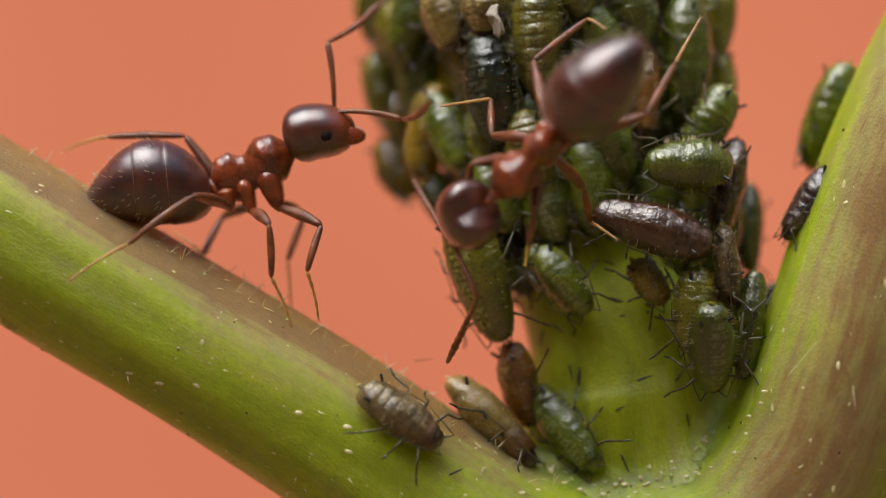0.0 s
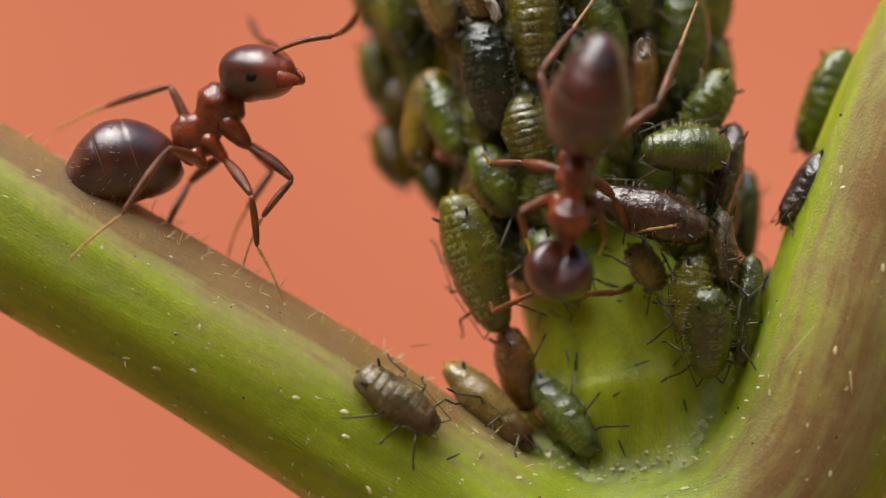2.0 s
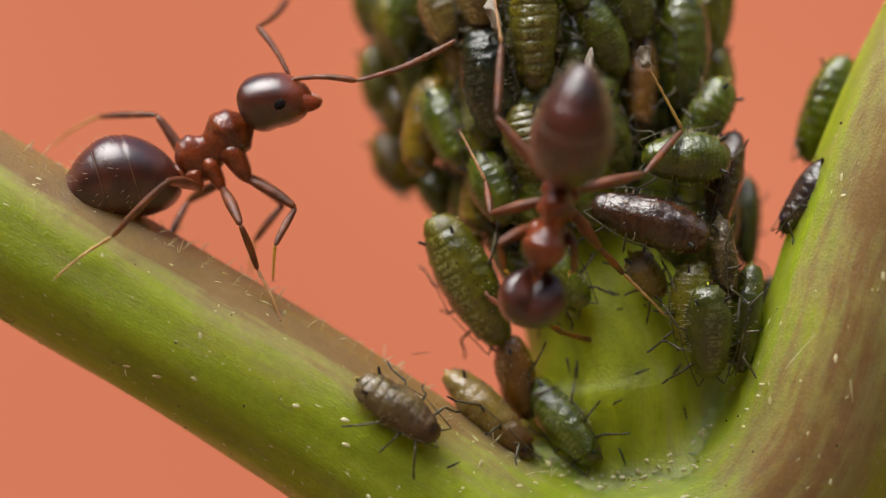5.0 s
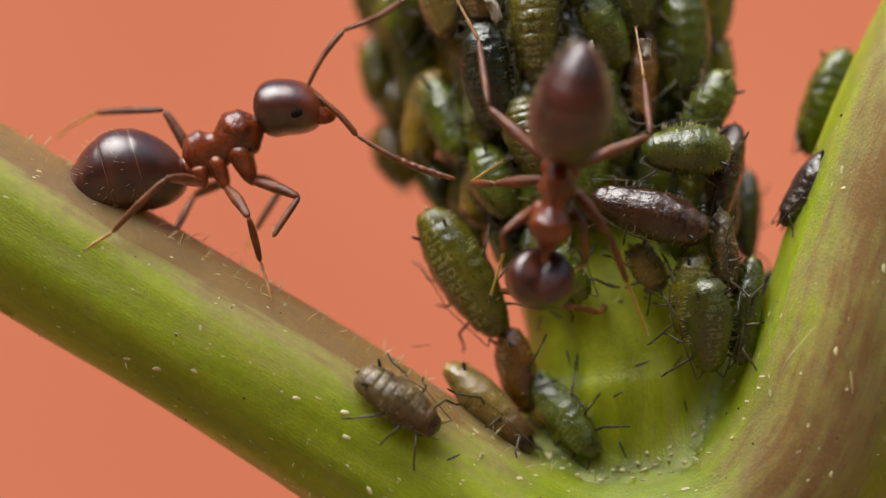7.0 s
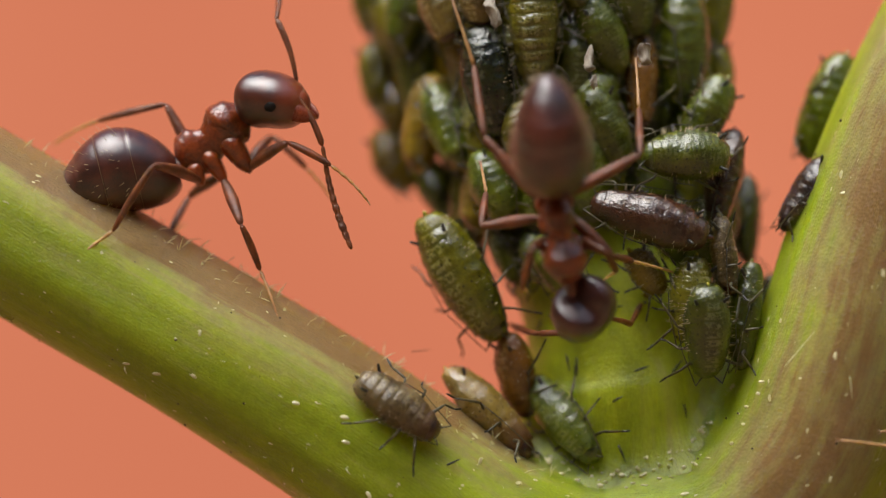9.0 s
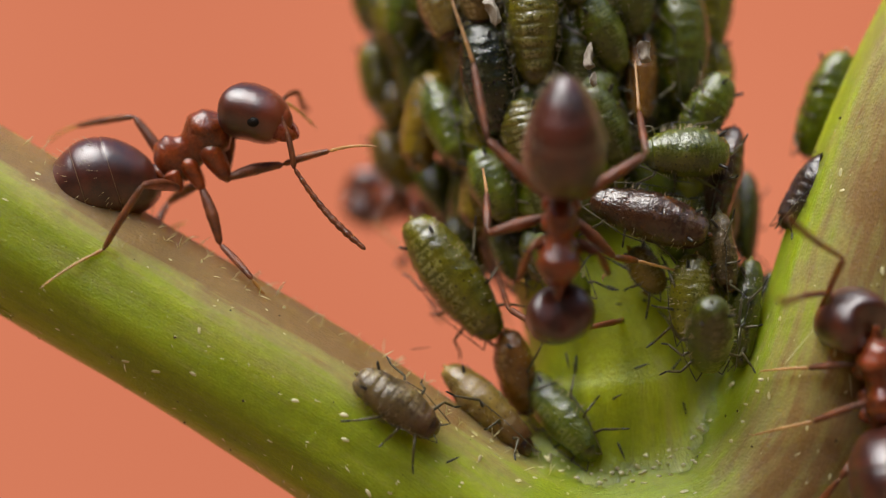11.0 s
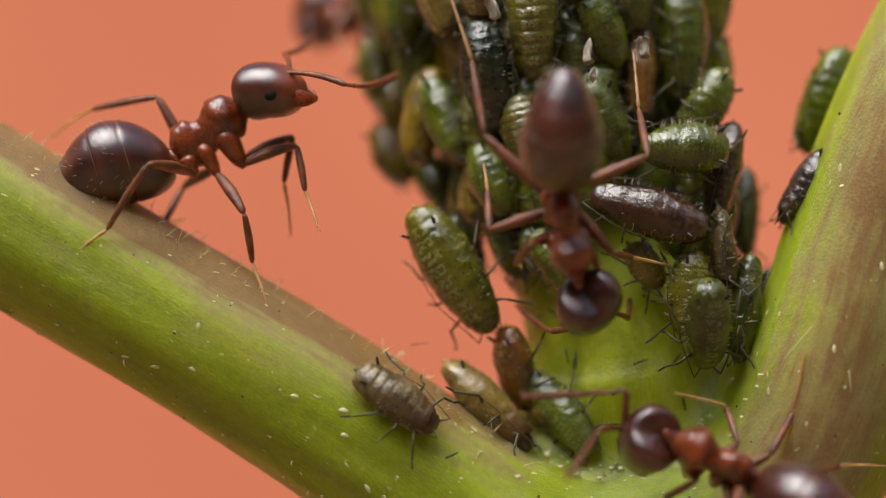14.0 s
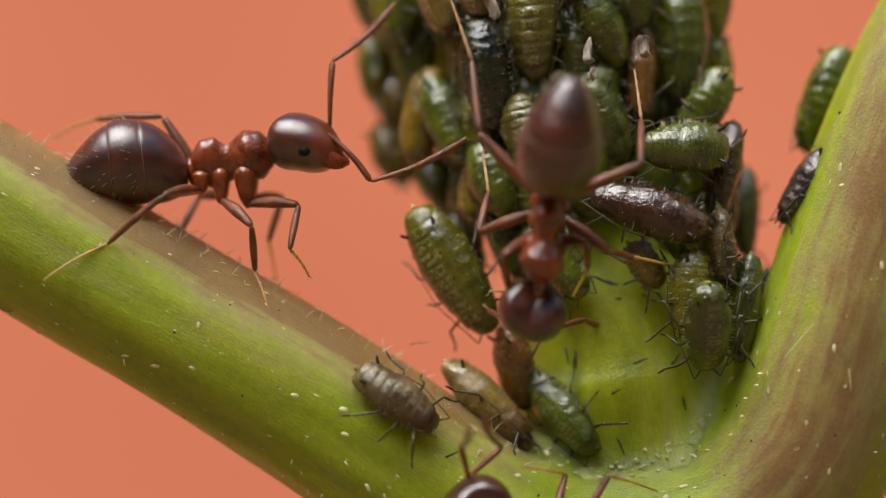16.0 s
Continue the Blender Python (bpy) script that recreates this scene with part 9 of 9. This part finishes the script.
    right_mid_toe=[(3.01, 2.04, -0.75), (3, 2.05, -0.73), (3, 2.05, -0.71), (3, 2.05, -0.7), (2.99, 2.05, -0.68), (2.99, 2.06, -0.66), (2.99, 2.06, -0.65), (2.99, 2.06, -0.63), (2.97, 2.08, -0.55), (2.97, 2.08, -0.54), (2.97, 2.09, -0.53), (2.96, 2.09, -0.51), (2.96, 2.09, -0.49), (2.96, 2.1, -0.48), (2.95, 2.1, -0.46), (2.95, 2.11, -0.44), (2.95, 2.11, -0.43), (0.65, 2.47, -0.13), (0.62, 2.5, -0.19), (1.02, 2.16, 0.52), (1.03, 2.45, 1.1), (0.35, 2.58, 2.55), (0.07, 2.62, 2.59), (0.08, 2.53, 2.69), (0.22, 2.51, 2.54), (0.62, 2.17, 3.2), (0.78, 2.15, 3.42), (0.95, 2.13, 3.64)],
    right_hind_knee=[(2.75, 3.15, -0.22), (2.75, 3.15, -0.2), (2.75, 3.15, -0.19), (2.75, 3.15, -0.18), (2.74, 3.16, -0.17), (2.74, 3.16, -0.15), (2.74, 3.16, -0.14), (2.74, 3.16, -0.13), (2.72, 3.17, -0.07), (2.72, 3.18, -0.06), (2.72, 3.18, -0.05), (2.72, 3.18, -0.04), (2.71, 3.18, -0.03), (2.71, 3.19, -0.01), (2.71, 3.19, 0), (2.71, 3.19, 0.01), (2.71, 3.19, 0.02), (0.4, 3.26, 0.13), (0.37, 3.27, 0.07), (0.72, 3.22, 0.96), (0.77, 3.29, 1.38), (0.09, 3.34, 2.85), (-0.19, 3.37, 2.9), (-0.19, 3.31, 3), (-0.04, 3.3, 2.84), (0.32, 3.23, 3.7), (0.49, 3.21, 3.95), (0.66, 3.2, 4.19)],
    right_hind_ankle=[(3.15, 2.42, -0.94), (3.14, 2.42, -0.93), (3.14, 2.42, -0.92), (3.14, 2.43, -0.9), (3.13, 2.43, -0.89), (3.13, 2.43, -0.88), (3.13, 2.43, -0.86), (3.12, 2.43, -0.85), (3.11, 2.44, -0.79), (3.11, 2.44, -0.78), (3.1, 2.44, -0.77), (3.1, 2.44, -0.76), (3.1, 2.44, -0.74), (3.09, 2.44, -0.73), (3.09, 2.45, -0.72), (3.09, 2.45, -0.7), (3.09, 2.45, -0.7), (0.8, 2.49, -0.55), (0.77, 2.5, -0.61), (1.13, 2.48, 0.26), (1.17, 2.53, 0.7), (0.48, 2.57, 2.17), (0.19, 2.59, 2.22), (0.21, 2.55, 2.31), (0.35, 2.54, 2.15), (0.71, 2.51, 2.97), (0.88, 2.5, 3.21), (1.05, 2.49, 3.45)],
    right_hind_toe=[(3.17, 3.32, -1.29), (3.17, 3.32, -1.28), (3.17, 3.32, -1.27), (3.17, 3.32, -1.25), (3.17, 3.32, -1.24), (3.16, 3.32, -1.23), (3.16, 3.32, -1.22), (3.16, 3.32, -1.21), (3.15, 3.32, -1.17), (3.15, 3.32, -1.17), (3.15, 3.32, -1.16), (3.15, 3.32, -1.15), (3.15, 3.32, -1.14), (3.14, 3.32, -1.13), (3.14, 3.32, -1.12), (3.14, 3.32, -1.11), (3.14, 3.32, -1.1), (0.87, 3.29, -1.09), (0.85, 3.28, -1.17), (1.18, 3.3, -0.24), (1.27, 3.26, 0.08), (0.63, 3.19, 1.46), (0.37, 3.14, 1.45), (0.34, 3.22, 1.63), (0.48, 3.24, 1.49), (0.81, 3.29, 2.43), (0.97, 3.3, 2.69), (1.14, 3.31, 2.95)],
)
LOOSE_TAIL = [
    (0, (0.14, -0.05, 0.90)),
    (3.5, (0.10, -0.05, 0.75)),
    (5.8, (-0.22, 0.05, 0.62)),
    (9.2, (-0.26, 0.05, 0.62)),
    (11.3, (-0.45, 0.10, 0.52)),
    (13, (-0.38, 0.10, 0.62)),
    (16, (-0.39, 0.10, 0.60))]
LOOSE_HEAD = [
    (0, (0.79, 0.10, -1.08)),
    (3.5, (0.78, 0.10, -1.14)),
    (5.8, (0.75, 0.10, -1.07)),
    (9.2, (0.75, 0.10, -1.11)),
    (11.3, (0.71, 0.10, -1.12)),
    (13, (0.70, 0.10, -1.14)),
    (16, (0.69, 0.10, -1.16))]
TURN_TAIL = [
    (0, (3.65, -0.95, -0.51)),
    (3.5, (3.66, -0.90, -0.47)),
    (5.8, (3.64, -0.80, -0.31)),
    (8, (3.67, -0.75, -0.38)),
    (9.2, (3.64, -0.90, -0.38)),
    (11.3, (3.64, -1.60, -0.65)),
    (12, (3.64, -1.60, -0.68)),
    (13, (3.66, -1.30, -0.58)),
    (14, (3.66, -1.10, -0.42)),
    (16, (3.66, -1.10, -0.47))]
TURN_HEAD = [
    (0, (3.70, -0.42, -1.70)),
    (3.5, (3.70, -0.42, -1.78)),
    (5.8, (3.70, -0.42, -1.76)),
    (8, (3.70, -0.42, -1.75)),
    (9.2, (3.68, -0.42, -1.77)),
    (11.3, (3.67, -0.42, -1.78)),
    (12, (3.67, -0.42, -1.78)),
    (13, (3.67, -0.42, -1.78)),
    (14, (3.67, -0.42, -1.77)),
    (16, (3.67, -0.42, -1.77))]

ants = [
    (build_ant("red-brown ant standing on the petiole with raised head", (("near", -1), ("far", 1))), ANT_ON_PETIOLE, ("near", "far"), (0, -0.18, 1), 0.02),
    (build_ant("red-brown ant climbing head down over the aphids", (("left", -1), ("right", 1))), ANT_ON_CLUSTER, ("left", "right"), (0, -1, 0.12), 0.20),
    (build_ant("dark red-brown ant walking over the branch fork", (("left", -1), ("right", 1))), ANT_ON_BRANCH, ("left", "right"), (0, -1, 0.35), 0.04),
    (build_ant("dark ant behind the aphid cluster", (("left", -1), ("right", 1))), ANT_BEHIND, ("left", "right"), (-0.75, 0.6, 0.1), 0.0),
]


def between(track, t):
    """The place on a track of evenly listed places at t, eased from one to the next."""
    i = max(k for k in range(len(TIMES)) if TIMES[k] <= t + 1e-6)
    if i == len(TIMES) - 1:
        return Vector(track[-1])
    s = (t - TIMES[i]) / (TIMES[i + 1] - TIMES[i])
    s = s * s * (3 - 2 * s)
    return Vector(track[i]).lerp(Vector(track[i + 1]), s)


def reach(a, b, length):
    """The point at length from a towards b."""
    v = Vector(b) - Vector(a)
    return Vector(a) + v * (length / max(v.length, 1e-6))


def ant_motion(made, track, sides, up, stretch):
    """Keys an ant: its root follows the thorax, and its limbs swing on it with their joints closed. stretch: how far the neck is put out."""
    moments = sorted(set(TIMES) | {round(0.25 * k, 2) for k in range(65)})
    rows = {name: [] for name in made}
    for t in moments:
        at = {k: between(v, t) for k, v in track.items()}
        waist = at["waist"]
        neck = reach(waist, at["neck"], THORAX_L)
        body = aim(waist, neck, up)
        back = body.inverted()
        rows["ant"].append((t, Matrix.Translation(waist * MM) @ body.to_3x3().to_4x4()))
        low = body @ Vector((0.0, 0, -0.08))
        rows["gaster"].append((t, back @ aim(low, reach(low, at["tail"], GASTER_L), up)))
        seat = body @ Vector((THORAX_L + stretch, 0, 0))
        face = aim(seat, seat + at["face"] - neck, up) @ Matrix.Translation((-0.02, 0, 0.06))
        rows["head"].append((t, back @ face))
        for side in sides:
            s = -1 if side in ("left", "near") else 1
            p = face @ Vector((SOCKET[0], s * SOCKET[1], SOCKET[2]))
            e = reach(p, at[side + "_elbow"], SCAPE_L)
            rows[side + "_scape"].append((t, back @ aim(p, e, up)))
            rows[side + "_funiculus"].append((t, back @ aim(e, at[side + "_tip"], up)))
            for kind, lengths in LEGS.items():
                leg = side + "_" + kind
                c = COXAE[kind]
                p = body @ Vector((c[0], s * c[1], c[2]))
                for piece, joint, length in zip(("femur", "tibia", "tarsus"), ("knee", "ankle", "toe"), lengths):
                    q = reach(p, at[leg + "_" + joint], length)
                    rows[leg + "_" + piece].append((t, back @ aim(p, q, up)))
                    p = q
    for name, ob in made.items():
        walk(ob, rows[name])


def motions():
    for made, track, sides, up, stretch in ants:
        ant_motion(made, track, sides, up, stretch)
    for ob, tails, heads, up in ((loose_aphid, LOOSE_TAIL, LOOSE_HEAD, (-0.55, -0.8, 0.1)), (turning_aphid, TURN_TAIL, TURN_HEAD, (0.2, -1, 0.1))):
        rows = []
        for (t, a), (_, b) in zip(tails, heads):
            m = aim(a, b, up)
            rows.append((t, Matrix.Translation(m.translation * MM) @ m.to_3x3().to_4x4()))
        walk(ob, rows)


motions()
